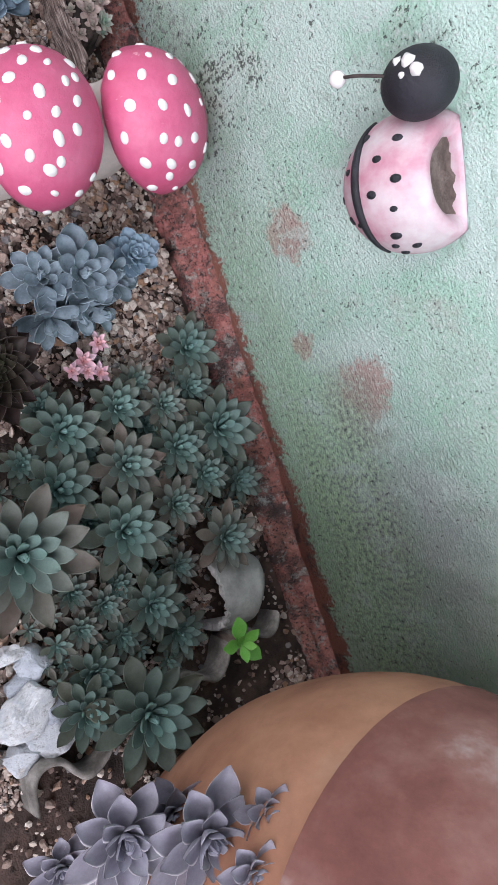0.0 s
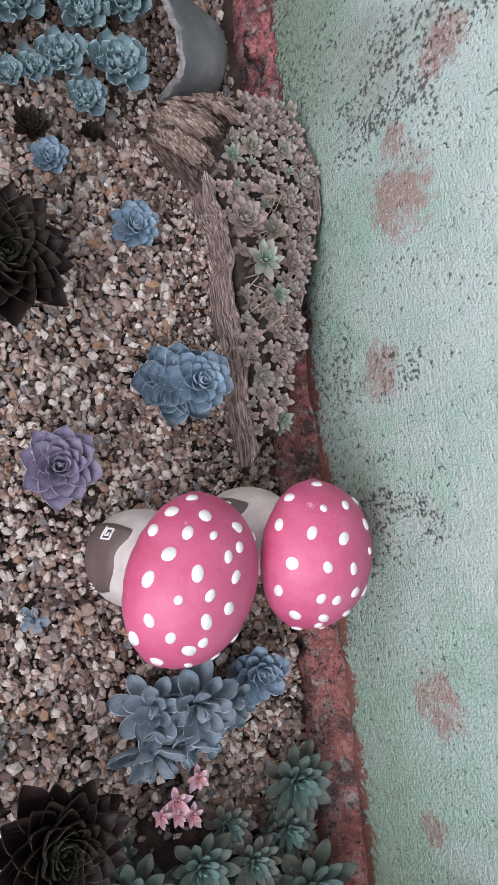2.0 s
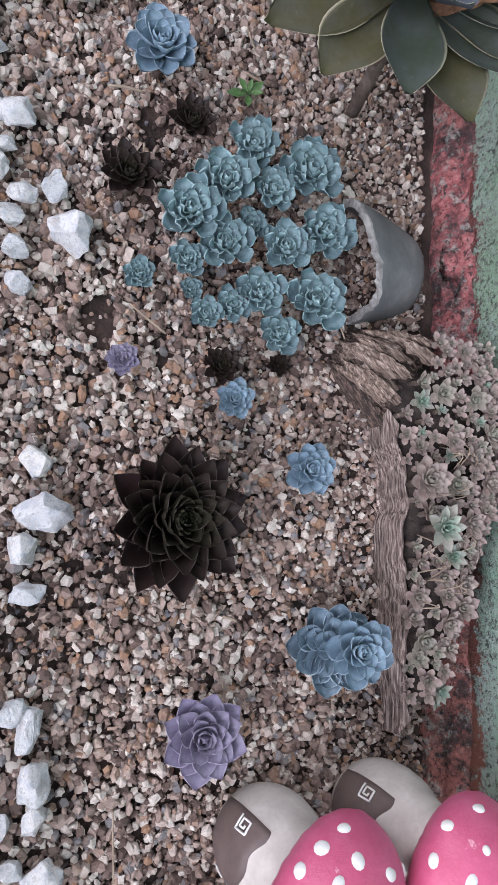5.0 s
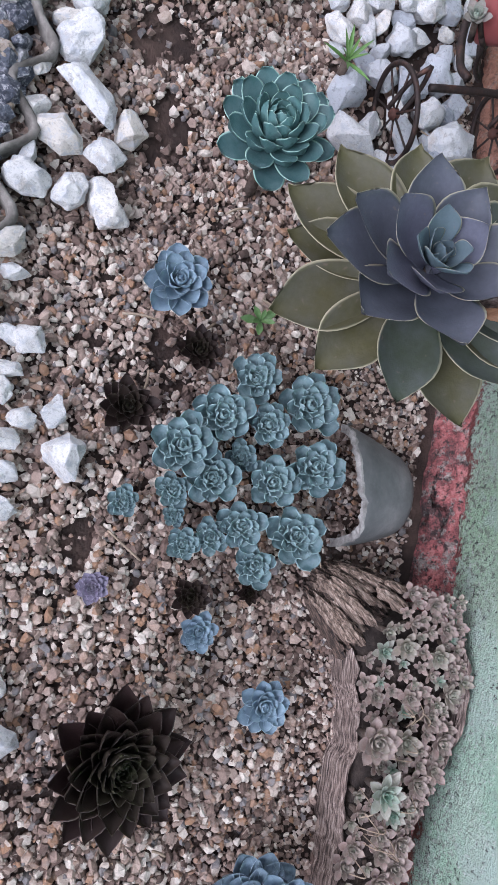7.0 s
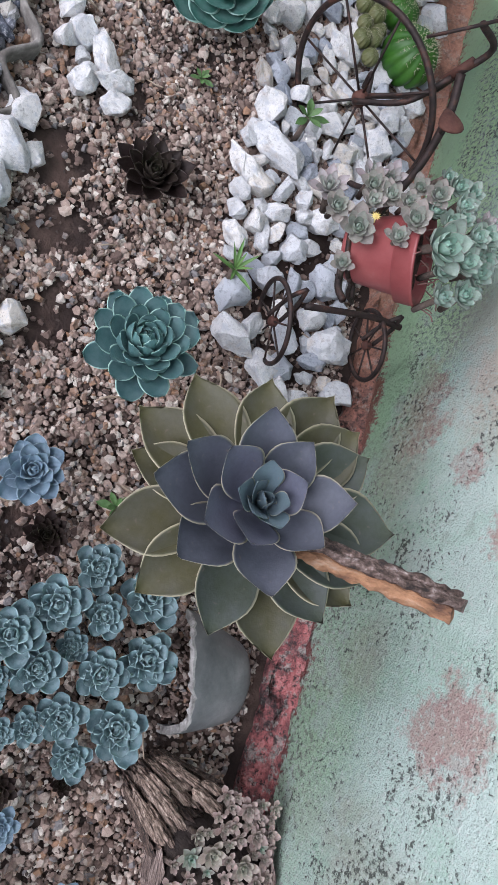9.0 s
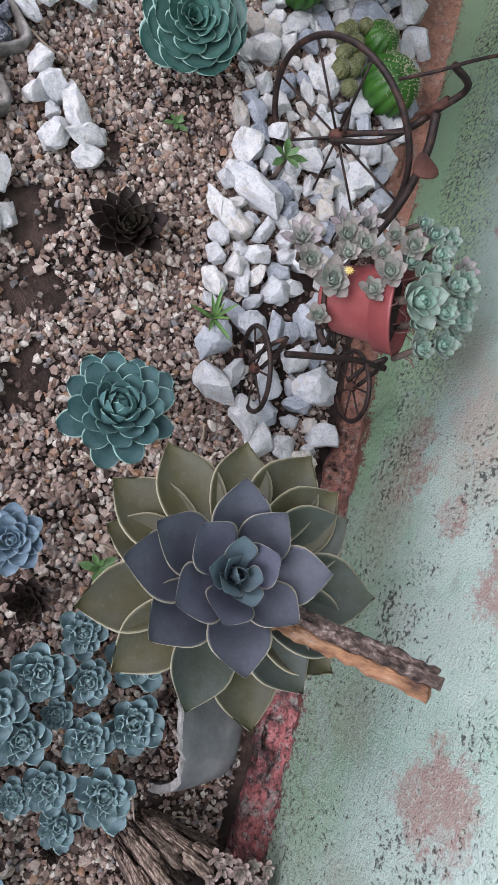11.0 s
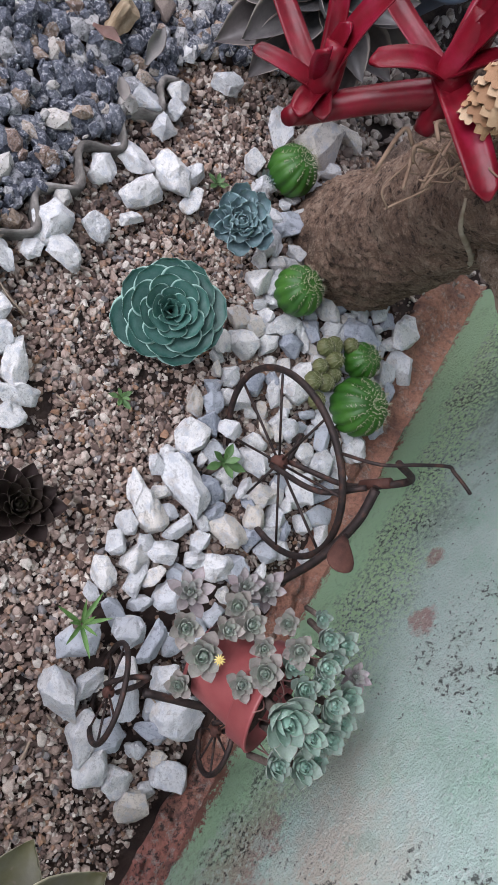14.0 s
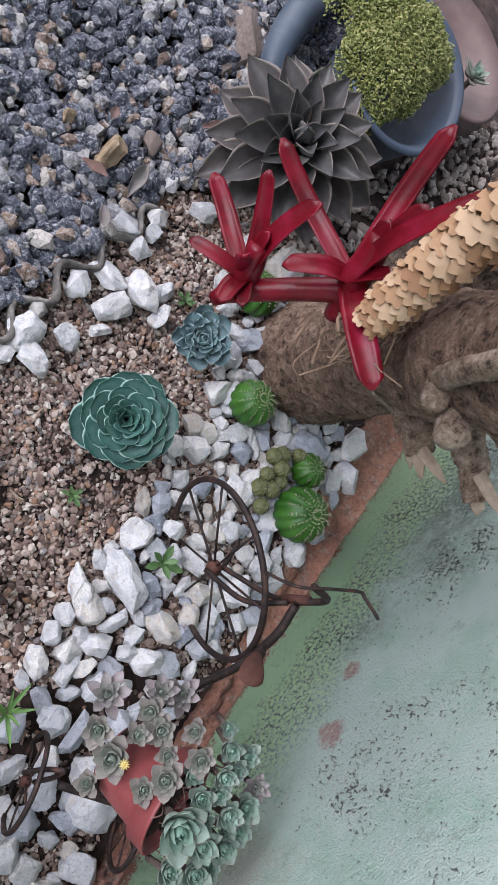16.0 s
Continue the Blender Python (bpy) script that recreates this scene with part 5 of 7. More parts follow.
def hollow_log():
    root = thing("hollow_log", pose(0, 0, 0), "weathered hollow half log filled with tiny rosettes", "log planter")
    xs = (-0.690, -0.66, -0.637, -0.595, -0.552, -0.518, -0.48, -0.423, -0.395)
    left = (-0.100, -0.095, -0.090, -0.079, -0.076, -0.074, -0.071, -0.071, -0.072)
    right = (-0.010, -0.006, -0.006, -0.012, -0.020, -0.027, -0.035, -0.046, -0.056)
    high = (0.070, 0.078, 0.080, 0.074, 0.066, 0.060, 0.052, 0.040, 0.028)

    def side_of(x, which):
        return float(np.interp(x, xs, which))

    def rail(name, which, tall, thick, x0, x1, seed, label):
        """One standing side of the log: a shell of splintered fibres running along it."""
        steps, k, verts, faces = 190, 15, [], []
        inward = 1 if which is left else -1
        for i in range(steps):
            x = x0 + (x1 - x0) * i / (steps - 1)
            end = min(1, (i + 4) / 14, (steps + 3 - i) / 12)
            h = (side_of(x, high) * tall if which is right else float(np.interp(x, (x0, x1), tall))) * (0.75 + 0.25 * end) + 0.004 * noise.noise(Vector((x * 60, seed, 4)))
            w = float(np.interp(x, (x0, (x0 + x1) / 2, x1), thick)) * (1 + 0.35 * noise.noise(Vector((x * 28, seed, 0)))) * (0.5 + 0.5 * end)
            wob = 0.010 * noise.noise(Vector((x * 14, seed, 2))) + 0.003 * noise.noise(Vector((x * 60, seed, 6)))
            for j in range(k):
                a = math.pi * j / (k - 1)
                fibre = 0.42 * noise.noise(Vector((x * 18, j * 1.9, seed))) + 0.24 * noise.noise(Vector((x * 90, j * 3.7, seed)))
                u = -math.cos(a) * (1 + fibre) * w / 2
                z = h * (math.sin(a) ** 0.4) * (1 + 0.10 * fibre) if 0 < j < k - 1 else -0.012
                verts.append((x, side_of(x, which) + inward * (u + wob), z))
        for i in range(steps - 1):
            for j in range(k - 1):
                a = i * k + j
                faces.append((a, a + k, a + k + 1, a + 1))
        faces += [tuple(range(k)), tuple(range((steps - 1) * k, steps * k))[::-1]]
        ob = link_mesh(name, verts, faces, LOGWOOD, root, label, smooth=False)
        if which is right:
            ob.data.flip_normals()

    rail("near_side", left, (0.040, 0.029), (0.003, 0.0045, 0.011), -0.655, -0.392, 3, "thin splintered side of the log, thicker at its end")
    rail("wall_side", right, 1.0, (0.004, 0.0045, 0.006), -0.690, -0.47, 8, "thin pale bark edge against the wall")
    # the broad broken end: long split shards fanning out over a core of darker wood
    mid, grain, across = Vector((-0.686, -0.098, 0)), Vector((0.58, 0.81, 0)), Vector((0.81, -0.58, 0))

    def fan(q, p):
        """A place on the broken end: q from its far edge (0) to its near edge (1), p along the fibres."""
        a = Vector([float(np.interp(q, (0, 0.5, 1), c)) for c in ((-0.727, -0.714, -0.690), (-0.110, -0.131, -0.134), (0.022, 0.024, 0.012))])
        b2 = Vector([float(np.interp(q, (0, 0.5, 1), c)) for c in ((-0.714, -0.676, -0.640), (-0.048, -0.072, -0.090), (0.046, 0.050, 0.034))])
        return a.lerp(b2, p) + Vector((0, 0, 0.010 * math.sin(math.pi * p)))

    def shard(verts, faces, q0, q1, p0, p1, drop, thick, seed):
        n, o = 22, len(verts)
        ring = ((0.0, -1.0), (0.0, 0.0), (0.22, 0.75), (0.45, 0.45), (0.62, 1.0), (0.85, 0.55), (1.0, 0.1), (1.0, -1.0))
        for i in range(n):
            p = p0 + (p1 - p0) * i / (n - 1)
            taper = min(1.0, 0.35 + i / 4, 0.35 + (n - 1 - i) / 4)
            for j, (u, w) in enumerate(ring):
                rag = 0.10 * noise.noise(Vector((seed, j * 2.3, 9))) if i in (0, n - 1) else 0
                q = (q0 + q1) / 2 + (q1 - q0) * (u - 0.5) * taper * (1 + 0.4 * noise.noise(Vector((p * 9, seed, j))))
                c = fan(min(1, max(0, q)), p + rag)
                c.z += w * thick * taper * (1 + 0.8 * noise.noise(Vector((p * 14, seed, j * 1.7)))) - drop
                verts.append(c)
        k = len(ring)
        for i in range(n - 1):
            for j in range(k - 1):
                a = o + i * k + j
                faces.append((a, a + 1, a + k + 1, a + k))
        faces += [tuple(range(o, o + k))[::-1], tuple(range(o + (n - 1) * k, o + n * k))]

    chip = random.Random(14)

    def splinter(name, mat, *args):
        verts, faces = [], []
        shard(verts, faces, *args)
        link_mesh(name, verts, faces, mat, root, smooth=False)

    for i in range(12):
        splinter("core_strip", DARK_CORE, i / 12 - 0.03, (i + 1) / 12 + 0.03, 0.04, 0.99, 0.014 + chip.uniform(0, 0.008), 0.012, 80 + i)
    for i in range(40):
        q, w, p = chip.uniform(0, 0.93), chip.uniform(0.05, 0.14), chip.choice((chip.uniform(0, 0.12), chip.uniform(0.1, 0.5)))
        splinter("split_shard", SLABWOOD, q, min(1, q + w), p, min(1.0, p + chip.uniform(0.25, 0.6)), chip.uniform(-0.008, 0.010), chip.uniform(0.002, 0.005), i)

    def fill_height(x, u):
        return side_of(x, high) * (0.46 + 0.38 * u ** 0.7) + 0.006 * math.sin(u * math.pi)

    verts, faces, nx, ny = [], [], 70, 16
    for i in range(nx):
        x = -0.700 + 0.285 * i / (nx - 1)
        a, b2 = side_of(x, left) + 0.001, side_of(x, right) - 0.001
        for j in range(ny):
            u = j / (ny - 1)
            verts.append((x + 0.006 * noise.noise(Vector((u * 7, i, 4))), a + (b2 - a) * u, -0.01 if i in (0, nx - 1) or j in (0, ny - 1) else fill_height(x, u) * min(1, 0.35 + i / 8) + 0.007 * noise.noise(Vector((x * 60, u * 5, 1)))))
    for i in range(nx - 1):
        for j in range(ny - 1):
            a = i * ny + j
            faces.append((a, a + ny, a + ny + 1, a + 1))
    link_mesh("soil_fill", verts, faces, DARK_SOIL, root, "dark crumbly soil")
    # tiny rosettes, the larger ones first
    taken = [(-0.556, -0.075, 0.019), (-0.592, -0.086, 0.019)]
    rosette(-0.556, -0.075, 0.082, 0.020, "fresh", "pale green star rosette in the hollow log", 700, count=20, stem=0.03)
    rosette(-0.592, -0.086, 0.076, 0.021, "hazel", "brownish pink rosette in the hollow log", 701, count=26, stem=0.03)
    rng = random.Random(21)
    made = 0
    for n in range(9000):
        x = rng.uniform(-0.712, -0.418)
        a, b2 = side_of(x, left) + 0.001, side_of(x, right) - 0.003
        y = rng.uniform(a, b2)
        q = Vector((x, y, 0)) - mid
        if q.dot(grain) < 0.022 and abs(q.dot(across)) < 0.036:
            continue
        r = rng.uniform(0.0125, 0.0155) if n < 60 else rng.uniform(0.0068, 0.0115)
        if any(math.hypot(x - p, y - t) < 0.50 * (r + g) for p, t, g in taken):
            continue
        taken.append((x, y, r))
        rosette(x, y, fill_height(x, (y - a) / (b2 - a)) + 0.007 + 0.25 * r, r, rng.choice(("hazel", "hazel", "hazel", "hazel", "hazel", "fresh", "dove", "dove")), "tiny greyish pink rosette rooted in the hollow log", 500 + made, "tiny rosettes in the log", count=18 if r > 0.012 else 13, stem=0.014, lean=rng.uniform(-4, 28), side=rng.uniform(-14, 14))
        made += 1
        if made > 140:
            break
    # dry stalks
    for k in range(16):
        x, y = rng.uniform(-0.66, -0.47), rng.uniform(-0.080, -0.045)
        d, e = rng.uniform(-0.030, 0.030), rng.uniform(-0.022, 0.012)
        tube("dry_stalk", [(x, y, 0.050), (x + d * 0.5, y + e * 0.5, 0.080), (x + d, y + e, 0.070)], 0.0005, STRAW, root, sides=5, steps=4)


STRAW = mottled("dry_straw", [(0.3, (0.22, 0.16, 0.11)), (0.7, (0.42, 0.34, 0.26))], 60, 0.8, 0.3, 0.3, 0.001)
STYLES["hazel"] = ([leaf_mesh("leaf", SEMP, "spade", 0.56, 0.14, 0.10, 0.16, seed=k, rows=8) for k in range(2)], 18, 82, 8, (0.235, 0.22, 0.175), (0.275, 0.195, 0.168), 0.36)
STYLES["dove"] = ([leaf_mesh("leaf", SEMP, "spade", 0.56, 0.14, 0.10, 0.20, seed=k, rows=8) for k in range(2)], 18, 84, 12, (0.22, 0.245, 0.18), (0.285, 0.235, 0.19), 0.36)
STYLES["fresh"] = ([leaf_mesh("leaf", SEMP, "point", 0.52, 0.12, 0.08, 0.12, seed=k, rows=8) for k in range(2)], 18, 80, 6, (0.17, 0.31, 0.225), (0.28, 0.26, 0.215), 0.34)
hollow_log()

# ---- broken clay pots ----
GREY_CLAY = mottled("grey_glazed_clay", [(0.3, (0.11, 0.117, 0.12)), (0.55, (0.18, 0.187, 0.19)), (0.75, (0.28, 0.28, 0.28))], 28, 0.55, 0.3, 0.25, 0.002)
PALE_CLAY = mottled("pale_grey_clay", [(0.3, (0.16, 0.16, 0.155)), (0.5, (0.30, 0.30, 0.285)), (0.7, (0.42, 0.42, 0.40))], 30, 0.8, 0.35, 0.4, 0.002)


def half_pot(name, m, r0, r1, length, mat, lip, label, edge_mat):
    """A pot lying on its side, half sunk, with a chipped mouth. Mouth at the origin, base along +y."""
    sides, rows, th = 60, 16, 0.007
    verts, faces = [], []
    for shell in (0, 1):
        for k in range(rows):
            t = k / (rows - 1)
            r = r0 + (r1 - r0) * t ** 1.3 - (th if shell else 0)
            if t > 0.88:
                r *= 1 - 0.16 * ((t - 0.88) / 0.12) ** 2
            for s in range(sides):
                a = -0.35 + (math.pi + 0.7) * s / (sides - 1)
                edge = lip * (1.0 + math.sin(a * 2.0 + 0.5) + 0.5 * noise.noise(Vector((a * 2.2, 3, r0 * 50))) + 0.35 * noise.noise(Vector((a * 9, 1, r0 * 50)))) * (1 - t)
                verts.append((r * math.cos(a), t * length + edge, r * math.sin(a) * 0.92))
    o = rows * sides
    for k in range(rows - 1):
        for s in range(sides - 1):
            a = k * sides + s
            faces.append((a, a + sides, a + sides + 1, a + 1))
            faces.append((o + a, o + a + 1, o + a + sides + 1, o + a + sides))
    c = len(verts)
    verts.append((0, length * 1.02, r1 * 0.3))
    for s in range(sides - 1):
        a = (rows - 1) * sides + s
        faces.append((a, c, a + 1))
    root = thing(name, m, label, "clay pot")
    link_mesh("pot_wall", verts, faces, mat, root)
    # the broken edge: a pale, uneven fracture between the two faces of the wall
    ev, ef = [], []
    for s in range(sides):
        p, q = Vector(verts[s]), Vector(verts[o + s])
        rough = Vector((0, 1, 0)) * (0.0022 * noise.noise(p * 170))
        ev += [p * 1.004, p * 1.004 - Vector((0, 0.0022, 0)) + rough, q * 0.996 - Vector((0, 0.0022, 0)) - rough, q * 0.996]
    for s in range(sides - 1):
        for j in range(3):
            a = s * 4 + j
            ef.append((a, a + 4, a + 5, a + 1))
    link_mesh("broken_edge", ev, ef, edge_mat, root, "pale fractured clay edge", smooth=False)
    return root


EDGE_CLAY = mottled("fractured_clay", [(0.3, (0.20, 0.19, 0.18)), (0.5, (0.36, 0.35, 0.335)), (0.7, (0.52, 0.51, 0.49))], 90, 0.9, 0.5, 0.6, 0.002)
half_pot("broken_pot", pose(-0.792, -0.128, -0.004, -6, 0, 4), 0.056, 0.037, 0.082, GREY_CLAY, 0.010, "grey clay pot lying half sunk with chipped rim", EDGE_CLAY)
half_pot("broken_pot", pose(0.092, -0.128, 0.004, 14, 0, -30), 0.044, 0.030, 0.062, PALE_CLAY, 0.014, "pale grey broken clay pot half buried among rosettes", EDGE_CLAY)

# ---- wavy edging of the bed ----
EDGING = mottled("fibre_cement", [(0.3, (0.07, 0.063, 0.056)), (0.5, (0.18, 0.165, 0.15)), (0.7, (0.38, 0.355, 0.33))], 40, 0.9, 0.5, 0.5, 0.002, world_space=True)


def edging(name, line, height, label):
    pts = curve_points([(x, y, 0) for x, y in line], 40)
    dist, verts, faces = 0, [], []
    for k, p in enumerate(pts):
        if k:
            dist += (p - pts[k - 1]).length
        d = (pts[min(k + 1, len(pts) - 1)] - pts[max(k - 1, 0)]).normalized()
        nrm = Vector((-d.y, d.x, 0))
        off = 0.013 * math.sin(dist * 2 * math.pi / 0.072) + 0.004 * noise.noise(Vector((dist * 12, 0, 4)))
        h = height * (1 + 0.14 * noise.noise(Vector((dist * 9, 2, 0)))) + 0.003 * noise.noise(Vector((dist * 60, 5, 0)))
        for u, z in ((-0.0034, -0.03), (-0.0036, h - 0.002), (-0.0016, h), (0.0018, h), (0.0036, h - 0.002), (0.0034, -0.03)):
            q = p + nrm * (off + u)
            verts.append((q.x, q.y, z))
    for k in range(len(pts) - 1):
        for j in range(5):
            a = k * 6 + j
            faces.append((a, a + 1, a + 7, a + 6))
    faces += [tuple(range(6)), tuple(range((len(pts) - 1) * 6, len(pts) * 6))[::-1]]
    ob = link_mesh(name, verts, faces, EDGING)
    ob.data.flip_normals()
    tagged(ob, label, "garden edging", kind="structure")


edging("trim_front", ((0.135, -0.352), (-0.25, -0.385), (-0.6, -0.425), (-0.93, -0.455), (-1.2, -0.457), (-1.45, -0.480), (-1.6, -0.483), (-1.690, -0.478)), 0.017, "corrugated grey fibre-cement strip edging the bed")
edging("trim_end", ((0.158, -0.060), (0.160, -0.10), (0.164, -0.15), (0.167, -0.193), (0.180, -0.24), (0.178, -0.27), (0.164, -0.311), (0.182, -0.345)), 0.024, "corrugated grey fibre-cement strip closing the bed end")

# ---- clay jar ----
TERRACOTTA = mottled("weathered_terracotta", [(0.30, (0.26, 0.115, 0.07)), (0.45, (0.40, 0.19, 0.115)), (0.60, (0.50, 0.26, 0.16)), (0.75, (0.52, 0.34, 0.25))], 9, 0.7, 0.25, 0.3, 0.002, world_space=True)
JAR_DARK = mottled("bloomed_red_clay", [(0.30, (0.17, 0.062, 0.05)), (0.50, (0.26, 0.105, 0.085)), (0.62, (0.33, 0.16, 0.135)), (0.74, (0.52, 0.40, 0.37))], 13, 0.75, 0.3, 0.3, 0.002, world_space=True)


def clay_jar():
    root = thing("clay_jar", pose(0.310, -0.206, -0.004) @ Matrix.Scale(1.10, 4), "large terracotta jar with reddish shoulder and white bloom", "clay jar")
    low = [(0.055, 0.0), (0.072, 0.004), (0.100, 0.050), (0.130, 0.100), (0.148, 0.150), (0.156, 0.190), (0.157, 0.222), (0.154, 0.250)]
    high = [(0.154, 0.250), (0.149, 0.276), (0.142, 0.300), (0.118, 0.340), (0.088, 0.365), (0.070, 0.385), (0.066, 0.405), (0.074, 0.420), (0.080, 0.428), (0.074, 0.432), (0.060, 0.425), (0.054, 0.400), (0.058, 0.360)]
    for nm, prof, mat, lab in (("belly", low, TERRACOTTA, "smooth orange-brown fired clay"), ("shoulder", high, JAR_DARK, "dull red clay with pale salt bloom")):
        pts = curve_points([(r, z, 0) for r, z in prof], 5)
        lift = 0.0012 if nm == "shoulder" else 0
        v, f = lathe_data([(max(p.x, 0.001) + lift, p.y) for p in pts], 64)
        v = [Vector(q) * (1 + 0.006 * noise.noise(Vector(q) * 12)) for q in v]
        link_mesh(nm, v, f, mat, root, lab)


clay_jar()

# ---- tricycle planter ----
IRON = mottled("rusty_black_iron", [(0.35, (0.022, 0.017, 0.016)), (0.55, (0.045, 0.030, 0.027)), (0.72, (0.12, 0.055, 0.038))], 90, 0.6, 0.3, 0.4, 0.001, 0.5, world_space=True)
RUST = mottled("red_rust", [(0.3, (0.05, 0.02, 0.015)), (0.6, (0.105, 0.042, 0.03)), (0.8, (0.17, 0.075, 0.052))], 70, 0.75, 0.3, 0.4, 0.001, 0.3, world_space=True)
RED_PLASTIC = mottled("dusty_red_plastic", [(0.3, (0.23, 0.05, 0.052)), (0.6, (0.30, 0.082, 0.08)), (0.8, (0.38, 0.16, 0.15))], 22, 0.45, 0.15, 0.1, 0.001)


def iron_wheel(name, centre, forward, up, radius, wire, spokes, parent, hub_r):
    """A wire wheel in the plane of forward and up."""
    c, u = Vector(centre), Vector(forward).normalized()
    v = (Vector(up) - u * Vector(up).dot(u)).normalized()
    side = u.cross(v)
    rim_v, rim_f, n = [], [], 64
    for s in range(n):
        a = 2 * math.pi * s / n
        d = u * math.cos(a) + v * math.sin(a)
        for q in range(8):
            b2 = 2 * math.pi * q / 8
            rim_v.append(c + d * (radius + wire * math.cos(b2)) + side * wire * math.sin(b2))
    for s in range(n):
        for q in range(8):
            rim_f.append((s * 8 + q, s * 8 + (q + 1) % 8, ((s + 1) % n) * 8 + (q + 1) % 8, ((s + 1) % n) * 8 + q))
    wheel = link_mesh(name, rim_v, rim_f, IRON, parent, "rusty black iron wheel rim")
    for s in range(spokes):
        a = 2 * math.pi * (s + 0.25) / spokes
        d = u * math.cos(a) + v * math.sin(a)
        vv, ff = tube_data([c + d * hub_r * 0.6, c + d * radius], wire * 0.42, 6)
        link_mesh("spoke", vv, ff, IRON, wheel)
    vv, ff = tube_data([c - side * hub_r * 0.9, c - side * hub_r * 0.5, c + side * hub_r * 0.5, c + side * hub_r * 0.9], [hub_r * 0.55, hub_r, hub_r, hub_r * 0.55], 14)
    link_mesh("hub", vv, ff, RUST, wheel, "rust-red wheel hub")
    return wheel


def tricycle():
    root = thing("tricycle_planter", pose(0, 0, 0), "rusty black iron tricycle plant stand on white stones", "plant stand")
    hub = Vector((-1.3975, -0.155, 0.086))
    fwd, up = Vector((-0.571, -0.782, 0.248)), Vector((0.201, 0.159, 0.967))
    iron_wheel("front_wheel", hub, fwd, up, 0.0948, 0.0034, 8, root, 0.0085)
    for c, lift in (((-1.139, -0.150, 0.040), (0.016, -0.158, 0.987)), ((-1.1676, -0.039, 0.0476), (0.017, -0.168, 0.986))):
        iron_wheel("rear_wheel", c, (0.936, 0.348, 0.042), lift, 0.0425 if c[1] < -0.1 else 0.0373, 0.0026, 7, root, 0.0055)
        c = Vector(c)
        tube("rear_fork", [c + Vector((-0.004, 0.007, 0)), c + Vector((-0.016, 0.008, 0.026)), c + Vector((-0.024, 0.004, 0.044))], 0.0024, IRON, root)
        tube("rear_fork", [c + Vector((-0.004, -0.007, 0)), c + Vector((-0.016, -0.004, 0.028)), c + Vector((-0.024, 0.004, 0.044))], 0.0024, IRON, root)
    head = Vector((-1.392, -0.112, 0.186))
    # fork legs on both sides of the front wheel
    sidev = fwd.normalized().cross(up.normalized()).normalized()
    for sgn in (-1, 1):
        tube("front_fork", [hub + sidev * 0.010 * sgn, hub + (head - hub) * 0.55 + sidev * 0.015 * sgn - fwd * 0.012, head - Vector((0, 0, 0.006)) + sidev * 0.004 * sgn], 0.0030, IRON, root)
    tube("pedal_crank", [hub + sidev * 0.012, hub + sidev * 0.016 + Vector((-0.030, -0.004, -0.004)), hub + sidev * 0.017 + Vector((-0.036, 0.004, -0.030))], 0.0028, IRON, root)
    tube("steering_head", [head - Vector((0.002, 0.002, 0.016)), head + Vector((-0.004, 0.002, 0.016))], 0.0048, RUST, root, sides=12)
    top = head + Vector((-0.008, 0.006, 0.034))
    tube("handlebar", [top + Vector((0.020, -0.060, -0.020)), (-1.378, -0.149, 0.232), (-1.396, -0.126, 0.246), (-1.412, -0.105, 0.254), (-1.411, -0.098, 0.256), (-1.407, -0.086, 0.260), (-1.404, -0.078, 0.262)], 0.0016, IRON, root)
    tube("handlebar_stem", [head, top, (-1.388, -0.138, 0.238)], 0.0034, IRON, root)
    # backbone follows the wheel down to the rear axle
    tube("backbone", [head + Vector((0.004, 0.0, 0.004)), (-1.362, -0.098, 0.168), (-1.330, -0.088, 0.128), (-1.298, -0.090, 0.088), (-1.250, -0.104, 0.066), (-1.200, -0.106, 0.068), (-1.180, -0.100, 0.076)], (0.0046, 0.0046, 0.0042, 0.0042, 0.004, 0.004, 0.004), IRON, root)
    # saddle on a short post
    tube("saddle_post", [(-1.352, -0.094, 0.156), (-1.332, -0.108, 0.184), (-1.318, -0.120, 0.202)], 0.0026, IRON, root)
    bm = bmesh.new()
    bmesh.ops.create_uvsphere(bm, u_segments=20, v_segments=12, radius=1)
    for v in bm.verts:
        w = 0.55 + 0.45 * (v.co.x * 0.5 + 0.5)
        v.co = Vector((v.co.x * 0.018, v.co.y * 0.017 * w * w, v.co.z * 0.0045 + 0.003 * v.co.x))
    sad = part("saddle", bm, RUST, root, "rust-red pear-shaped saddle")
    sad.matrix_basis = pose(-1.308, -0.124, 0.208, 25, -12, 10)
    # axle bar and pot ring
    tube("rear_axle", [(-1.152, -0.138, 0.074), (-1.166, -0.100, 0.078), (-1.180, -0.060, 0.080), (-1.187, -0.026, 0.080)], 0.0036, IRON, root)
    across, down = Vector((1, 0, 0)), Vector((0, 0.743, -0.669))
    ring = [Vector((-1.195, -0.135, 0.133)) + across * 0.0305 * math.cos(a) + down * 0.0305 * math.sin(a) for a in [2 * math.pi * s / 28 for s in range(29)]]
    v, f = tube_data(ring, 0.0024, 8)
    link_mesh("pot_ring", v, f, IRON, root)
    for s in (2, 12):
        tube("ring_stay", [ring[s], ring[s].lerp(Vector((-1.182, -0.09, 0.078)), 0.5) + Vector((0, 0, -0.006)), (-1.182, -0.09, 0.078)], 0.0024, IRON, root, sides=6)


tricycle()


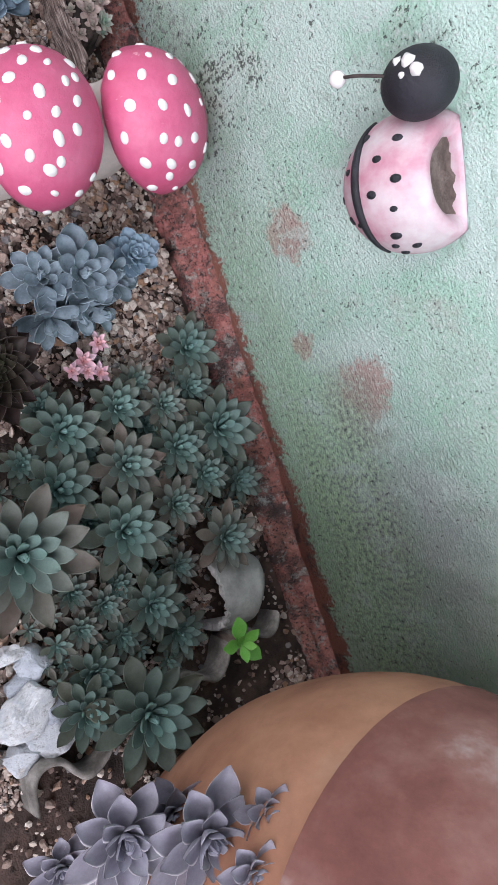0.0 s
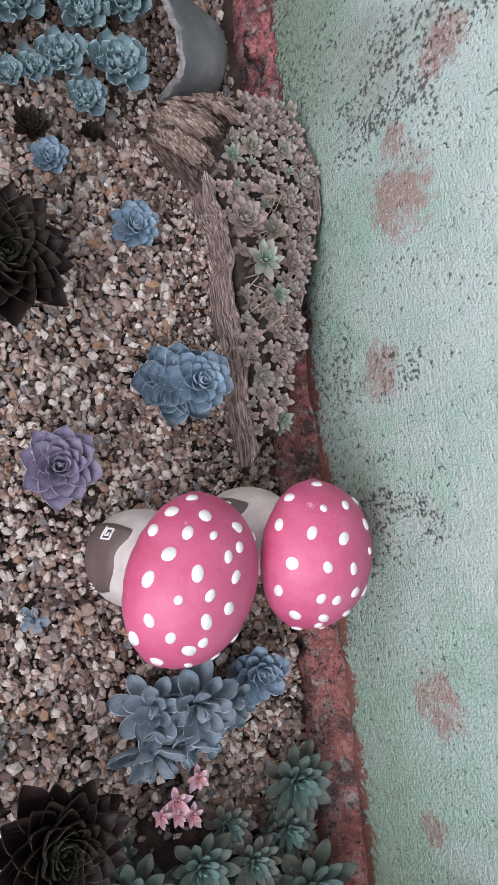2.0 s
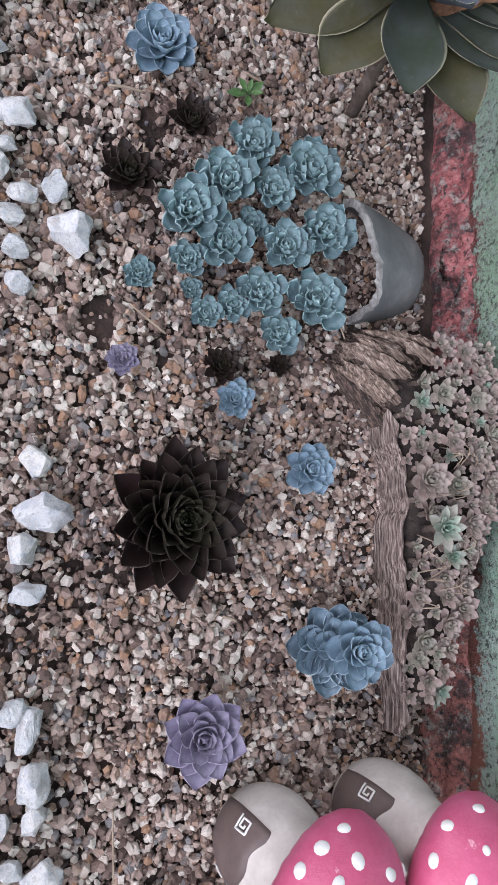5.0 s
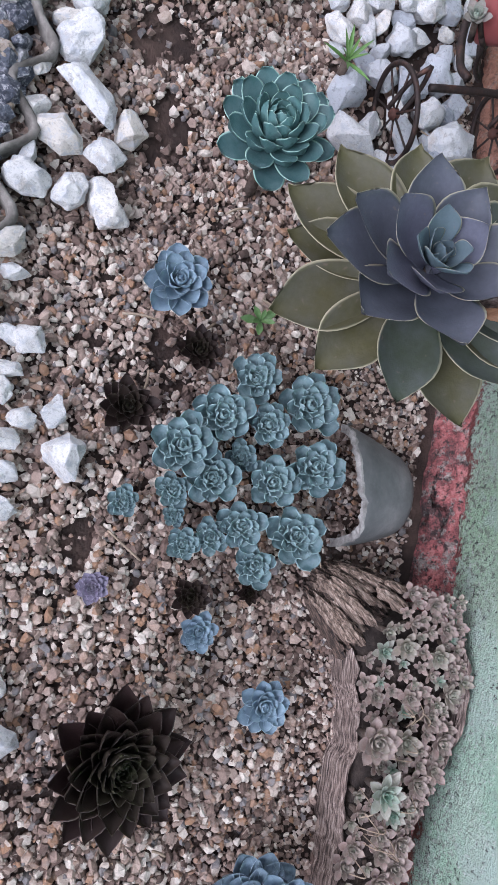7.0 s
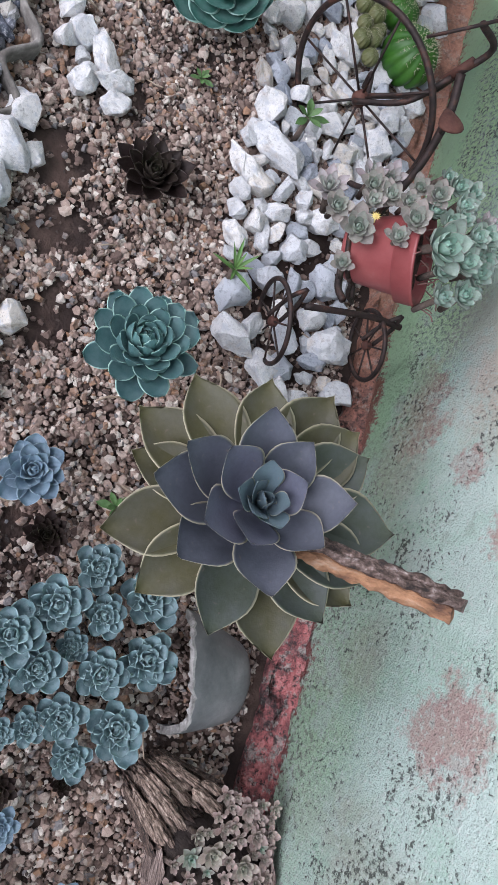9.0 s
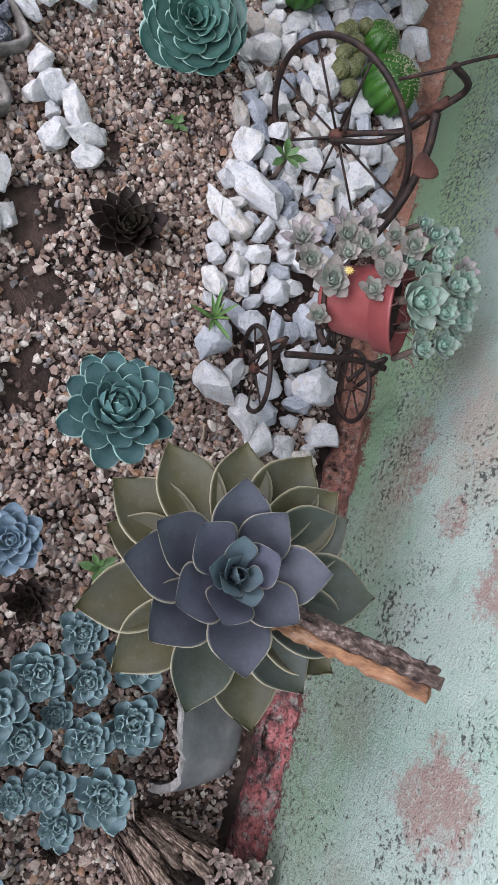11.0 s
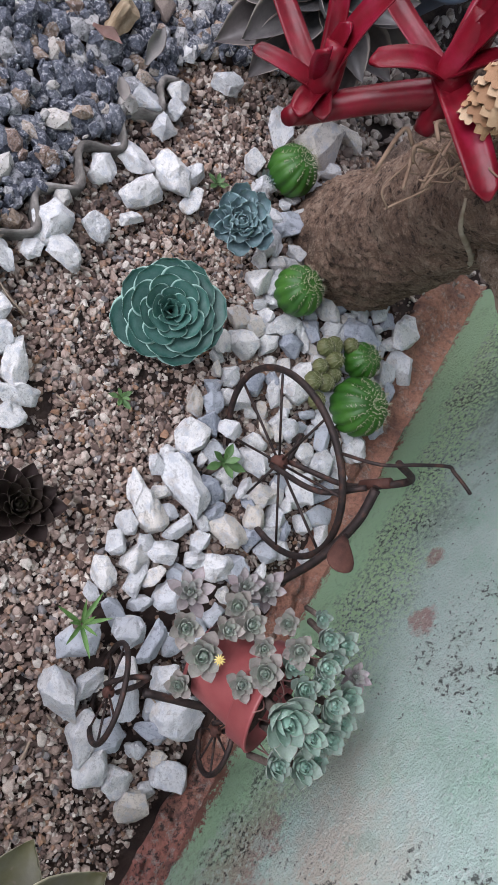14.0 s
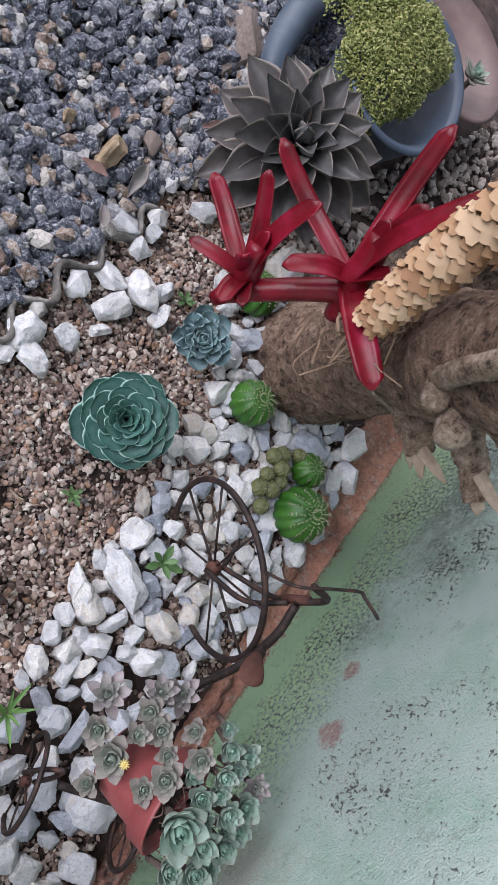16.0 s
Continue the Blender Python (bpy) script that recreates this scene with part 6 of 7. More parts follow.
def red_pot():
    m = pose(-1.195, -0.139, 0.128, -42, 4, 0) @ Matrix.Scale(0.78, 4)
    root = thing("plant_pot", m, "dusty red plastic pot held in the tricycle's ring", "plant pot")
    prof = [(0.0, 0.0), (0.034, 0.0), (0.036, 0.003), (0.046, 0.062), (0.047, 0.064), (0.053, 0.066), (0.055, 0.086), (0.0565, 0.088), (0.054, 0.090), (0.050, 0.086), (0.047, 0.070), (0.0, 0.068)]
    v, f = lathe_data([(max(r, 0.0005), z) for r, z in prof], 48)
    link_mesh("pot_wall", v, f, RED_PLASTIC, root)
    v, f = [], []
    for k in range(7):
        for s in range(24):
            r = 0.049 * k / 6
            v.append((r * math.cos(s * math.pi / 12), r * math.sin(s * math.pi / 12), 0.076 + 0.006 * noise.noise(Vector((k, s * 0.7, 3)))))
    for k in range(6):
        for s in range(24):
            a, b2 = k * 24 + s, k * 24 + (s + 1) % 24
            f.append((a, a + 24, b2 + 24, b2))
    link_mesh("potting_soil", v, f, SOIL, root, "dark moist potting soil")
    # houseleeks crowd the pot and hang over its rim towards the wall
    rng = random.Random(14)
    heads = ((-1194, -185, 168, 16), (-1231, -159, 175, 16), (-1223, -145, 182, 17), (-1195, -130, 208, 18), (-1209, -141, 205, 12), (-1222, -121, 218, 16), (-1223, -100, 222, 14), (-1200, -106, 222, 14), (-1245, -104, 216, 14), (-1250, -84, 212, 14),
             (-1258, -109, 205, 10), (-1176, -110, 222, 27), (-1177, -83, 220, 18), (-1205, -77, 220, 15), (-1221, -57, 212, 16), (-1241, -54, 205, 14), (-1186, -160, 172, 21), (-1220, -187, 150, 21), (-1263, -134, 158, 20), (-1250, -155, 160, 18),
             (-1161, -153, 150, 13), (-1190, -53, 205, 17), (-1207, -49, 205, 15), (-1210, -95, 222, 12), (-1160, -62, 205, 17), (-1150, -80, 198, 15), (-1172, -52, 200, 15),
             (-1210, -118, 212, 13), (-1188, -92, 218, 15), (-1165, -95, 210, 15), (-1235, -88, 214, 13), (-1200, -62, 208, 13), (-1180, -135, 195, 14), (-1240, -125, 195, 13), (-1208, -160, 180, 13))
    for k, (x, y, z, r) in enumerate(heads):
        old = k in (17, 18, 19, 15)
        style = "old_blush" if old else ("blush" if y < -118 else "semp")
        rosette(x / 1000, y / 1000, z / 1000, r / 1000 * 1.06, style, "lilac-tipped older houseleek rosette hanging over the pot" if old else "pink-tipped grey-green houseleek rosette spilling over the pot", 800 + k, "houseleeks in the red pot", lean=(24 if y < -120 else 6) + rng.uniform(-10, 10), side=14 + rng.uniform(-14, 14), count=23, name="houseleek", stem=0.03)
    for k in range(26):
        a, r = rng.uniform(0, 6.3), rng.uniform(0.01, 0.06)
        p = Vector((r * math.cos(a), r * math.sin(a), 0.088))
        q = p + Vector((rng.uniform(-0.02, 0.02), rng.uniform(-0.02, 0.02), rng.uniform(-0.012, 0.022)))
        tube("runner", [p, p.lerp(q, 0.5) + Vector((0, 0, 0.006)), q], 0.0008, REDSTEM, root, sides=5, steps=3)
    # one small yellow flower
    flower = thing("flower", pose(-1.183, -0.163, 0.196, 30, 0, 0) @ Matrix.Scale(0.7, 4), "tiny yellow star flower on the houseleeks", "flower")
    for s in range(11):
        a = 2 * math.pi * s / 11
        v, f = tube_data([(0, 0, 0), (0.003 * math.cos(a), 0.003 * math.sin(a), 0.001), (0.0062 * math.cos(a), 0.0062 * math.sin(a), 0.0015)], [0.0006, 0.0010, 0.0003], 5)
        link_mesh("petal", v, f, YELLOW, flower)
    v, f = tube_data([(0, 0, 0.002), (0, 0, -0.012)], [0.0016, 0.0006], 6)
    link_mesh("flower_stem", v, f, YELLOW, flower)


REDSTEM = mottled("reddish_stem", [(0.3, (0.20, 0.09, 0.08)), (0.7, (0.34, 0.20, 0.17))], 60, 0.6, 0.2, 0.2, 0.001)
YELLOW = mottled("yellow_petal", [(0.3, (0.55, 0.40, 0.10)), (0.7, (0.72, 0.62, 0.25))], 60, 0.6, 0.1, 0.1, 0.001)
STYLES["blush"] = ([leaf_mesh("leaf", SEMP, "spade", 0.60, 0.13, 0.12, 0.30, seed=k, rows=8) for k in range(3)], 28, 88, 18, (0.25, 0.37, 0.285), (0.30, 0.26, 0.23), 0.32)
STYLES["old_blush"] = ([leaf_mesh("leaf", SEMP, "spade", 0.46, 0.10, 0.10, 0.20, seed=k, rows=8) for k in range(3)], 30, 84, 12, (0.28, 0.34, 0.28), (0.31, 0.255, 0.26), 0.34)
red_pot()

# ---- cacti among the stones ----
CACTUS = mottled("cactus_skin", [(0.3, (0.014, 0.065, 0.006)), (0.5, (0.030, 0.115, 0.010)), (0.7, (0.058, 0.165, 0.018))], 30, 0.5, 0.2, 0.2, 0.001)
CACTUS_OLD = mottled("old_cactus_skin", [(0.3, (0.06, 0.075, 0.02)), (0.5, (0.11, 0.125, 0.042)), (0.7, (0.17, 0.165, 0.075))], 40, 0.6, 0.3, 0.3, 0.001)
SPINE = mottled("pale_spine", [(0.3, (0.34, 0.32, 0.20)), (0.7, (0.58, 0.56, 0.42))], 60, 0.6, 0.1, 0.1, 0.001)


def cactus(x, y, z, r, ribs, mat, label, spiny=True, tilt=(4, 6), squash=1.0):
    root = thing("ball_cactus", pose(x, y, z, tilt[0], tilt[1], x * 900), label, "cactus", "cacti among white stones")
    n, m = ribs * 6, 22
    verts, faces = [], []
    for k in range(m + 1):
        th = math.pi * (0.02 + 0.9 * k / m)
        for s in range(n):
            a = 2 * math.pi * s / n
            rib = 1 + 0.11 * (abs(math.cos(ribs * a / 2)) - 0.55) * math.sin(th)
            dip = 1 - 0.14 * math.exp(-(th / 0.25) ** 2)
            verts.append((r * rib * math.sin(th) * math.cos(a), r * rib * math.sin(th) * math.sin(a), r * squash * math.cos(th) * dip))
    for k in range(m):
        for s in range(n):
            a, b2 = k * n + s, k * n + (s + 1) % n
            faces.append((a, a + n, b2 + n, b2))
    faces.append(tuple(range(n)))
    body = link_mesh("body", verts, faces, mat, root)
    # spine clusters along the ribs, joined, too fine to pick apart
    rng = random.Random(int(r * 1e5))
    sv, sf = [], []
    for s in range(ribs):
        a = 2 * math.pi * s / ribs
        for k in range(1, 8 if spiny else 6):
            th = 0.04 + 0.14 * k
            p = Vector((math.sin(th) * math.cos(a), math.sin(th) * math.sin(a), squash * math.cos(th))) * r * 1.035
            for q in range(4):
                d = (p.normalized() + Vector((rng.gauss(0, 1), rng.gauss(0, 1), rng.gauss(0, 1))) * 0.6).normalized() * rng.uniform(0.09, 0.16) * r
                v, f = tube_data([p, p + d], [0.008 * r, 0.004 * r], 3, False)
                o = len(sv)
                sv += v
                sf += [tuple(o + i for i in g) for g in f]
            w = [p + Vector(c) * (0.030 - 0.0022 * k) * r for c in ((1, 0, 0), (-1, 0, 0), (0, 1, 0), (0, -1, 0), (0, 0, 1), (0, 0, -1))]
            o = len(sv)
            sv += w
            sf += [tuple(o + i for i in g) for g in ((0, 2, 4), (2, 1, 4), (1, 3, 4), (3, 0, 4), (2, 0, 5), (1, 2, 5), (3, 1, 5), (0, 3, 5))]
    tagged(link_mesh("spine_cover", sv, sf, SPINE, root), kind="stuff")
    return root


cactus(-1.612, -0.228, 0.030, 0.029, 13, CACTUS, "bright green ribbed ball cactus between white stones")
cactus(-1.562, -0.082, 0.034, 0.035, 14, CACTUS, "bright green ribbed ball cactus between white stones")
cactus(-1.731, -0.324, 0.026, 0.030, 13, CACTUS, "bright green ribbed ball cactus between white stones")
cactus(-1.620, -0.107, 0.026, 0.023, 12, CACTUS, "smaller bright green cactus touching the big one")
rngc = random.Random(6)
for k, (a, b2) in enumerate(((-1.585, -0.140), (-1.565, -0.150), (-1.575, -0.128), (-1.602, -0.150), (-1.556, -0.132), (-1.545, -0.146), (-1.620, -0.132), (-1.590, -0.158), (-1.530, -0.128))):
    cactus(a, b2, 0.022 + rngc.uniform(0, 0.010), rngc.uniform(0.0085, 0.012), 11, CACTUS_OLD, "small olive cactus offset of a crowded cluster")


# ---- old tree trunk with air plants ----
TRUNK = bark_material("old_trunk_bark", (0.040, 0.022, 0.015), (0.29, 0.180, 0.122), (0.52, 0.38, 0.28))
SPLINTER = mottled("pale_split_wood", [(0.3, (0.28, 0.20, 0.14)), (0.6, (0.48, 0.38, 0.29)), (0.8, (0.66, 0.56, 0.45))], 50, 0.85, 0.4, 0.5, 0.002, world_space=True)
FIBRE = mottled("root_fibre", [(0.3, (0.17, 0.10, 0.065)), (0.7, (0.36, 0.25, 0.17))], 60, 0.85, 0.3, 0.3, 0.001)
STUB = bark_material("broken_branch", (0.10, 0.06, 0.04), (0.46, 0.33, 0.235), (0.74, 0.61, 0.49))
COIR = bark_material("tree_fern_trunk", (0.035, 0.022, 0.016), (0.20, 0.135, 0.10), (0.40, 0.31, 0.25))


def rough_tube(name, points, radii, mat, parent, label="", sides=28, steps=14, lump=0.18, freq=22, fine=0.05):
    pts = curve_points(points, steps)
    rr = list(np.interp(np.linspace(0, len(radii) - 1, len(pts)), range(len(radii)), radii))
    v, f = tube_data(pts, rr, sides)
    out = []
    for k, p in enumerate(v):
        c = pts[k // sides]
        r = rr[k // sides]
        d = (p - c)
        crack = abs(noise.noise(p * freq * 2.2)) + 0.5 * abs(noise.noise(p * freq * 6))
        s = 1 + lump * noise.noise(p * freq * 0.7) + fine * (1 - 2.2 * crack) + fine * 0.8 * noise.noise(p * freq * 9)
        out.append(c + d * s)
    return link_mesh(name, out, f, mat, parent, label)


def old_trunk():
    root = thing("tree_trunk", pose(-1.76, -0.20, 0), "leaning old tree trunk with rough brown bark and stubs", "tree trunk")
    root.matrix_basis = pose(0, 0, 0)
    rough_tube("bole", [(-1.775, -0.198, -0.05), (-1.755, -0.202, 0.0), (-1.68, -0.215, 0.12), (-1.60, -0.238, 0.25), (-1.535, -0.258, 0.35), (-1.47, -0.268, 0.44), (-1.40, -0.272, 0.56), (-1.34, -0.270, 0.70)], (0.092, 0.086, 0.070, 0.056, 0.046, 0.042, 0.042, 0.042), TRUNK, root, sides=128, steps=44, lump=0.13, freq=24, fine=0.055)
    rough_tube("side_bole", [(-1.78, -0.20, 0.05), (-1.76, -0.23, 0.18), (-1.73, -0.252, 0.34), (-1.70, -0.266, 0.46), (-1.65, -0.278, 0.62)], (0.05, 0.045, 0.048, 0.048, 0.048), COIR, root, "dark fibrous side stem", sides=64, steps=26, lump=0.25, freq=60, fine=0.16)
    for pts, rad in (([(-1.535, -0.235, 0.36), (-1.515, -0.205, 0.368), (-1.498, -0.188, 0.380)], (0.022, 0.017, 0.014)),
                     ([(-1.53, -0.23, 0.34), (-1.50, -0.205, 0.342), (-1.480, -0.192, 0.342)], (0.026, 0.020, 0.012)),
                     ([(-1.50, -0.235, 0.40), (-1.470, -0.195, 0.400), (-1.447, -0.165, 0.396)], (0.020, 0.014, 0.012)),
                     ([(-1.49, -0.24, 0.43), (-1.462, -0.205, 0.440), (-1.435, -0.175, 0.452), (-1.405, -0.150, 0.470)], (0.018, 0.012, 0.011, 0.010))):
        rough_tube("branch_stub", pts, [0.85 * q for q in rad], STUB, root, sides=28, steps=16, lump=0.35, freq=70, fine=0.16)
    rng = random.Random(2)
    for x, y, z, dx, dy, dz in ((-1.482, -0.192, 0.342, 0.016, 0.012, 0.003), (-1.485, -0.198, 0.336, 0.004, 0.018, -0.010), (-1.449, -0.165, 0.396, 0.002, 0.014, -0.006), (-1.478, -0.190, 0.352, 0.010, 0.020, 0.010), (-1.450, -0.180, 0.41, 0.010, 0.026, 0.006), (-1.499, -0.190, 0.380, -0.010, 0.004, 0.002)):
        p = Vector((x, y, z))
        d = Vector((dx, dy, dz))
        v, f = tube_data([p - d * 0.3, p + d * 0.4, p + d], [0.006, 0.005, 0.0012], 6)
        v = [q + Vector((1, 1, 1)) * noise.noise(q * 260) * 0.002 for q in v]
        link_mesh("splinter", v, f, SPLINTER, root, smooth=False)
    # short sawn-off branches with pale ends
    for p, q, r in (((-1.450, -0.276, 0.436), (-1.404, -0.280, 0.454), 0.009), ((-1.445, -0.262, 0.440), (-1.396, -0.258, 0.456), 0.011)):
        a, b2 = Vector(p), Vector(q)
        rough_tube("cut_branch", [a, a.lerp(b2, 0.5), b2], (r * 1.15, r, r * 0.95), STUB, root, "short cut branch", sides=24, steps=12, lump=0.2, freq=60, fine=0.1)
        d = (b2 - a).normalized()
        v, f = tube_data([b2 - d * 0.002, b2 + d * 0.0015, b2 + d * 0.002], [r * 0.92, r * 0.88, r * 0.3], 18)
        link_mesh("cut_face", v, f, STUB, root, "pale sawn wood")
    rough_tube("thin_branch", [(-1.425, -0.282, 0.448), (-1.398, -0.296, 0.486), (-1.378, -0.304, 0.530), (-1.352, -0.306, 0.60)], (0.008, 0.007, 0.007, 0.006), STUB, root, "thin branch along the trunk", sides=20, steps=14, lump=0.3, freq=60, fine=0.1)
    tube("dry_twig", [(-1.66, -0.150, 0.10), (-1.585, -0.185, 0.235), (-1.53, -0.215, 0.300), (-1.478, -0.262, 0.345), (-1.465, -0.285, 0.37)], (0.0010, 0.0022, 0.0028, 0.0022, 0.001), SPLINTER, root)


old_trunk()

BROM = mottled("wine_red_leaf", [(0.35, (0.085, 0.003, 0.007)), (0.52, (0.175, 0.005, 0.014)), (0.70, (0.28, 0.014, 0.045))], 30, 0.34, 0.2, 0.12, 0.002, world_space=True)
BROM.node_tree.nodes["Principled BSDF"].inputs["Specular IOR Level"].default_value = 0.3


def strap_leaf(parent, base, tip, width, arch, seed, mat=BROM, name="leaf"):
    """A channelled strap leaf from base to tip, arching by arch along z."""
    b, t = Vector(base), Vector(tip)
    d = t - b
    side = d.cross(Vector((0.35, -0.55, 0.75))).normalized()
    up = side.cross(d).normalized()
    verts, faces, n = [], [], 16
    for k in range(n):
        p = k / (n - 1)
        c = b + d * p + up * arch * math.sin(p * math.pi) * d.length
        w = 0.74 * width * (0.78 + 0.30 * math.sin(math.pi * min(1, 0.15 + p * 0.75))) * (math.sqrt(max(0, 1 - ((p - 0.90) / 0.10) ** 2)) * 0.75 + 0.25 if p > 0.90 else 1) / 2
        sway = side * 0.05 * d.length * math.sin(p * 2.6 + seed * 1.7) * p
        for v, th in ((-1, 0), (-0.6, 0), (0, 0), (0.6, 0), (1, 0), (0.6, 1), (0, 1), (-0.6, 1)):
            verts.append(c + sway + side * v * w + up * (0.62 * w * abs(v) ** 1.8 * (1 - 0.45 * p) - th * 0.0022))
    for k in range(n - 1):
        for s in range(8):
            a, b2 = k * 8 + s, k * 8 + (s + 1) % 8
            faces.append((a, a + 8, b2 + 8, b2))
    faces += [tuple(range(8)), tuple(range((n - 1) * 8, n * 8))[::-1]]
    ob = link_mesh(name, verts, faces, mat, parent)
    return ob


def bromeliads():
    a = thing("bromeliad", pose(0, 0, 0), "small wine-red bromeliad growing on the trunk", "bromeliad", "red bromeliads on the trunk")
    c = Vector((-1.424, -0.398, 0.367))
    for k, (tip, w, arch) in enumerate((((-1.462, -0.462, 0.352), 0.017, -0.10), ((-1.452, -0.438, 0.408), 0.015, -0.06), ((-1.443, -0.407, 0.432), 0.019, 0.06), ((-1.412, -0.436, 0.350), 0.014, 0.08), ((-1.392, -0.396, 0.366), 0.018, 0.05), ((-1.404, -0.412, 0.392), 0.014, 0.05), ((-1.430, -0.412, 0.396), 0.014, 0.0), ((-1.400, -0.385, 0.372), 0.015, 0.06))):
        strap_leaf(a, c + Vector((0, 0.002, -0.006)), tip, w, arch, k)
    tube("leaf_cup", [c + Vector((0.004, 0.006, -0.020)), c, c + Vector((-0.005, -0.010, 0.018))], (0.006, 0.009, 0.007), BROM, a, sides=12)
    b = thing("bromeliad", pose(0, 0, 0), "larger wine-red bromeliad with long strap leaves", "bromeliad", "red bromeliads on the trunk")
    c = Vector((-1.457, -0.360, 0.420))
    for k, (tip, w, arch) in enumerate((((-1.492, -0.450, 0.400), 0.017, -0.10), ((-1.516, -0.398, 0.486), 0.019, -0.06), ((-1.466, -0.362, 0.516), 0.018, 0.10), ((-1.394, -0.304, 0.424), 0.024, 0.12), ((-1.424, -0.392, 0.398), 0.019, 0.16), ((-1.476, -0.372, 0.470), 0.017, 0.0), ((-1.462, -0.376, 0.452), 0.016, 0.0), ((-1.440, -0.350, 0.446), 0.016, 0.06))):
        strap_leaf(b, c + Vector((0.004, 0.006, -0.012)), tip, w, arch, 20 + k)
    tube("runner", [(-1.452, -0.350, 0.404), (-1.436, -0.370, 0.382), (-1.418, -0.392, 0.352), (-1.400, -0.398, 0.352)], (0.009, 0.008, 0.008, 0.005), BROM, b, "thick red runner between the plants", sides=12)
    tube("leaf_cup", [c + Vector((0.012, 0.020, -0.035)), c + Vector((0.004, 0.006, -0.008)), c + Vector((-0.006, -0.008, 0.022))], (0.006, 0.011, 0.009), BROM, b, sides=12)
    rng = random.Random(9)
    for k in range(46):
        p = Vector((-1.445, -0.325, 0.405)) + Vector((rng.uniform(-0.02, 0.02), rng.uniform(-0.014, 0.018), rng.uniform(-0.03, 0.022)))
        q = p + Vector((rng.uniform(-0.022, 0.022), rng.uniform(-0.004, 0.024), rng.uniform(-0.026, 0.018)))
        mid = p.lerp(q, 0.5) + Vector((rng.uniform(-0.012, 0.012), rng.uniform(-0.012, 0.012), rng.uniform(-0.006, 0.016)))
        tube("root_fibre", [p, mid, q], rng.uniform(0.0004, 0.0014), FIBRE, b, sides=5, steps=4)


bromeliads()

SCALE_A = mottled("tan_bract", [(0.3, (0.27, 0.13, 0.06)), (0.5, (0.47, 0.285, 0.15)), (0.72, (0.62, 0.46, 0.30))], 55, 0.6, 0.25, 0.3, 0.002, thing=True, spread=0.35)


def scaly_spike():
    """An old scaly stem: overlapping papery bracts round a core."""
    root = thing("scaly_stem", pose(0, 0, 0), "old tan stem covered in overlapping papery bracts", "plant stem")
    line = curve_points([(-1.424, -0.334, 0.428), (-1.432, -0.338, 0.452), (-1.441, -0.344, 0.480), (-1.448, -0.348, 0.512), (-1.452, -0.350, 0.55), (-1.452, -0.350, 0.60)], 8)
    rad = list(np.interp(np.linspace(0, 1, len(line)), (0, 0.15, 0.5, 1), (0.010, 0.013, 0.016, 0.018)))
    v, f = tube_data(line, [r * 0.86 for r in rad], 16)
    link_mesh("core", v, f, SCALE_A, root)
    # one bract: a ragged-edged plate bent round the stem, flaring a little at its edge
    verts, faces, cols = [], [], 9
    for lift in (0, -0.06):
        for k in range(4):
            for i in range(cols):
                a = -0.62 + 1.24 * i / (cols - 1)
                t = k / 3
                edge = 0.10 * math.sin(i * 2.1) + 0.05 * math.sin(i * 4.7) - 0.16 * (a / 0.62) ** 2 if k == 3 else 0
                r = 1.0 + lift + 0.20 * t * t
                verts.append((r * math.cos(a), r * math.sin(a), 0.62 * t + edge))
    half = 4 * cols
    for k in range(3):
        for i in range(cols - 1):
            a = k * cols + i
            faces += [(a, a + 1, a + cols + 1, a + cols), (half + a, half + a + cols, half + a + cols + 1, half + a + 1)]
    ring = [i for i in range(cols)] + [k * cols + cols - 1 for k in range(1, 4)] + [3 * cols + i for i in range(cols - 2, -1, -1)] + [cols * k for k in (2, 1)]
    for a, b2 in zip(ring, ring[1:] + ring[:1]):
        faces.append((b2, a, a + half, b2 + half))
    me = bpy.data.meshes.new("bract")
    me.from_pydata(verts, [], faces)
    me.shade_smooth()
    me.set_sharp_from_angle(angle=radians(40))
    me.materials.append(SCALE_A)
    rng = random.Random(4)
    for k in range(110):
        i = 0.97 * (len(line) - 1) * k / 110
        p = line[int(i)].lerp(line[min(int(i) + 1, len(line) - 1)], i % 1)
        d = -(line[min(int(i) + 1, len(line) - 1)] - line[int(i)]).normalized()
        x = (Matrix.Rotation(k * 2.39996, 3, d) @ d.orthogonal()).normalized()
        m = Matrix.Translation(p) @ Matrix((x, d.cross(x), d)).transposed().to_4x4() @ Matrix.Scale(rad[int(i)] * rng.uniform(0.9, 1.02), 4) @ Matrix.Rotation(rng.uniform(-0.12, 0.12), 4, "X")
        piece("bract", me, root, m)


scaly_spike()

# ---- far end of the bed: moss bowl, dish, slab ----
BLUE_GLAZE = mottled("dull_blue_plastic", [(0.3, (0.036, 0.055, 0.091)), (0.55, (0.072, 0.098, 0.137)), (0.75, (0.137, 0.163, 0.202))], 9, 0.5, 0.2, 0.1, 0.002)
MOSS = mottled("stonecrop_leaf", [(0.2, (0.10, 0.125, 0.024)), (0.45, (0.20, 0.23, 0.06)), (0.7, (0.35, 0.36, 0.125)), (0.95, (0.46, 0.38, 0.17))], 20, 0.55, 0.2, 0.2, 0.001, island=True, world_space=True, spread=0.6)
BROWN_DISH = mottled("brown_glazed_dish", [(0.3, (0.10, 0.062, 0.055)), (0.6, (0.155, 0.10, 0.09)), (0.8, (0.20, 0.14, 0.125))], 20, 0.45, 0.2, 0.1, 0.001)
SLAB = mottled("brown_slab", [(0.3, (0.15, 0.115, 0.095)), (0.55, (0.24, 0.19, 0.165)), (0.8, (0.34, 0.29, 0.25))], 14, 0.85, 0.3, 0.4, 0.002)


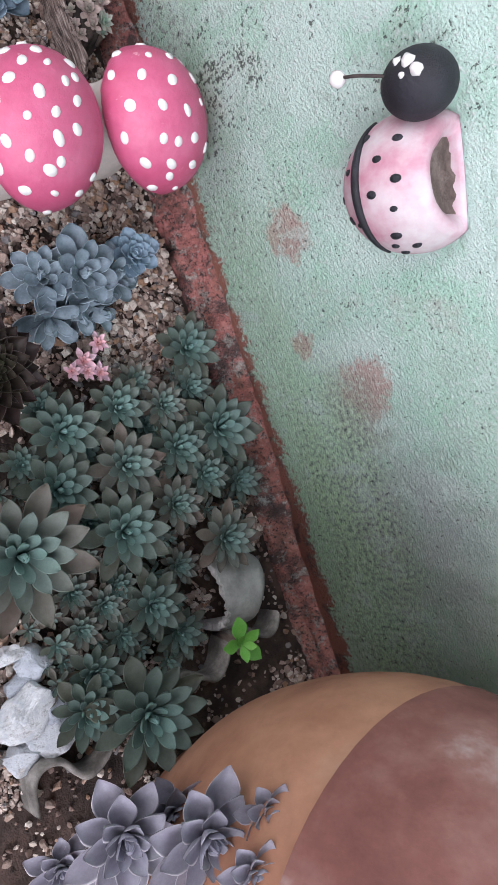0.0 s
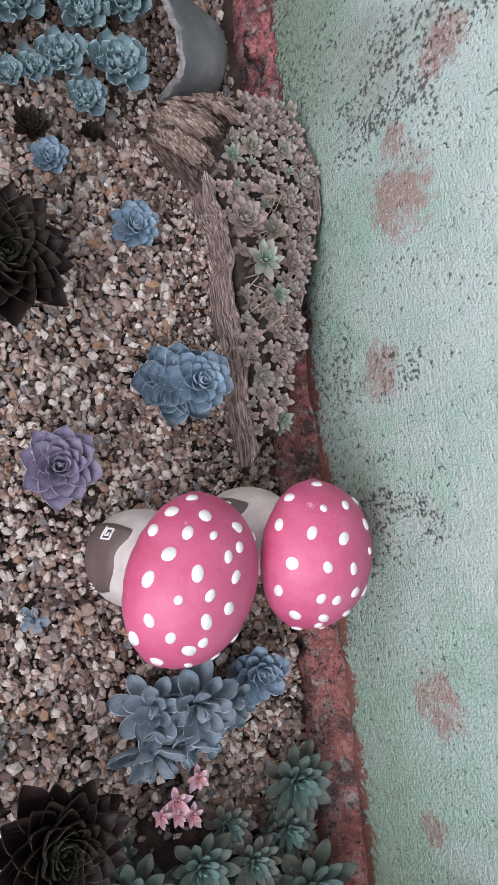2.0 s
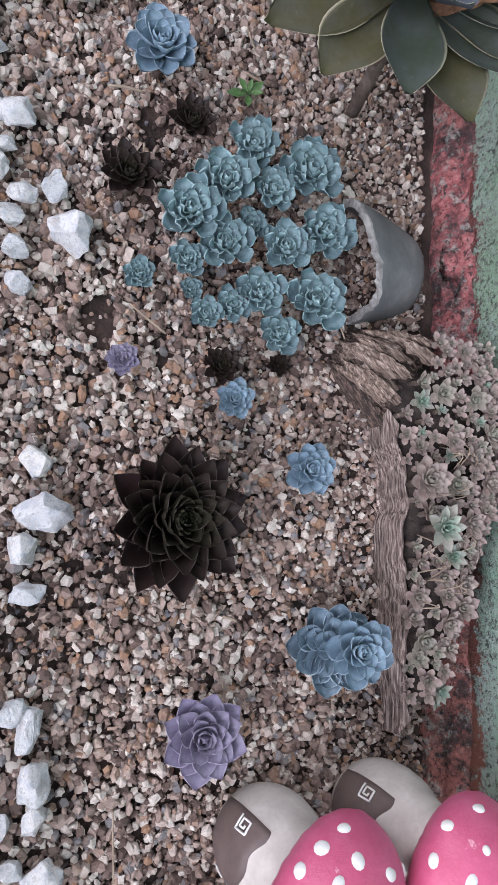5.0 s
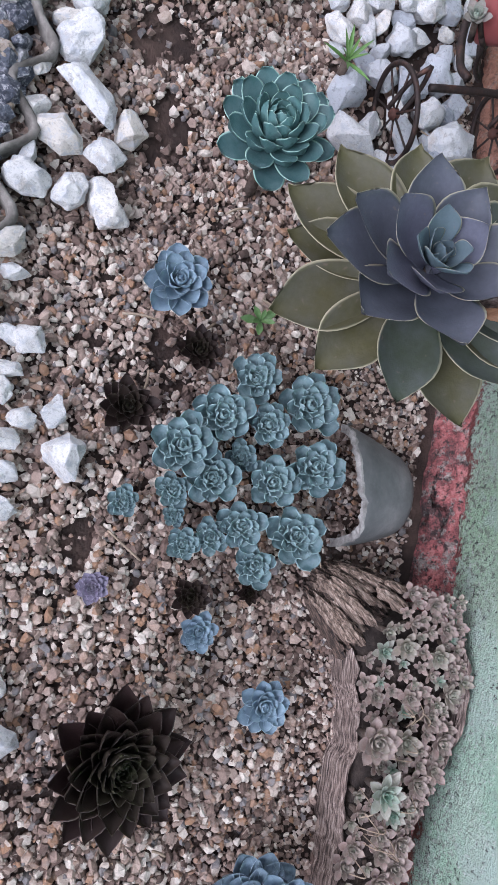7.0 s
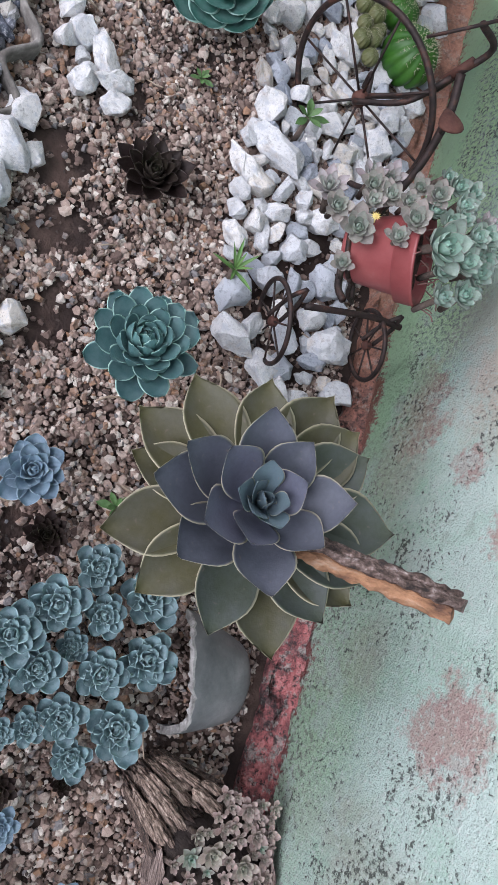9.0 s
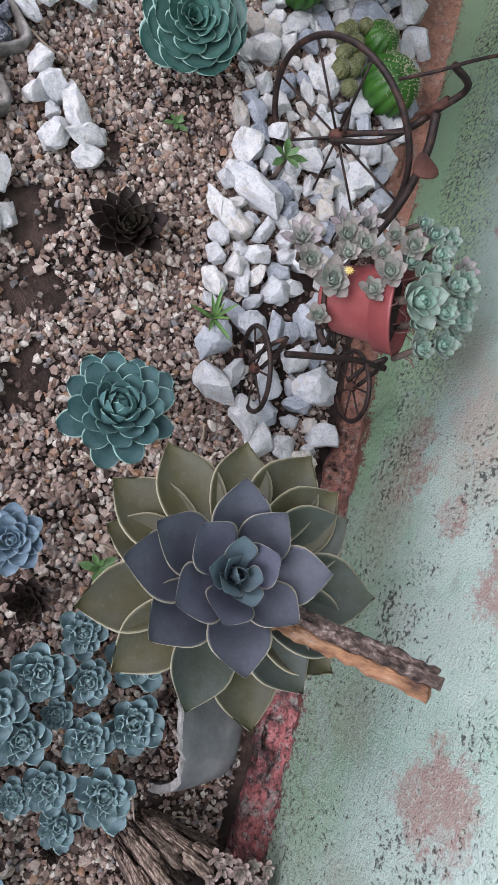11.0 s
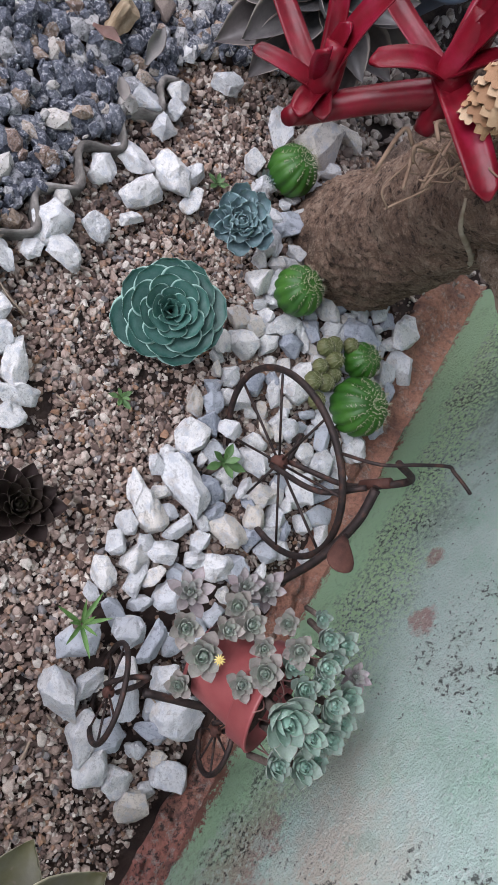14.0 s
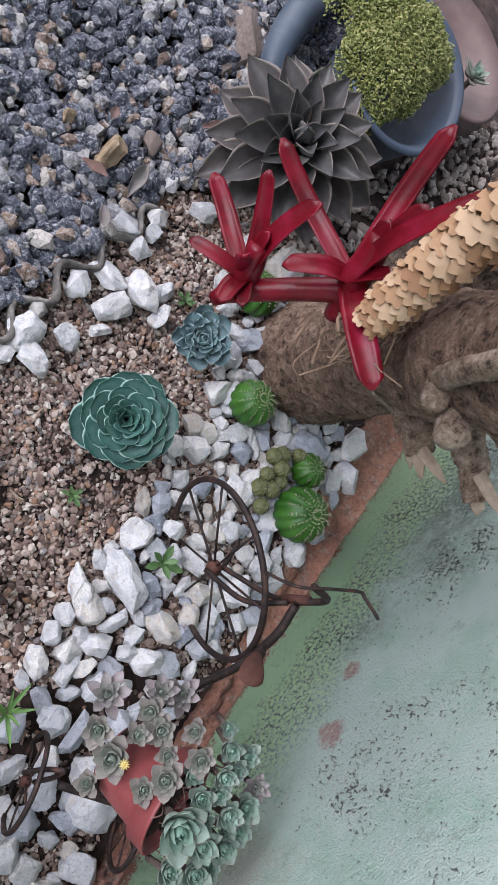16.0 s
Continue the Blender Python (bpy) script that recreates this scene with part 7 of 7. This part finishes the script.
def moss_bowl():
    m = pose(-2.145, -0.425, 0.0, 0, 0, 12)
    root = thing("blue_bowl", m, "dull blue plastic bowl planter on the gravel", "planter")
    prof = [(0.0, 0.0), (0.085, 0.0), (0.092, 0.006), (0.108, 0.07), (0.120, 0.118), (0.130, 0.124), (0.131, 0.130), (0.124, 0.132), (0.112, 0.122), (0.098, 0.06), (0.0, 0.05)]
    v, f = lathe_data([(max(r, 0.001), z) for r, z in prof], 56)
    v = [(x * 1.25, y * 0.86, z) for x, y, z in v]
    link_mesh("bowl_wall", v, f, BLUE_GLAZE, root)
    rng = np.random.default_rng(3)
    n = 15000
    a, r = rng.uniform(0, 2 * np.pi, n), np.sqrt(rng.uniform(0, 1, n))
    edge = 1 + 0.16 * np.sin(3 * a + 1) + 0.10 * np.sin(7 * a)
    x, y = r * np.cos(a) * 0.142 * edge + 0.012, r * np.sin(a) * 0.094 * edge - 0.042
    z = 0.118 + 0.052 * np.sqrt(np.maximum(0, 1 - r ** 2)) + rng.normal(0, 0.005, n)
    z -= np.clip(x - 0.12, 0, 1) * 0.6 + np.clip(-y - 0.115, 0, 1) * 0.7
    pts = np.stack([x, y, z], 1)
    # small plump leaves: flat bipyramids, each turned at random
    base = np.array([(1.4, 0, 0.2), (0, 0.7, 0), (-1.2, 0, 0), (0, -0.7, 0), (0, 0, 0.5), (0, 0, -0.4)])
    tri = np.array([(0, 1, 4), (1, 2, 4), (2, 3, 4), (3, 0, 4), (1, 0, 5), (2, 1, 5), (3, 2, 5), (0, 3, 5)])
    q = rng.normal(size=(n, 4))
    q /= np.linalg.norm(q, axis=1)[:, None]
    w, i, j, k = q.T
    turn = np.stack([np.stack([1 - 2 * (j * j + k * k), 2 * (i * j - w * k), 2 * (i * k + w * j)], 1), np.stack([2 * (i * j + w * k), 1 - 2 * (i * i + k * k), 2 * (j * k - w * i)], 1), np.stack([2 * (i * k - w * j), 2 * (j * k + w * i), 1 - 2 * (i * i + j * j)], 1)], 1)
    v = np.einsum("nij,kj->nki", turn, base) * rng.uniform(0.0019, 0.0036, n)[:, None, None] + pts[:, None]
    f = tri[None] + (np.arange(n) * 6)[:, None, None]
    me = bpy.data.meshes.new("stonecrop")
    me.from_pydata(v.reshape(-1, 3).tolist(), [], f.reshape(-1, 3).tolist())
    me.materials.append(MOSS)
    ob = new("stonecrop", me)
    ob.matrix_basis = m
    tagged(ob, "dense yellow-green stonecrop mound filling the blue bowl", "stonecrop", kind="stuff")


moss_bowl()
tube("hose", [(-1.94, -0.50, 0.03), (-1.98, -0.545, 0.055), (-2.06, -0.575, 0.06), (-2.18, -0.59, 0.05), (-2.32, -0.60, 0.03)], (0.014, 0.020, 0.024, 0.026, 0.026), BLUE_GLAZE, sides=16)
tagged(bpy.data.objects["hose"], "thick dull blue pipe lying behind the slate rosette", "pipe")


def flat_rock(x, y, z, sx, sy, sz, turn, seed, mat, name, label, cat):
    me = rock_mesh(name, seed, 1.0, mat, 26, 0.10)
    ob = new(name, me)
    ob.matrix_basis = pose(x, y, z, 3, -3, turn) @ Matrix.Diagonal((sx, sy, sz, 1))
    return tagged(ob, label, cat)


flat_rock(-2.02, -0.615, 0.004, 0.10, 0.065, 0.022, 20, 5, SLAB, "flat_slab", "smooth flat brown slab on the blue-grey gravel", "stone")
OCHRE = mottled("ochre_rock", [(0.3, (0.40, 0.27, 0.15)), (0.6, (0.60, 0.46, 0.30)), (0.8, (0.72, 0.61, 0.46))], 3, 0.8, 0.4, 0.6, 0.05)
flat_rock(-1.672, -0.562, 0.024, 0.040, 0.017, 0.018, 8, 21, OCHRE, "ochre_stone", "ochre brown broken stone on blue-grey gravel", "stone")
flat_rock(-1.662, -0.622, 0.016, 0.014, 0.012, 0.012, 0, 12, OCHRE, "ochre_stone", "small round ochre pebble on blue-grey gravel", "stone")
flat_rock(-1.742, -0.548, 0.016, 0.020, 0.020, 0.012, 35, 15, SLAB, "brown_chip", "brownish square stone chip on the gravel", "stone")


def dish():
    m = pose(-2.40, -0.385, 0.05, 12, -8, 30)
    root = thing("brown_dish", m, "oval brown glazed dish leaning beyond the bowl", "dish")
    prof = [(0.0, 0.0), (0.06, 0.0), (0.10, 0.012), (0.125, 0.030), (0.130, 0.032), (0.124, 0.036), (0.098, 0.020), (0.0, 0.010)]
    v, f = lathe_data([(max(r, 0.001), z) for r, z in prof], 48)
    link_mesh("dish_body", [(x * 1.35, y * 0.72, z) for x, y, z in v], f, BROWN_DISH, root)
    for k in range(4):
        x = 0.05 + k * 0.022
        v, f = tube_data([(x, -0.030, 0.020), (x + 0.010, -0.020, 0.020)], 0.0028, 6)
        link_mesh("stamp", v, f, BLACK, root)


dish()
rosette(-2.30, -0.352, 0.13, 0.036, "fresh", "small bright green rosette beside the dish", 900)
flat_rock(-2.30, -0.352, 0.05, 0.05, 0.05, 0.06, 10, 33, SLAB, "rough_stone", "rough brown stone holding a green rosette", "stone")


def far_chips():
    rng = np.random.default_rng(12)
    spots = [(rng.uniform(-3.1, -1.85), rng.uniform(-0.42, 0.25), rng.uniform(0, 0.010)) for _ in range(6000)]
    spots = [s for s in spots if s[1] > bed_edge(s[0]) - 0.02]
    tagged(scatter_stones("stone_chips", spots, [rng.uniform(0.004, 0.011) for _ in spots], CHIPS, 13), "pinkish tan stone chips beyond the trunk", "gravel", kind="stuff")


CHIPS = mottled("tan_chips", [(0.2, (0.20, 0.16, 0.14)), (0.5, (0.36, 0.30, 0.26)), (0.8, (0.52, 0.46, 0.41))], 40, 0.85, 0.4, 0.4, 0.001, island=True, world_space=True, spread=0.8)
far_chips()

# ---- wooden prop under the large rosette ----
PROPWOOD = wood_material("split_stake", [(0.36, (0.11, 0.055, 0.035)), (0.47, (0.25, 0.125, 0.065)), (0.58, (0.36, 0.19, 0.10)), (0.72, (0.44, 0.31, 0.22))], (1, 0.5, 0.3), 110)

ROTWOOD = wood_material("rotten_stake", [(0.36, (0.02, 0.015, 0.013)), (0.47, (0.09, 0.06, 0.048)), (0.58, (0.22, 0.16, 0.14)), (0.70, (0.50, 0.44, 0.41))], (1, 1, 0.45), 200)


def prop():
    root = thing("wooden_stake", pose(0, 0, 0), "rotten split wooden stake wedged under the large rosette", "stake")
    for k, (dx, dy, top, r, mat) in enumerate(((-0.006, 0.003, 0.282, 0.0048, ROTWOOD), (0.0, 0.0, 0.289, 0.0044, ROTWOOD), (0.007, -0.003, 0.283, 0.0048, PROPWOOD))):
        a, b2 = Vector((-0.914 + dx, -0.166 + dy, 0.150)), Vector((-0.8875 + dx, -0.077 + dy, top))
        n = 40
        pts = [a.lerp(b2, s / n) for s in range(n + 1)]
        v, f = tube_data(pts, [r * (1 + 0.3 * noise.noise(Vector((s * 0.35, k * 3, 0)))) for s in range(n + 1)], 10)
        v = [p + Vector((noise.noise(p * 150), noise.noise(p * 120), 0.4 * noise.noise(p * 140))) * 0.0030 for p in v]
        link_mesh("split_piece", v, f, mat, root, smooth=False)


prop()

# ---- weeds, straws and leaves ----
WEED = leaf_material("weed_leaf", (0.20, 0.36, 0.10), 0.4, 0.5, (0.4, 0.5, 0.3), 0.1)
STYLES["weed"] = ([leaf_mesh("leaf", WEED, "ovate", 0.42, 0.03, 0.05, -0.12, seed=k) for k in range(2)], 8, 60, 12, (0.07, 0.15, 0.04), (0.055, 0.12, 0.035), 0.5)
STYLES["grassy"] = ([leaf_mesh("leaf", WEED, "blade", 0.14, 0.02, 0.03, -0.10, seed=k) for k in range(2)], 9, 70, 25, (0.12, 0.24, 0.06), (0.08, 0.18, 0.04), 0.6)
STYLES["lime"] = ([leaf_mesh("leaf", WEED, "ovate", 0.62, 0.03, 0.06, -0.10, seed=k) for k in range(2)], 7, 55, 12, (0.13, 0.36, 0.05), (0.10, 0.30, 0.04), 0.55)
rosette(-1.376, -0.186, 0.046, 0.024, "weed", "small green weed growing between white stones", 910, name="weed")
rosette(-1.170, -0.205, 0.040, 0.034, "grassy", "narrow-leaved green weed among white stones", 911, name="weed")
rosette(-1.365, -0.301, 0.010, 0.0145, "weed", "tiny green seedling in the gravel", 912, name="weed")
rosette(-0.911, -0.228, 0.016, 0.018, "weed", "tiny green seedling in the gravel", 913, name="weed")
rosette(-1.640, -0.375, 0.012, 0.016, "weed", "tiny green seedling at a white stone", 914, name="weed")
rosette(0.148, -0.134, 0.056, 0.025, "lime", "bright green broad-leaved weed by the edging", 915, name="weed")


# dry leaves and bark chips on the path
DRY_LEAF = leaf_material("dry_leaf", (0.20, 0.13, 0.11), 0.4, 0.7, (0.35, 0.28, 0.25), 0.2)
for k, (x, y, z, r, turn, tone) in enumerate(((-1.815, -0.530, 0.034, 0.034, 150, (0.20, 0.115, 0.105)), (-1.905, -0.560, 0.030, 0.040, 60, (0.22, 0.19, 0.175)), (-1.66, -0.515, 0.022, 0.045, 200, (0.21, 0.20, 0.19)), (-1.635, -0.573, 0.026, 0.034, 100, (0.17, 0.09, 0.075)), (-1.72, -0.60, 0.030, 0.030, 20, (0.15, 0.09, 0.08)), (-1.62, -0.52, 0.024, 0.036, 40, (0.18, 0.165, 0.155)))):
    leaf = new("dry_leaf", leaf_mesh("dry_leaf", DRY_LEAF, "ovate", 0.42, 0.03, 0.16, 0.22, 0.05, seed=k))
    leaf.matrix_basis = pose(x, y, z, 8, -6, turn) @ Matrix.Scale(r, 4)
    leaf.color = (*tone, 1)
    tagged(leaf, "curled dry brown leaf lying on blue-grey gravel", "dry leaf", "dry leaves on the path")


def straws():
    rng = random.Random(31)
    verts, faces = [], []
    fixed = ((-0.33, -0.297, 0.052, 6), (-0.73, -0.13, 0.03, 20), (-0.88, -0.33, 0.03, 100), (-1.36, -0.44, 0.04, 80), (-0.70, -0.30, 0.035, 60), (-1.52, -0.36, 0.03, 10))
    for k in range(46):
        if k < len(fixed):
            x, y, ln, a = fixed[k]
        else:
            x, y, ln, a = rng.uniform(-1.7, 0.1), rng.uniform(-0.42, -0.06), rng.uniform(0.008, 0.024), rng.uniform(0, 180)
        d = Vector((math.cos(radians(a)), math.sin(radians(a)), rng.uniform(-0.06, 0.06))) * ln / 2
        p = Vector((x, y, 0.0115))
        bend = Vector((d.y, -d.x, 0)) * (rng.uniform(-0.2, 0.2) if k else 0)
        v, f = tube_data(curve_points([p - d, p + bend, p + d], 4), rng.uniform(0.0006, 0.0013), 5)
        o = len(verts)
        verts += v
        faces += [tuple(o + i for i in q) for q in f]
    tagged(link_mesh("straw_litter", verts, faces, STRAW), "dry straw bits and twigs scattered on the gravel", "litter", kind="stuff")


straws()
